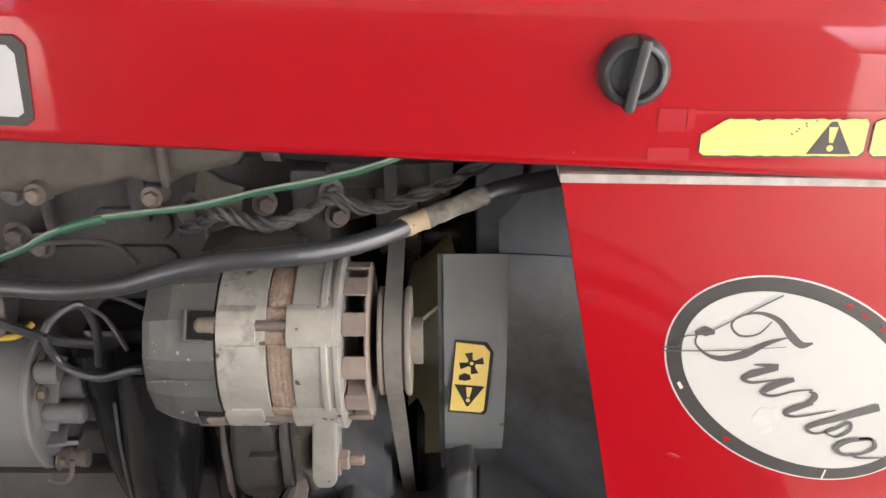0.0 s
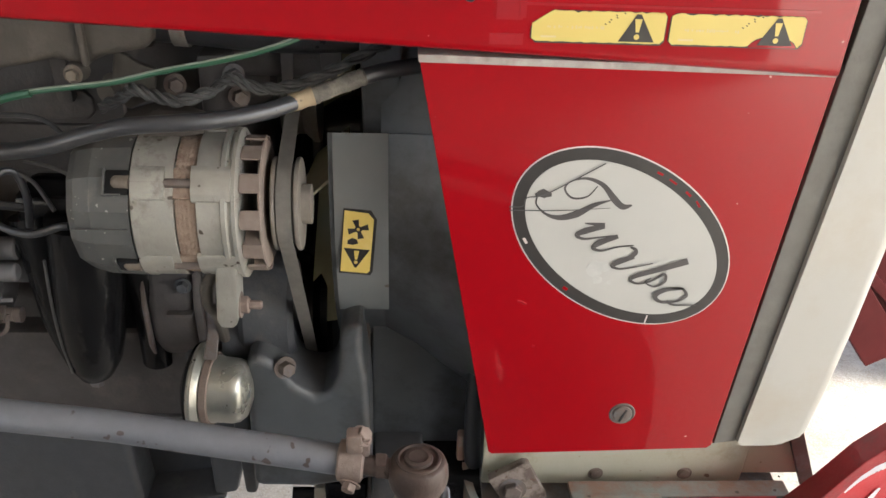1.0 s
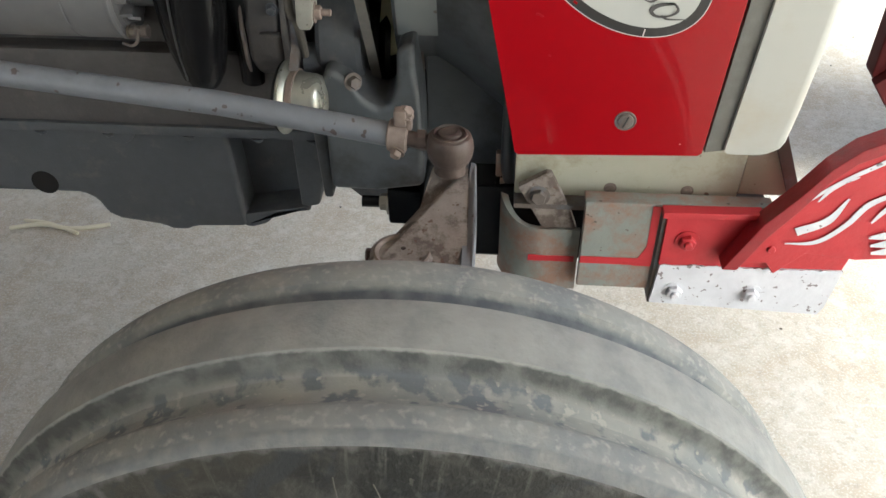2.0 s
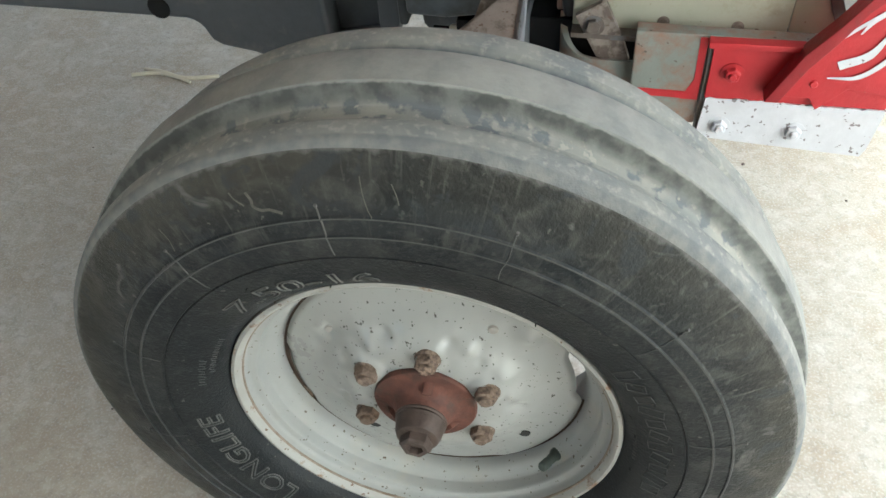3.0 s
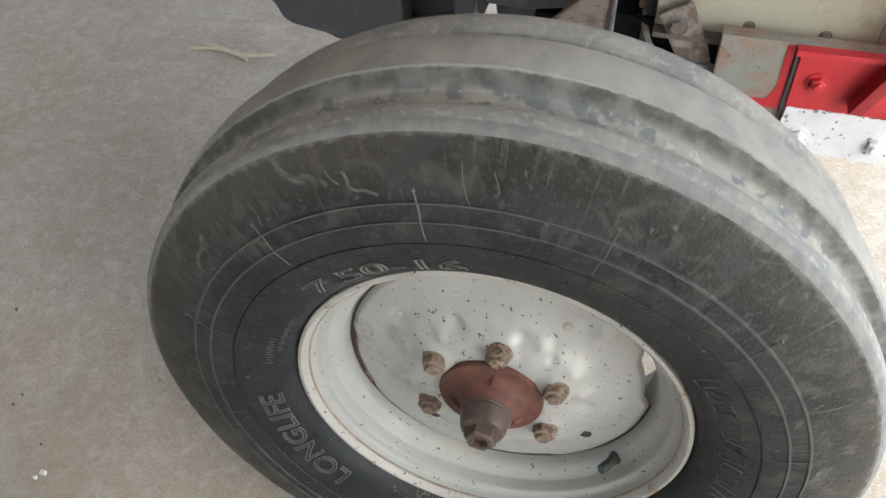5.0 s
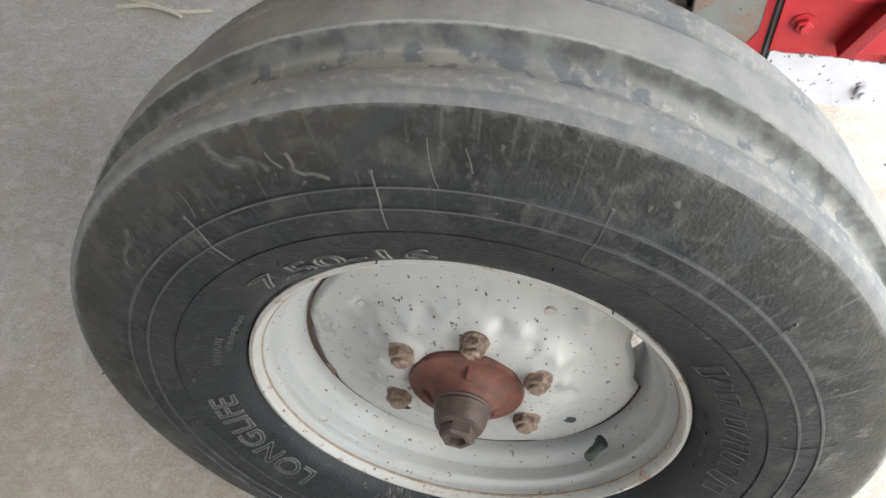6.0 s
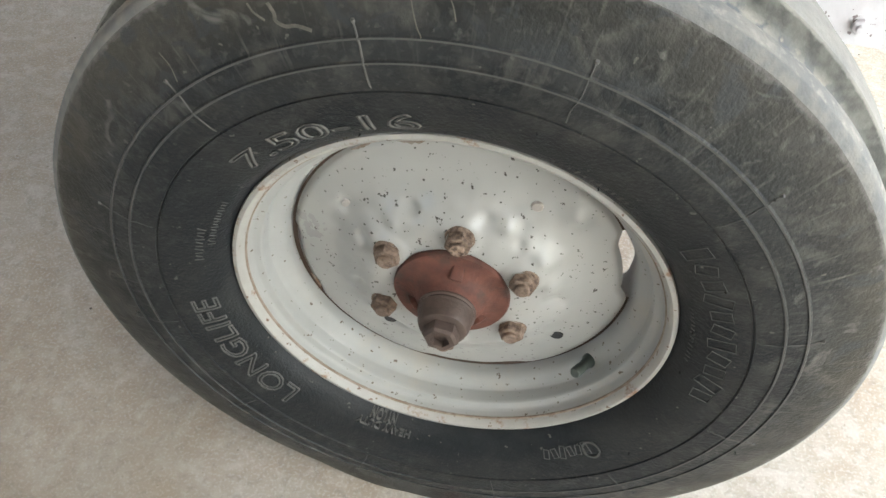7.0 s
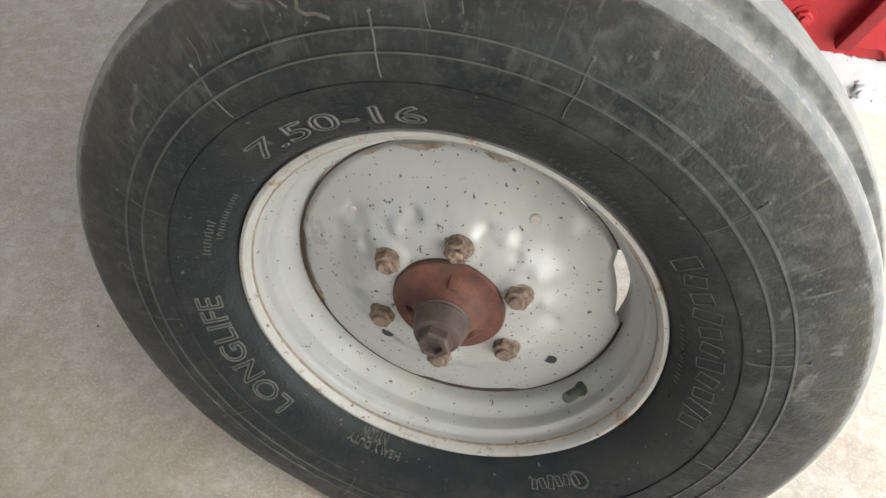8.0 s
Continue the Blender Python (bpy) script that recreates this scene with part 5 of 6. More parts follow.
def build_alternator():
    m = along_x(0, ALT_Y, ALT_Z)

    def round_at(up):
        """A frame on the axis whose X points out at an angle above the open side and whose Z runs along the shaft."""
        out = Vector((0, -math.cos(radians(up)), math.sin(radians(up))))
        shaft = Vector(X)
        side = shaft.cross(out)
        f = Matrix((out, side, shaft)).transposed().to_4x4()
        return Matrix.Translation((0, ALT_Y, ALT_Z)) @ f

    def set_at(bm, up):
        bmesh.ops.transform(bm, matrix=round_at(up), verts=bm.verts)
        return bm

    body = [(0, -0.246), (0.0635, -0.246), (0.0655, -0.2445), (0.0655, -0.2400), (0.0645, -0.2385), (0.0645, -0.2112), (0.0630, -0.2108)]
    alt = part("alternator", spin(body, m, 72), ALU, tractor, "weathered aluminium alternator with a black rear cap")
    plates = [(0.0590, -0.2106)]
    for k in range(9):
        plates += [(0.0620 + 0.0003 * (k % 2), -0.2100 + 0.0019 * k), (0.0620 + 0.0003 * (k % 2), -0.2086 + 0.0019 * k)]
    plates.append((0.0590, -0.1932))
    part("stator", spin(plates, m, 72), LAMINATE, alt, "rusty stator laminations")
    front = [(0.0630, -0.1930), (0.0645, -0.1925), (0.0645, -0.1740), (0.0665, -0.1725), (0.0665, -0.1690), (0.0645, -0.1675), (0.0645, -0.1650), (0.0668, -0.1640), (0.0668, -0.1610), (0.0640, -0.1595), (0.0500, -0.1580), (0, -0.1580)]
    part("front_casting", spin(front, m, 72), ALU, alt, "weathered aluminium drive-end casting")
    for up in (40, -32, 112, 184):
        for x0, x1, w in ((-0.2450, -0.2175, 0.029), (-0.1965, -0.1640, 0.031)):
            ring = [(w * (j / 6 - 0.5), 0.0675 - 0.0035 * abs(j / 3 - 1) ** 3) for j in range(7)]
            out = [(r, y) for y, r in ring] + [(0.056, w / 2), (0.056, -w / 2)]
            part("clamp_lug", set_at(prism(out, x0, x1, "z", 0.0008), up), ALU, alt)
        part("lug_pocket", set_at(block(0.0600, 0, -0.2070, 0.006, 0.026, 0.022, 0.001), up), LAMINATE, alt)
        part("through_bolt", spin([(0, -0.250), (0.0040, -0.250), (0.0040, -0.1960), (0, -0.1960)], round_at(up) @ pose(0.0635, 0, 0), 14), RUSTY, alt)
        part("bolt_head", spin([(0, -0.2600), (0.0045, -0.2600), (0.0065, -0.2575), (0.0068, -0.2460), (0, -0.2460)], round_at(up) @ pose(0.0625, 0, 0), 12), BOLT, alt)
    # rear cap: fourteen flats, notched where the bolts reach in
    cap = [(0, -0.3010), (0.0500, -0.3010), (0.0565, -0.2990), (0.0600, -0.2930), (0.0640, -0.2790), (0.0655, -0.2470), (0, -0.2470)]
    part("rear_cap", spin(cap, m @ pose(0, 0, 0, 0, 0, 8), 14), CAP, alt, "scuffed black plastic rear cap", 12)
    for up, w in ((40, 0.021), (-32, 0.018), (112, 0.018)):
        part("cap_notch", set_at(block(0.0625, 0.0, -0.2555, 0.0072, w, 0.0195, 0.002), up), BLACK, alt)
        part("notch_cheek", set_at(block(0.0645, 0.0, -0.2662, 0.0045, w + 0.002, 0.0022, 0.0006), up), CAP, alt)
        part("notch_lip", set_at(block(0.0650, w / 2 + 0.0005, -0.2590, 0.0035, 0.0016, 0.014, 0.0005), up), CAP, alt)
    part("cap_seam", set_at(block(0.0640, 0, -0.2720, 0.0024, 0.0016, 0.046, 0.0006), 4), CAP, alt)
    # cooling fan: thin disc with square tabs bent over towards the casting
    part("fan_disc", spin([(0, -0.1440), (0.0560, -0.1440), (0.0575, -0.1425), (0.0560, -0.1412), (0, -0.1412)], m, 48), FAN_RUST, alt, "rusty pressed fan disc")
    for k in range(12):
        up = 12 + 30 * k
        tab = [(-0.0085, -0.1415), (0.0085, -0.1415), (0.0085, -0.1580), (0.0060, -0.1592), (-0.0072, -0.1585), (-0.0085, -0.1570)]
        part("fan_blade", set_at(prism(tab, 0.0580, 0.0600, "x", 0.0005), up), FAN_RUST, alt)
        if k % 2:
            part("fan_fin", set_at(block(0.0500, -0.0070, -0.1500, 0.020, 0.0016, 0.014, 0.0005), up), FAN_RUST, alt)
    pulley = [(0, -0.1360), (0.0415, -0.1360), (0.0420, -0.1350), (0.0415, -0.1325), (0.0330, -0.1275), (0.0330, -0.1210), (0.0415, -0.1160), (0.0420, -0.1140), (0.0415, -0.1125), (0.0180, -0.1125), (0.0180, -0.1040), (0, -0.1040)]
    part("alternator_pulley", spin(pulley, m, 56), PULLEY, alt, "worn steel pulley")
    # lower foot and adjusting bolt
    foot = [(-0.1830, 0.885), (-0.1640, 0.885), (-0.1660, 0.868), (-0.1690, 0.820), (-0.1730, 0.813), (-0.1850, 0.813), (-0.1880, 0.820), (-0.1860, 0.850)]
    part("mount_foot", prism(foot, 0.512, 0.548, "y", 0.003), ALU, alt, "cast mounting foot")
    part("slotted_link", tube([(-0.192, 0.540, 0.855), (-0.198, 0.535, 0.845), (-0.199, 0.535, 0.825), (-0.194, 0.540, 0.812), (-0.200, 0.580, 0.770), (-0.205, 0.610, 0.735)], 0.0055, 10), CAST_WARM, alt, "bare metal adjusting link")
    bm = hex_bolt((-0.1690, 0.528, 0.8290), (1, 0, 0), 0.0085, 0.0085, True, 0.010)
    part("adjusting_bolt", bm, CLAMP, alt, "rusty adjusting bolt")
    part("upper_bracket", prism([(-0.262, 0.972), (-0.240, 0.986), (-0.190, 0.985), (-0.190, 0.978), (-0.255, 0.966)], 0.565, 0.600, "y", 0.002), CAST_WARM, alt)
    return alt


alternator = build_alternator()


def build_belt():
    # loop round three pulleys, in the plane of the alternator's pulley
    wheels = [(0.570, 0.911, 0.0400), (0.800, 0.640, 0.085), (0.800, 0.945, 0.062)]

    def tangent(a, b):
        (y0, z0, r0), (y1, z1, r1) = a, b
        d = math.hypot(y1 - y0, z1 - z0)
        base = math.atan2(z1 - z0, y1 - y0)
        t = base - math.pi / 2 - math.asin((r1 - r0) / d) * -1
        return t

    line = []
    n = len(wheels)
    angles = [tangent(wheels[k], wheels[(k + 1) % n]) for k in range(n)]
    for k in range(n):
        y, z, r = wheels[k]
        a0, a1 = angles[k - 1], angles[k]
        while a1 < a0:
            a1 += 2 * math.pi
        for s in range(13):
            a = a0 + (a1 - a0) * s / 12
            line.append((y + r * math.cos(a), z + r * math.sin(a)))
    bm = bmesh.new()
    rows = []
    for i, (y, z) in enumerate(line):
        py, pz = line[i - 1]
        ny, nz = line[(i + 1) % len(line)]
        d = Vector((ny - py, nz - pz)).normalized()
        out = Vector((d.y, -d.x))
        rows.append([bm.verts.new((x, y + out.x * o, z + out.y * o)) for x, o in ((-0.1310, 0.0025), (-0.1180, 0.0025), (-0.1210, -0.006), (-0.1280, -0.006))])
    for i in range(len(rows)):
        a, b = rows[i - 1], rows[i]
        for k in range(4):
            bm.faces.new((a[k], a[(k + 1) % 4], b[(k + 1) % 4], b[k]))
    belt = part("fan_belt", bm, BELT, tractor, "worn rubber fan belt")
    crank = [(0, -0.150), (0.084, -0.150), (0.088, -0.147), (0.078, -0.135), (0.078, -0.128), (0.090, -0.118), (0.090, -0.110), (0.040, -0.108), (0, -0.108)]
    part("crank_pulley", spin(crank, along_x(0, 0.80, 0.64), 48), BLACK, tractor, "black crankshaft pulley")
    fanp = [(0, -0.150), (0.062, -0.150), (0.064, -0.147), (0.055, -0.136), (0.055, -0.128), (0.064, -0.118), (0.064, -0.112), (0, -0.112)]
    part("fan_pulley", spin(fanp, along_x(0, 0.80, 0.945), 48), PULLEY, tractor, "fan pulley")
    # fan: hub and six pitched blades inside the shroud
    bm = spin([(0, -0.112), (0.050, -0.112), (0.050, -0.070), (0, -0.070)], along_x(0, 0.86, 0.865), 32)
    fan = part("cooling_fan", bm, BLACK, tractor, "pale plastic cooling fan")
    for k in range(6):
        bm = prism([(0.045, -0.026), (0.200, -0.038), (0.226, -0.034), (0.230, 0.030), (0.218, 0.038), (0.045, 0.024)], -0.0014, 0.0014, "z", 0.0008)
        out = Vector((0, -math.cos(radians(8 + 60 * k)), math.sin(radians(8 + 60 * k))))
        side = Vector(X).cross(out).normalized()
        tilt = Matrix((out, side, Vector(X))).transposed().to_4x4()
        bmesh.ops.transform(bm, matrix=Matrix.Translation((-0.102, 0.86, 0.865)) @ tilt @ Matrix.Rotation(radians(-48), 4, "X"), verts=bm.verts)
        part("fan_blade", bm, FAN_PALE, fan)


FAN_PALE = mat("yellowed_fan_plastic", (0.66, 0.62, 0.42), (0.58, 0.54, 0.36), 40, rough=0.5)
build_belt()


def build_shroud():
    # round band of the shroud, cut off square at the top, flaring towards the radiator
    cy, cz, r = 0.860, 0.865, 0.243
    bm = bmesh.new()
    rows = []
    for k in range(76):
        a = radians(158.5 + 3.2 * k)
        row = []
        for x, rr in ((-0.0930, r - 0.003), (-0.0930, r), (-0.0430, r), (-0.0400, r), (-0.0050, r + 0.016), (0.0300, r + 0.040), (0.0600, r + 0.060), (0.1900, r + 0.070)):
            row.append(bm.verts.new((x, cy + rr * math.cos(a), cz + rr * math.sin(a))))
        rows.append(row)
    for a, b in zip(rows, rows[1:]):
        for k in range(7):
            bm.faces.new((a[k], a[k + 1], b[k + 1], b[k]))
    thicken(bm, 0.003)
    shroud = part("fan_shroud", bm, SHROUD, tractor, "blue-grey painted sheet fan shroud", 40)
    bm = bmesh.new()
    rows = []
    for k in range(24):
        a = radians(158.4 - 2.4 * k)
        rows.append([bm.verts.new((x, cy + rr * math.cos(a), cz + rr * math.sin(a))) for x, rr in ((-0.0420, r - 0.010), (-0.0050, r + 0.010), (0.0300, r + 0.036), (0.0600, r + 0.058), (0.1900, r + 0.070))])
    for a, b in zip(rows, rows[1:]):
        for k in range(4):
            bm.faces.new((a[k], a[k + 1], b[k + 1], b[k]))
    thicken(bm, 0.003)
    part("shroud_cone", bm, SHROUD, shroud, "upper flare of the shroud", 40)
    # flat strip of the band in front, its cut edge standing proud
    bm = bmesh.new()
    rows = []
    for k in range(20):
        a = radians(158.5 + 2.6 * k)
        rows.append([bm.verts.new((x, cy + (r + 0.002) * math.cos(a), cz + (r + 0.002) * math.sin(a))) for x in (-0.0885, -0.0780, -0.0500, -0.0365)])
    for p, q in zip(rows, rows[1:]):
        for j in range(3):
            bm.faces.new((p[j], p[j + 1], q[j + 1], q[j]))
    thicken(bm, 0.0025)
    part("shroud_guard", bm, GUARD, shroud, "flat blue-grey guard strip", 40)
    part("shroud_neck", prism([(-0.0600, 0.905), (-0.0300, 0.905), (-0.0210, 1.085), (-0.0640, 1.085)], 0.652, 0.672, "y", 0.004), SHROUD, shroud)
    part("shroud_side", prism([(-0.0420, 0.930), (-0.0280, 1.085), (0.190, 1.085), (0.190, 0.930)], 0.668, 0.672, "y"), SHROUD, shroud)
    # warning sticker on the band
    m = Matrix.Translation((-0.0668, 0.6130, 0.8490)) @ Matrix.Rotation(radians(-4.5), 4, "X") @ Matrix.Rotation(radians(5), 4, "Y")

    def lay(bm):
        bmesh.ops.transform(bm, matrix=m, verts=bm.verts)
        return bm

    part("sticker_edge", lay(prism([(-0.0158, -0.0350), (0.0150, -0.0350), (0.0172, -0.031), (0.0172, 0.026), (0.0110, 0.0345), (-0.0155, 0.0345)], -0.0005, 0.0, "y")), PRINT, shroud)
    part("fan_warning_sticker", lay(prism([(-0.0143, -0.0328), (0.0118, -0.0328), (0.0143, -0.030), (0.0143, 0.0255), (0.0085, 0.0315), (-0.0143, 0.0325)], -0.0010, -0.0003, "y")), YELLOW, shroud, "yellow fan warning sticker with black signs")
    bm = bmesh.new()
    for k in range(4):
        a = radians(90 * k + 20)
        c, s_ = math.cos(a), math.sin(a)
        blade = [(0.002, -0.0014), (0.0098, -0.0034), (0.0104, 0.0030), (0.002, 0.0016)]
        prism([(u * c - v * s_, 0.0140 + u * s_ + v * c) for u, v in blade], -0.0013, -0.0009, "y", 0, bm)
    spin([(0.0016, 0.0009), (0.0036, 0.0009), (0.0036, 0.0013), (0.0016, 0.0013)], toward((0, 0, 0.0140), (0, -1, 0)), 20, bm)
    part("fan_sign", lay(bm), PRINT, shroud, "black fan sign")
    bm = prism([(-0.0095, 0.0015), (-0.0050, 0.0045), (-0.0005, 0.0030), (0.0010, -0.0010), (-0.0040, -0.0030), (-0.0095, -0.0025)], -0.0013, -0.0009, "y")
    part("hand_sign", lay(bm), PRINT, shroud, "small black sign")
    bm = prism([(-0.0128, -0.0070), (0.0128, -0.0070), (0.0008, -0.0275), (-0.0008, -0.0275)], -0.0013, -0.0009, "y")
    part("triangle_sign", lay(bm), PRINT, shroud, "black triangle sign")
    bm = prism([(-0.0026, -0.0090), (0.0026, -0.0090), (0.0011, -0.0185), (-0.0011, -0.0185)], -0.0016, -0.0012, "y")
    spin([(0, 0.0012), (0.0018, 0.0012), (0.0018, 0.0016), (0, 0.0016)], toward((0, 0, -0.0215), (0, -1, 0)), 14, bm)
    part("exclamation_sign", lay(bm), YELLOW, shroud)
    return shroud


fan_shroud = build_shroud()

# black sheet added on the tractor's far side to keep the bay dark
part("far_side_blocker", block(-0.25, 1.100, 0.760, 1.30, 0.004, 0.64, 0.001), BLACK, tractor, "added black sheet that keeps light out of the engine bay")


def build_ancillaries():
    # starter motor on the flank
    m = along_x(0, 0.655, 0.802)
    body = [(0, -0.62), (0.060, -0.62), (0.066, -0.610), (0.066, -0.498), (0.0652, -0.497), (0.0652, -0.495), (0.066, -0.494), (0.066, -0.440), (0.0645, -0.436), (0.060, -0.435), (0.056, -0.436), (0.054, -0.431), (0, -0.431)]
    starter = part("starter_motor", spin(body, m, 56), STARTER, tractor, "grey painted starter motor with terminals")
    part("end_ring", spin([(0.0665, -0.4425), (0.0672, -0.4415), (0.0672, -0.4375), (0.0650, -0.4355), (0.0610, -0.4352)], m, 56), STARTER, starter)
    for dy, dz, ln, r in ((-0.036, 0.008, 0.036, 0.0090), (-0.030, 0.046, 0.020, 0.0100), (-0.010, 0.020, 0.030, 0.0120), (0.004, -0.012, 0.040, 0.0140)):
        part("terminal_post", spin([(0, 0), (r * 0.75, 0), (r, 0.003), (r, ln - 0.002), (r * 0.8, ln), (0, ln)], along_x(-0.433, 0.650 + dy, 0.802 + dz), 20), STARTER, starter)
    for k in range(5):  # fins of the end plate
        up = radians(78 - 34 * k)
        at = Vector((-0.4255, 0.650 - 0.040 * math.cos(up), 0.802 + 0.040 * math.sin(up)))
        part("end_fin", block(at.x, at.y, at.z, 0.016, 0.0045, 0.026, 0.001, None, Matrix.Rotation(up - radians(60), 4, "X") @ Matrix.Rotation(radians(24 - 12 * k), 4, "Y")), STARTER, starter)
    for dz, y in ((0.030, 0.612), (-0.046, 0.616)):
        part("end_bolt", hex_bolt((-0.4315, y, 0.802 + dz), X, 0.006, 0.007), BOLT, starter)
    part("earth_strap", tube([(-0.436, 0.600, 0.748), (-0.424, 0.598, 0.746), (-0.416, 0.600, 0.752), (-0.414, 0.604, 0.766)], 0.0022, 8), RUSTY, starter)
    part("rusty_pin", spin([(0, 0), (0.0095, 0), (0.0095, 0.007), (0.0075, 0.008), (0.0075, 0.014), (0.0085, 0.015), (0.0085, 0.022), (0, 0.022)], along_x(-0.430, 0.622, 0.7545), 16), RUSTY, starter)
    part("solenoid", spin([(0, -0.58), (0.030, -0.58), (0.033, -0.57), (0.033, -0.47), (0.028, -0.46), (0, -0.46)], along_x(0, 0.650, 0.900), 32), BLOCK, starter)

    # black oil filter with a rolled seam, narrowing to its foot, and the pipes beside it
    m = Matrix.Translation((-0.334, 0.622, 0.0))
    fil = part("oil_filter", spin([(0, 0.676), (0.010, 0.676), (0.018, 0.682), (0.0265, 0.700), (0.0315, 0.730), (0.0340, 0.770), (0.0345, 0.870), (0, 0.872)], m @ Matrix(((1, 0, 0.10, -0.080), (0, 1.25, 0, 0), (0, 0, 1, 0), (0, 0, 0, 1))), 36), BLACK, tractor, "glossy black oil filter")
    part("filter_plug", hex_bolt((-0.347, 0.620, 0.678), (-0.1, -0.1, -1), 0.008, 0.012), RUSTY, fil)
    part("filter_seam", tube([(-0.3600, 0.594, 0.700), (-0.3640, 0.594, 0.74), (-0.3640, 0.594, 0.79), (-0.3610, 0.594, 0.835)], 0.0014, 8), WIRE, fil)
    part("oil_elbow", tube([(-0.292, 0.66, 0.670), (-0.290, 0.655, 0.72), (-0.292, 0.652, 0.77), (-0.300, 0.655, 0.84)], 0.017, 18), BLACK, fil, "black oil pipe")
    part("oil_hose", tube([(-0.385, 0.64, 0.86), (-0.376, 0.632, 0.80), (-0.370, 0.628, 0.745), (-0.360, 0.634, 0.690)], 0.020, 18), BLACK, fil)
    # black block added as the shade in the gap behind the filter
    part("gap_filler", block(-0.335, 0.690, 0.765, 0.110, 0.050, 0.200, 0.012), BLACK, fil, "black block for the shade in the gap behind the filter")
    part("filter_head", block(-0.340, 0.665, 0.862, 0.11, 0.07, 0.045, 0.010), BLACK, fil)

    # horn: upright flange and a short bowl-like cover
    m = toward((-0.236, 0.600, 0.678), (1, -0.12, -0.03))
    horn = part("horn", spin([(0, 0.0), (0.0480, 0.0), (0.0495, 0.002), (0.0490, 0.005), (0.0455, 0.007), (0.0420, 0.010), (0, 0.010)], m, 44), BOWL, tractor, "dull plated round horn with a domed cover")
    part("horn_back", spin([(0, -0.014), (0.020, -0.014), (0.034, -0.009), (0.0475, -0.003), (0.0475, 0.0005), (0, 0.0005)], m, 40), BLACK, horn)
    part("horn_band", spin([(0.0380, 0.010), (0.0395, 0.011), (0.0395, 0.018), (0.0370, 0.019)], m, 40), CLAMP, horn)
    part("horn_dome", spin([(0.0370, 0.010), (0.0366, 0.021), (0.0355, 0.024), (0.0350, 0.040), (0.0330, 0.047), (0.0280, 0.052), (0.0140, 0.056), (0, 0.057)], m, 44), BOWL, horn, "dull plated dome")
    part("horn_strap", prism([(-0.226, 0.720), (-0.212, 0.720), (-0.207, 0.748), (-0.205, 0.785), (-0.214, 0.785), (-0.218, 0.750)], 0.590, 0.596, "y", 0.002), RUSTY, horn, "rusty mounting strap")

    # front plate of the engine: flowing grey casting under the belt
    out = [(-0.1900, 0.5300), (-0.1880, 0.6950), (-0.1830, 0.7140), (-0.1713, 0.7190), (-0.1507, 0.7035), (-0.1357, 0.6785), (-0.1142, 0.6625), (-0.0990, 0.6690), (-0.0900, 0.6930), (-0.0878, 0.7200), (-0.0868, 0.7500),
           (-0.0625, 0.7610), (-0.0630, 0.7250), (-0.0585, 0.6850), (-0.0565, 0.6450), (-0.0560, 0.5400), (-0.1240, 0.5280)]
    front = part("front_plate", prism(out, 0.600, 0.690, "y", 0.010, None, 3), SHROUD, tractor, "grey cast front support plate")
    part("plate_boss", hex_bolt((-0.146, 0.606, 0.700), (0.6, -1, 0.3), 0.0085, 0.012), RUSTY, front)
    part("plate_web", prism([(-0.212, 0.640), (-0.192, 0.640), (-0.192, 0.500), (-0.206, 0.500)], 0.620, 0.690, "y", 0.005), SHROUD, front)

    # upright of the front frame
    up = part("frame_upright", prism([(-0.056, 0.750), (0.045, 0.750), (0.060, 0.660), (0.060, 0.470), (-0.060, 0.430)], 0.676, 0.760, "y", 0.006), SHROUD, tractor, "blue-grey frame upright")
    part("upright_edge", prism([(-0.068, 0.740), (-0.058, 0.745), (-0.060, 0.430), (-0.072, 0.430)], 0.668, 0.690, "y", 0.002), RUSTY, up)
    part("front_bolster", prism([(-0.205, 0.690), (-0.205, 0.420), (-0.170, 0.388), (0.060, 0.384), (0.125, 0.420), (0.125, 0.690)], 0.765, 1.040, "y", 0.012), CAST, tractor, "dark grey cast front bolster")
    # pin block at the axle's middle
    blk = part("pivot_block", block(-0.088, 0.640, 0.490, 0.050, 0.050, 0.062, 0.005), BLACK, tractor, "black greasy pivot block")
    part("pivot_nut", hex_bolt((-0.112, 0.630, 0.490), (-1, 0, 0), 0.013, 0.014, True), CREAM_STEEL, blk)
    part("pivot_stud", spin([(0, 0), (0.009, 0), (0.009, 0.040), (0, 0.040)], toward((-0.112, 0.630, 0.490), (-1, 0, 0)), 16), BLACK, blk)
    part("hanging_hose", tube([(0.062, 0.64, 0.72), (0.060, 0.635, 0.63), (0.060, 0.63, 0.57), (0.064, 0.635, 0.53)], 0.010, 14), RUBBER, tractor, "black rubber drain hose")
    part("drain_tap", block(0.048, 0.640, 0.560, 0.010, 0.014, 0.040, 0.003), GREENISH, tractor)


CREAM_STEEL = mat("pale_nut", (0.42, 0.39, 0.33), (0.3, 0.27, 0.22), 100, rough=0.5, metal=0.3)
build_ancillaries()
bracket = part("hose_bracket", prism([(-0.136, 1.040), (-0.136, 0.985), (-0.130, 0.975), (-0.126, 0.985), (-0.124, 1.018), (-0.100, 1.022), (-0.098, 0.996), (-0.086, 0.992), (-0.080, 1.010), (-0.078, 1.050)], 0.668, 0.674, "y", 0.001), BLOCK, tractor, "dirty grey sheet bracket")
# flat black disc, paints the shade inside a hole of the sump
part("sump_hole_shade", spin([(0, 0.0), (0.020, 0.0), (0.021, 0.0008), (0.022, -0.004)], toward((-0.665, 0.6848, 0.462), (0, -1, 0)), 24), BLACK, tractor, "flat black disc for the shade in the sump's hole")


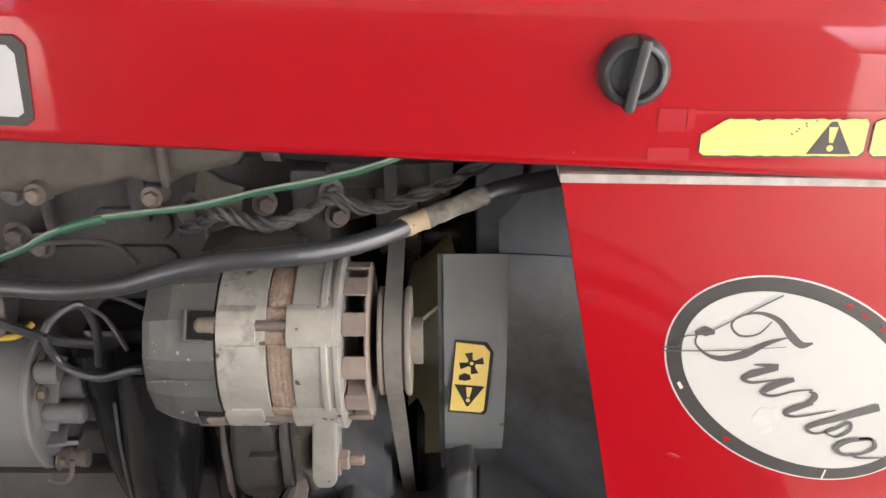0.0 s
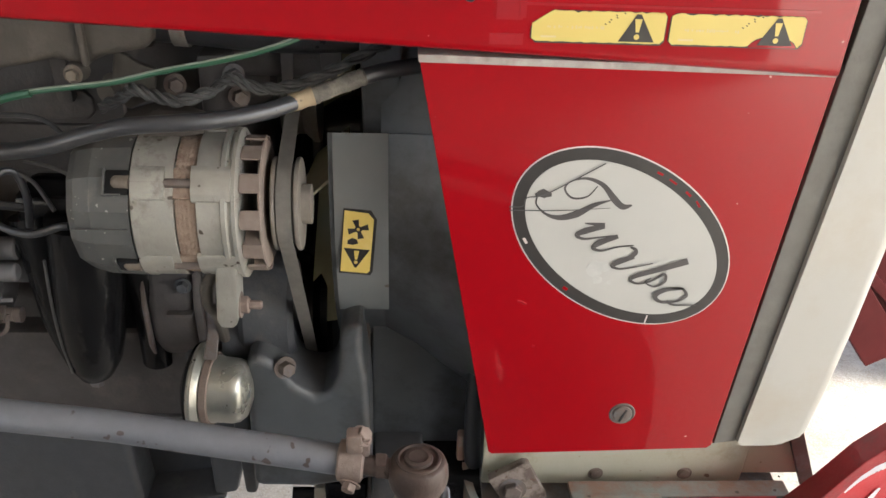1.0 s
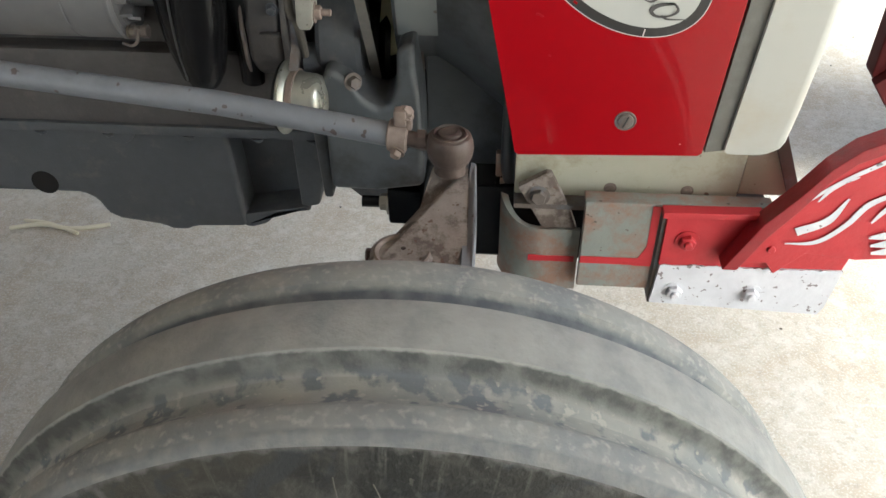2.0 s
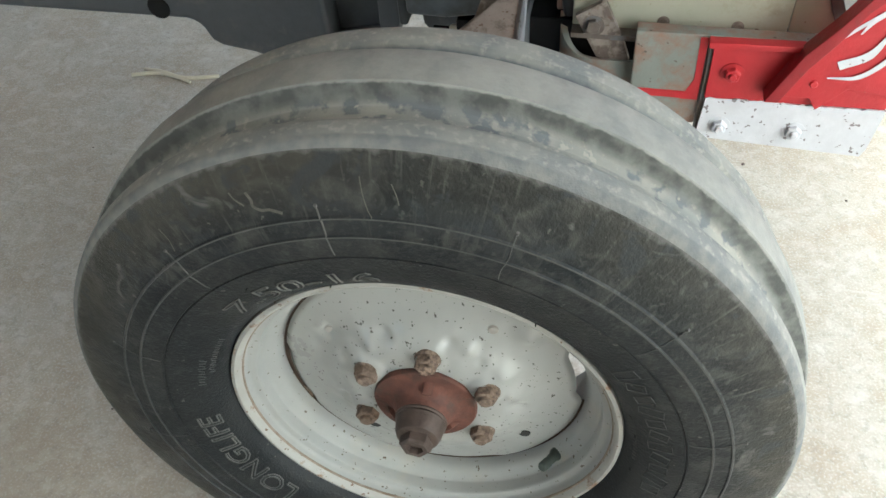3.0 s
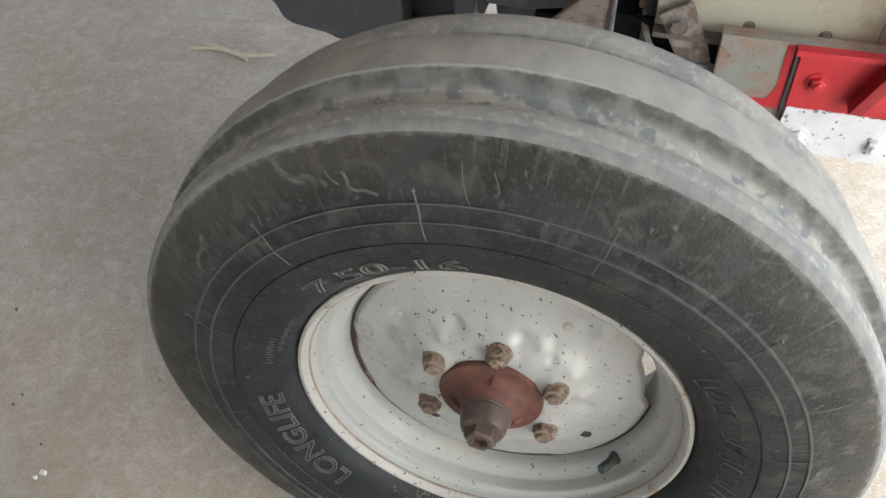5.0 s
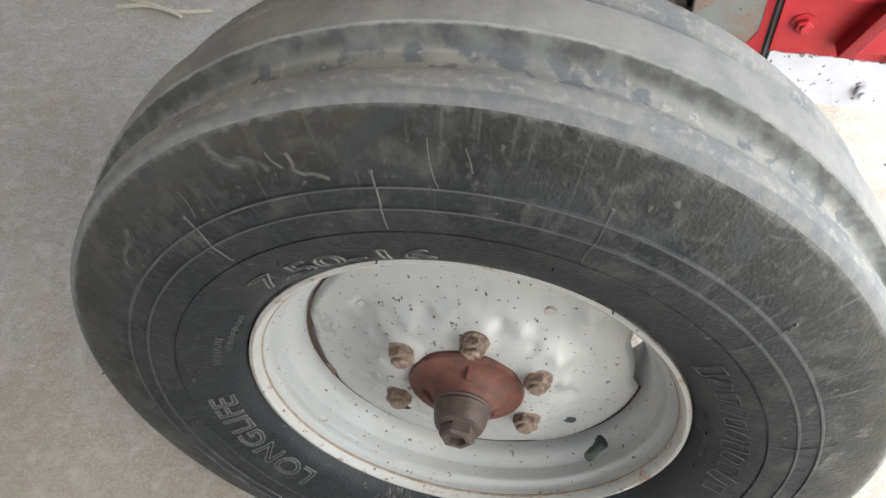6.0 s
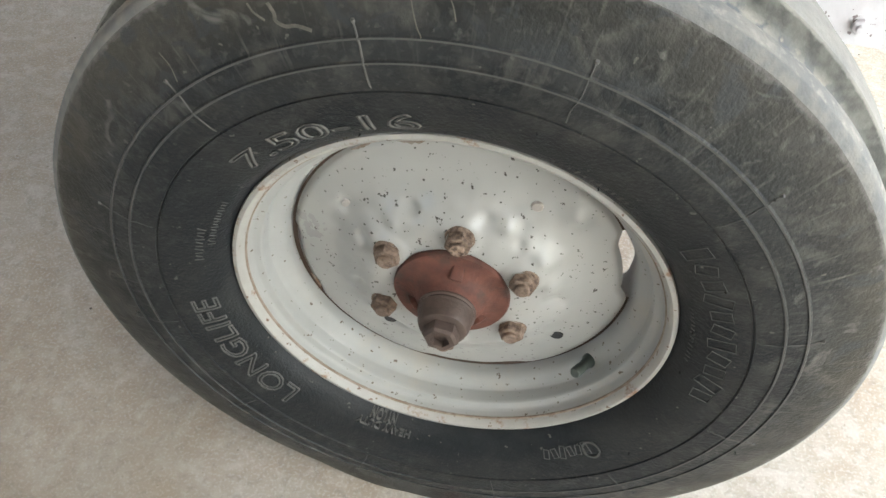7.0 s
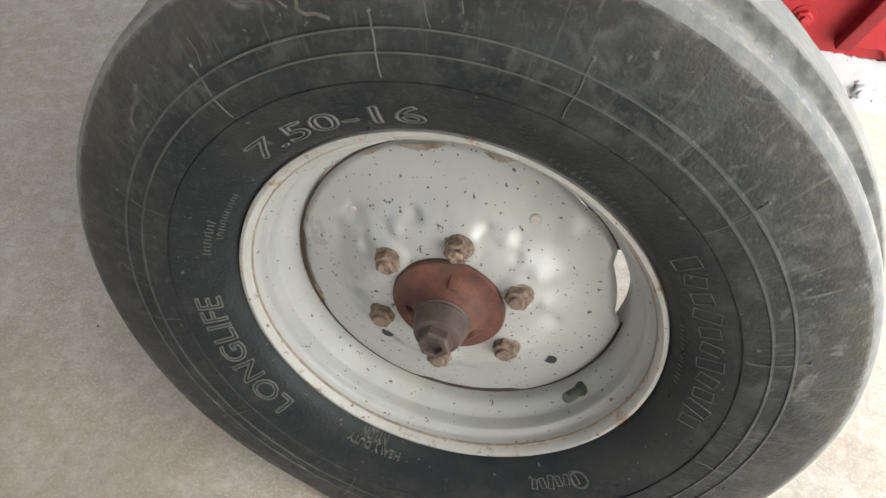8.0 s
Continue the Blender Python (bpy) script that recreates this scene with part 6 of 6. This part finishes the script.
def build_steering():
    rod = part("drag_link", tube([(-1.10, 0.500, 0.815), (-0.526, 0.470, 0.768), (-0.272, 0.452, 0.7490), (-0.075, 0.430, 0.7290)], lambda t: 0.0152 - 0.0012 * t, 24, 1, None, False), ROD, tractor, "grey painted steering drag link")
    way = Vector((0.455, -0.032, -0.038)).normalized()
    at = Vector((-0.068, 0.430, 0.7280))
    bm = spin([(0.0140, -0.012), (0.0185, -0.010), (0.0195, 0.0), (0.0185, 0.010), (0.0140, 0.012)], toward(at, way), 28)
    part("rod_clamp", bm, CLAMP, rod, "rusty rod clamp")
    part("clamp_ear", block(at.x + 0.004, at.y - 0.004, at.z + 0.027, 0.014, 0.016, 0.020, 0.003), CLAMP, rod)
    part("clamp_ear", block(at.x + 0.012, at.y - 0.002, at.z + 0.020, 0.010, 0.014, 0.018, 0.003), CLAMP, rod)
    part("clamp_bolt", hex_bolt((at.x + 0.010, at.y - 0.002, at.z + 0.030), (0.6, -0.3, 0.8), 0.0070, 0.008), CLAMP, rod)
    part("clamp_bolt", hex_bolt((at.x, at.y - 0.018, at.z - 0.010), (-0.3, -0.8, -0.4), 0.0065, 0.008), CLAMP, rod)
    part("rod_end", tube([(-0.068, 0.4295, 0.7275), (-0.048, 0.426, 0.7255), (-0.030, 0.423, 0.7240)], 0.0095, 18, 3), SPINDLE, rod)
    part("rod_nut", hex_bolt((-0.046, 0.426, 0.7255), (1, 0, 0), 0.0125, 0.010, False), SPINDLE, rod)
    # ball joint
    m = Matrix.Translation((-0.009, 0.421, 0.719))
    ball = [(0, -0.030), (0.0185, -0.030), (0.0180, -0.020), (0.0190, -0.0165), (0.0225, -0.0145), (0.0255, -0.008), (0.0268, 0.001), (0.0262, 0.010), (0.0240, 0.0165), (0.0225, 0.0180), (0.0200, 0.0188), (0.0195, 0.0205), (0.0175, 0.0210), (0.0165, 0.0190), (0.0130, 0.0190), (0.0120, 0.0215), (0.0085, 0.0225), (0.0060, 0.0215), (0, 0.0220)]
    part("ball_joint", spin(ball, m, 40), SPINDLE, rod, "brown greasy ball joint")
    # arm from the ball joint out to the king pin
    arm = bmesh.new()
    top = [(-0.030, 0.432, 0.690), (0.014, 0.432, 0.688), (0.019, 0.380, 0.650), (0.019, 0.300, 0.645), (-0.030, 0.284, 0.645), (-0.094, 0.286, 0.641), (-0.094, 0.330, 0.642), (-0.074, 0.344, 0.643), (-0.044, 0.400, 0.650)]
    a = [arm.verts.new(p) for p in top]
    b = [arm.verts.new((x, y + 0.004, z - (0.020 if y > 0.37 else 0.030))) for x, y, z in top]
    arm.faces.new(a)
    arm.faces.new(b)
    for k in range(len(top)):
        arm.faces.new((a[k], a[(k + 1) % len(top)], b[(k + 1) % len(top)], b[k]))
    bmesh.ops.recalc_face_normals(arm, faces=arm.faces)
    bmesh.ops.bevel(arm, geom=list(arm.edges), offset=0.004, segments=2, affect="EDGES", profile=0.5)
    steer = part("steering_arm", arm, ARM_RUST, tractor, "rusty brown forged steering arm")
    web = bmesh.new()
    top = [(0.0130, 0.437, 0.6925), (0.0205, 0.437, 0.6900), (0.0235, 0.378, 0.6560), (0.0235, 0.290, 0.6490), (0.0080, 0.290, 0.6490), (0.0080, 0.378, 0.6560)]
    a = [web.verts.new(p) for p in top]
    b = [web.verts.new((x, y, z - 0.034)) for x, y, z in top]
    web.faces.new(a)
    web.faces.new(b)
    for k in range(len(top)):
        web.faces.new((a[k], a[(k + 1) % len(top)], b[(k + 1) % len(top)], b[k]))
    bmesh.ops.recalc_face_normals(web, faces=web.faces)
    bmesh.ops.bevel(web, geom=list(web.edges), offset=0.002, segments=2, affect="EDGES", profile=0.5)
    part("arm_web", web, ROD, steer, "blue-grey painted web of the arm")
    m = Matrix.Translation((-0.056, 0.316, 0.6425))
    part("pin_boss", spin([(0, 0.0), (0.036, 0.0), (0.035, 0.005), (0.031, 0.0065), (0.0285, 0.0045), (0.026, 0.0035), (0, 0.0045)], m, 40), ARM_RUST, steer, "round king-pin cap")
    part("cap_ring", spin([(0.0262, 0.0038), (0.0280, 0.0064), (0.0300, 0.0074), (0.0318, 0.0064), (0.0330, 0.0038)], m, 40), CLAMP, steer, "pale worn ring on the cap")
    part("grease_nipple", spin([(0, 0), (0.004, 0), (0.003, 0.006), (0, 0.007)], Matrix.Translation((-0.055, 0.320, 0.645)), 12), SPINDLE, steer)
    part("pinch_lug", block(-0.085, 0.296, 0.618, 0.040, 0.030, 0.036, 0.006), RUSTY, steer)
    part("pinch_bolt", spin([(0, 0), (0.017, 0), (0.017, 0.006), (0.014, 0.008), (0.014, 0.030), (0, 0.030)], toward((-0.085, 0.288, 0.612), (-1, 0, -0.05)), 20), RUSTY, steer)
    part("side_bolt", hex_bolt((-0.086, 0.322, 0.636), (-1, -0.2, 0.2), 0.008, 0.012), SPINDLE, steer)
    bm = block(0.000, 0.278, 0.622, 0.046, 0.030, 0.056, 0.004)
    part("stop_lug", bm, RUSTY, steer)
    part("stop_slot", block(0.002, 0.2625, 0.622, 0.012, 0.004, 0.044, 0.001), DARK, steer)
    # king pin, stub axle and the axle beam
    part("king_pin", spin([(0, 0.30), (0.034, 0.30), (0.036, 0.33), (0.036, 0.60), (0.030, 0.625), (0, 0.625)], Matrix.Translation((-0.045, 0.315, 0)), 32), RUSTY, steer)
    part("stub_axle", spin([(0, 0.02), (0.026, 0.02), (0.034, 0.10), (0.045, 0.20), (0.050, 0.255), (0, 0.26)], BODY.inverted() @ AXLE, 32), RUSTY, steer, "rusty stub axle")
    part("axle_beam", block(-0.026, 0.60, 0.510, 0.060, 0.56, 0.080, 0.008), CAST, tractor, "grey front axle beam")


build_steering()


def build_front_frame():
    # pale rail with bolts under the panel
    rail = part("side_rail", prism([(0.070, 0.655), (0.070, 0.536), (0.368, 0.532), (0.376, 0.540), (0.379, 0.655)], 0.6000, 0.6060, "y", 0.002), RAIL, tractor, "dirty cream steel side rail")
    for x in (0.2025, 0.3078):
        part("rail_bolt", spin([(0.0090, 0.0), (0.0080, 0.0012), (0.0068, 0.0004), (0.0060, 0.003), (0, 0.0035)], toward((x, 0.600, 0.5510), (0, -1, 0)), 24), CLAMP, rail, "rusty countersunk bolt")
    part("rail_foot", prism([(0.070, 0.528), (0.420, 0.528), (0.420, 0.536), (0.070, 0.536)], 0.575, 0.800, "y", 0.001), RUSTY, rail)
    part("front_gusset", prism([(0.379, 0.545), (0.455, 0.545), (0.415, 0.625), (0.379, 0.655)], 0.606, 0.640, "y", 0.002), RAIL, rail)
    part("front_strut", prism([(0.400, 0.655), (0.418, 0.655), (0.470, 0.530), (0.452, 0.530)], 0.598, 0.606, "y", 0.001), RUSTY, rail)
    # bent strap bracket
    bm = bmesh.new()
    path = []
    for k in range(15):
        a = radians(180 + 100 * k / 14)
        path.append((0.118 + 0.072 * math.cos(a) * 0.95, 0.630 + 0.062 * math.sin(a)))
    path += [(0.135, 0.5690), (0.165, 0.5690)]
    rows = []
    for i, (x, y) in enumerate(path):
        px, py = path[max(i - 1, 0)]
        nx, ny = path[min(i + 1, len(path) - 1)]
        d = Vector((nx - px, ny - py)).normalized()
        side = Vector((-d.y, d.x)) * 0.010
        ztop = 0.497 + 0.045 * max(0.0, 1 - i / 9) ** 1.6
        rows.append([bm.verts.new((x, y, ztop)), bm.verts.new((x + side.x, y + side.y, ztop - 0.002)), bm.verts.new((x + side.x, y + side.y, 0.386)), bm.verts.new((x, y, 0.386))])
    for a, b in zip(rows, rows[1:]):
        for k in range(4):
            bm.faces.new((a[k], a[(k + 1) % 4], b[(k + 1) % 4], b[k]))
    bm.faces.new(rows[0])
    bm.faces.new(rows[-1])
    strap = part("bent_bracket", bm, GREENISH, tractor, "worn grey-green bent steel bracket with a red line")
    part("red_line", block(0.127, 0.5686, 0.444, 0.066, 0.0012, 0.010), RED_DULL, strap)
    part("bracket_tongue", prism([(0.0745, 0.563), (0.112, 0.588), (0.119, 0.587), (0.150, 0.523), (0.160, 0.495), (0.158, 0.489), (0.112, 0.493)], 0.576, 0.588, "y", 0.002), ARM_RUST, strap, "rusty clamping tongue")
    part("tongue_bolt", hex_bolt((0.103, 0.576, 0.5500), (0, -1, 0.1), 0.0110, 0.010, True), RUSTY, strap)
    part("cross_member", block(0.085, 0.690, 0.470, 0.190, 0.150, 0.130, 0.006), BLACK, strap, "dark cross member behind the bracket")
    # box plate and the red and white plates in front
    plate = part("box_plate", block(0.216, 0.552, 0.487, 0.102, 0.010, 0.152, 0.003), GREENISH, tractor, "worn grey-green plate with a red stripe")
    part("plate_top", block(0.290, 0.564, 0.559, 0.250, 0.026, 0.006, 0.002), GREENISH, plate)
    part("red_stripe", block(0.216, 0.5466, 0.462, 0.100, 0.0010, 0.012), RED_DULL, plate)
    part("red_edge", prism([(0.255, 0.560), (0.266, 0.560), (0.266, 0.455), (0.240, 0.455), (0.256, 0.490)], 0.5460, 0.5468, "y"), RED_DULL, plate)
    guard = part("front_guard", prism([(0.274, 0.551), (0.420, 0.553), (0.445, 0.545), (0.530, 0.500), (0.524, 0.470), (0.274, 0.466)], 0.536, 0.548, "y", 0.002), RED_DULL, tractor, "brush-painted red guard plate with white pattern")
    part("guard_back", block(0.272, 0.556, 0.470, 0.006, 0.030, 0.160, 0.001), RUSTY, guard)
    part("guard_lip", prism([(0.266, 0.553), (0.396, 0.556), (0.396, 0.566), (0.266, 0.563)], 0.528, 0.548, "y", 0.002), RED_DULL, guard)
    rng = random.Random(5)
    ragged = [(0.271, 0.396), (0.512, 0.386), (0.518, 0.400)] + [(0.526 - 0.0052 * k, 0.4685 + rng.uniform(-0.0016, 0.0016)) for k in range(49)]
    part("white_plate", prism(ragged, 0.5345, 0.5475, "y", 0.0), SPLASH, guard, "white painted plate with splashes")
    for x, z, c in ((0.306, 0.512, RED_DULL), (0.416, 0.512, RED_DULL), (0.303, 0.420, SPLASH), (0.410, 0.421, SPLASH)):
        part("guard_bolt", hex_bolt((x, 0.5355, z), (0, -1, 0), 0.0115, 0.010, True, 0.003), c, guard)
    # curved arm that rises to the front
    low = [(0.355, 0.487), (0.392, 0.562), (0.424, 0.606), (0.452, 0.650), (0.480, 0.679), (0.520, 0.700), (0.600, 0.770), (0.680, 0.860), (0.760, 0.980), (0.800, 0.980), (0.760, 0.760), (0.700, 0.620), (0.640, 0.520), (0.585, 0.505), (0.531, 0.499), (0.463, 0.507), (0.428, 0.468), (0.415, 0.487)]
    part("guard_arm", prism(low, 0.524, 0.536, "y", 0.002), RED_DULL, guard, "red guard arm with painted white strokes")
    part("arm_flange", prism([(0.352, 0.487), (0.390, 0.566), (0.424, 0.611), (0.452, 0.655), (0.480, 0.684), (0.520, 0.705), (0.600, 0.775), (0.600, 0.755), (0.520, 0.686), (0.480, 0.664), (0.455, 0.635), (0.430, 0.590), (0.400, 0.545), (0.372, 0.487)], 0.505, 0.537, "y", 0.002), RED_SHADED, guard)

    coat = [0]

    def flat(p):
        return Vector((0.5 + p.x, 0.5230 - 0.0004 * coat[0], 0.6 + p.y))

    for pts, w in (([(-0.085, -0.035), (-0.055, -0.002), (-0.020, 0.030), (0.015, 0.055), (0.060, 0.090), (0.110, 0.140)], [0.002, 0.005, 0.006, 0.007, 0.007, 0.004]),
                   ([(-0.045, -0.005), (-0.030, 0.020), (-0.005, 0.035)], [0.002, 0.008, 0.002]),
                   ([(-0.060, -0.055), (-0.025, -0.035), (-0.008, 0.002)], [0.014, 0.012, 0.003]),
                   ([(-0.070, -0.075), (-0.030, -0.070), (0.000, -0.040), (0.020, -0.005), (0.060, 0.020)], [0.002, 0.007, 0.008, 0.009, 0.005]),
                   ([(0.030, -0.035), (0.045, -0.010), (0.075, 0.005)], [0.003, 0.009, 0.004])):
        bm = bmesh.new()
        coat[0] += 1
        stroke(pts, w, flat, bm)
        part("white_stroke", bm, SPLASH, guard, "white painted stroke", flat=True)
    for x, z in ((0.052, -0.055), (0.058, -0.068), (0.075, -0.045), (0.062, -0.080)):
        bm = bmesh.new()
        coat[0] += 1
        stroke([(x - 0.018, z - 0.004), (x, z), (x + 0.020, z + 0.006)], [0.004, 0.012, 0.006], flat, bm)
        part("white_stroke", bm, SPLASH, guard, flat=True)


build_front_frame()


def build_wiring():
    hose = part("heater_hose", tube([(-0.70, 0.60, 0.955), (-0.55, 0.575, 0.955), (-0.42, 0.56, 0.962), (-0.362, 0.55, 0.964), (-0.311, 0.531, 0.978), (-0.276, 0.524, 0.991), (-0.243, 0.522, 1.000), (-0.205, 0.524, 1.003), (-0.167, 0.538, 1.002), (-0.135, 0.556, 1.003), (-0.103, 0.58, 1.007), (-0.064, 0.59, 1.02), (-0.034, 0.60, 1.026), (0.03, 0.615, 1.033)], 0.0071, 18), RUBBER, tractor, "black rubber hose with peeling tape")
    part("tape_wrap", tube([(-0.117, 0.572, 1.0045), (-0.110, 0.576, 1.0056), (-0.103, 0.580, 1.007), (-0.099, 0.5812, 1.0080)], lambda t: 0.0076 + 0.0003 * math.sin(9 * t), 18), TAN, hose, "peeling tan tape")
    part("tape_rest", tube([(-0.099, 0.5812, 1.0080), (-0.090, 0.584, 1.0112), (-0.064, 0.590, 1.020), (-0.056, 0.5925, 1.0222)], lambda t: 0.0074 + 0.0003 * math.sin(23 * t), 18), TAPE, hose, "dirty remains of tape")
    green = [(-0.588, 0.60, 0.91), (-0.426, 0.60, 0.965), (-0.387, 0.60, 0.984), (-0.350, 0.60, 0.997), (-0.310, 0.598, 1.004), (-0.267, 0.592, 1.012), (-0.221, 0.59, 1.024), (-0.178, 0.59, 1.033), (-0.140, 0.59, 1.043), (-0.108, 0.60, 1.053), (-0.078, 0.61, 1.07)]
    wire = part("green_wire", tube(green, 0.0026, 10), GREEN, tractor, "green wire with a pale highlight painted along its top")
    # pale tube on the upper side paints the wire's highlight
    part("wire_highlight", tube([(x, y - 0.0008, z + 0.0016) for x, y, z in green], 0.0014, 8), WIRE_HIGHLIGHT, wire)
    part("wire_splice", tube([(-0.373, 0.599, 0.9895), (-0.358, 0.599, 0.9945), (-0.340, 0.599, 0.9985)], 0.0036, 10), GREEN, tractor, "taped splice in the green wire")
    loom = [(-0.292, 0.625, 0.977), (-0.268, 0.610, 0.992), (-0.254, 0.600, 1.003), (-0.237, 0.600, 0.998), (-0.216, 0.600, 0.994), (-0.190, 0.610, 1.000), (-0.172, 0.610, 1.012), (-0.152, 0.620, 1.000), (-0.125, 0.630, 0.999), (-0.089, 0.640, 1.010), (-0.052, 0.650, 1.027), (-0.01, 0.66, 1.045)]
    loom_part = part("wire_loom", tube(loom, 0.0030, 8), WIRE, tractor, "twisted dark wire loom")
    for s in range(3):
        line = smooth_line(loom, 7)
        bm = bmesh.new()
        tube([p + 0.0042 * Vector((0, math.cos(0.55 * i + 2.1 * s), math.sin(0.55 * i + 2.1 * s))) for i, p in enumerate(line)], 0.0021, 6, 2, bm)
        part("loom_strand", bm, WIRE, loom_part)
    part("grey_wire", tube([(-0.44, 0.64, 0.955), (-0.425, 0.63, 0.960), (-0.406, 0.63, 0.964), (-0.369, 0.63, 0.966), (-0.347, 0.63, 0.962), (-0.325, 0.61, 0.957)], 0.0024, 8), GREY_WIRE, tractor, "thin grey wire")
    part("cable_loop", tube([(-0.318, 0.56, 0.890), (-0.327, 0.56, 0.889), (-0.358, 0.57, 0.876), (-0.388, 0.58, 0.881), (-0.397, 0.58, 0.908), (-0.387, 0.59, 0.922), (-0.372, 0.60, 0.924), (-0.365, 0.60, 0.901), (-0.369, 0.60, 0.868)], 0.0036, 10), RUBBER, tractor, "loop of black cable")
    part("thin_wire", tube([(-0.378, 0.60, 0.927), (-0.358, 0.60, 0.916), (-0.345, 0.59, 0.905), (-0.335, 0.58, 0.895)], 0.0020, 8), GREY_WIRE, tractor, "thin grey wire")
    part("thin_wire", tube([(-0.360, 0.60, 0.935), (-0.34, 0.60, 0.930), (-0.320, 0.59, 0.927)], 0.0018, 8), GREY_WIRE, tractor, "thin grey wire")
    part("yellow_wire", tube([(-0.52, 0.63, 0.892), (-0.464, 0.62, 0.884), (-0.452, 0.62, 0.882), (-0.438, 0.62, 0.885), (-0.43, 0.63, 0.89)], 0.0028, 8), YELLOW_WIRE, tractor, "yellow wire")
    part("brown_wire", tube([(-0.46, 0.62, 0.885), (-0.448, 0.615, 0.893), (-0.447, 0.62, 0.915), (-0.455, 0.63, 0.925)], 0.0035, 8), RUSTY, tractor, "brown wire")
    part("black_cable", tube([(-0.46, 0.615, 0.905), (-0.43, 0.605, 0.899), (-0.40, 0.60, 0.892), (-0.37, 0.605, 0.885)], 0.0042, 8), RUBBER, tractor, "short black cable")


build_wiring()

# ---- things round the tractor ----
PLACE[0] = Matrix.Identity(4)


def build_trailer():
    t = thing("farm_trailer", (1.5, 1.5, 0), "dark red steel farm implement with a blue cover", "trailer")
    part("side_sheet", prism([(0.853, 0.548), (0.853, 0.298), (1.008, 0.097), (2.2, 0.097), (2.2, 0.548)], 1.350, 1.400, "y", 0.006), RED_DARK, t)
    part("side_rib", prism([(0.872, 0.372), (1.25, 0.030), (1.285, 0.060), (0.872, 0.395)], 1.330, 1.352, "y", 0.004), RED_DARK, t)
    part("lower_rail", prism([(0.853, 0.290), (1.000, 0.097), (1.075, 0.145), (0.915, 0.345)], 1.325, 1.352, "y", 0.003), RED_DARK, t)
    part("top_rail", tube([(0.845, 1.36, 0.556), (0.93, 1.35, 0.546), (1.4, 1.35, 0.54), (2.2, 1.35, 0.54)], 0.016, 14), RED_DULL, t)
    part("blue_cover", block(1.56, 1.50, 0.590, 1.36, 0.26, 0.045, 0.015), BLUE, t)
    part("foot", block(1.6, 1.38, 0.05, 0.10, 0.08, 0.10, 0.005), RED_DARK, t)
    part("foot", block(2.1, 1.38, 0.05, 0.10, 0.08, 0.10, 0.005), RED_DARK, t)
    return t


build_trailer()


def ground_bits():
    bm = bmesh.new()
    tube([(-1.00, 1.11, 0.004), (-0.93, 1.125, 0.006), (-0.86, 1.115, 0.004), (-0.78, 1.135, 0.003)], 0.005, 6, 4, bm)
    tube([(-0.98, 1.14, 0.003), (-0.92, 1.13, 0.006), (-0.84, 1.10, 0.004)], 0.004, 6, 4, bm)
    tagged(new("straw", finish(bm, "straw", STRAW)), "dry straw stalks lying on the concrete", "straw")
    bm = bmesh.new()
    block(-0.680, -0.004, 0.004, 0.010, 0.007, 0.008, 0.002, bm)
    block(-0.688, -0.014, 0.003, 0.006, 0.005, 0.005, 0.001, bm)
    tagged(new("paint_flake", finish(bm, "paint_flake", CRUMB)), "white paint flake lying on the concrete", "debris")
    tagged(new("red_chip", finish(block(0.010, 0.000, 0.004, 0.022, 0.010, 0.008, 0.002), "red_chip", RED_DULL)), "small red painted chip lying beside the tyre", "debris")
    rng = random.Random(11)
    bm = bmesh.new()
    for k in range(90):
        x, y = rng.uniform(-1.6, 1.6), rng.uniform(-0.4, 2.2)
        s = rng.uniform(0.0015, 0.0045)
        m = Matrix.Translation((x, y, s * 0.4)) @ Matrix.Rotation(rng.uniform(0, 6.28), 4, "Z") @ Matrix.Diagonal((s, s * rng.uniform(0.5, 1), s * 0.7, 1))
        bmesh.ops.create_icosphere(bm, subdivisions=1, radius=1, matrix=m)
    tagged(new("floor_grit", finish(bm, "floor_grit", RUSTY)), "scattered dark grit on the concrete floor", "grit", kind="stuff")


ground_bits()
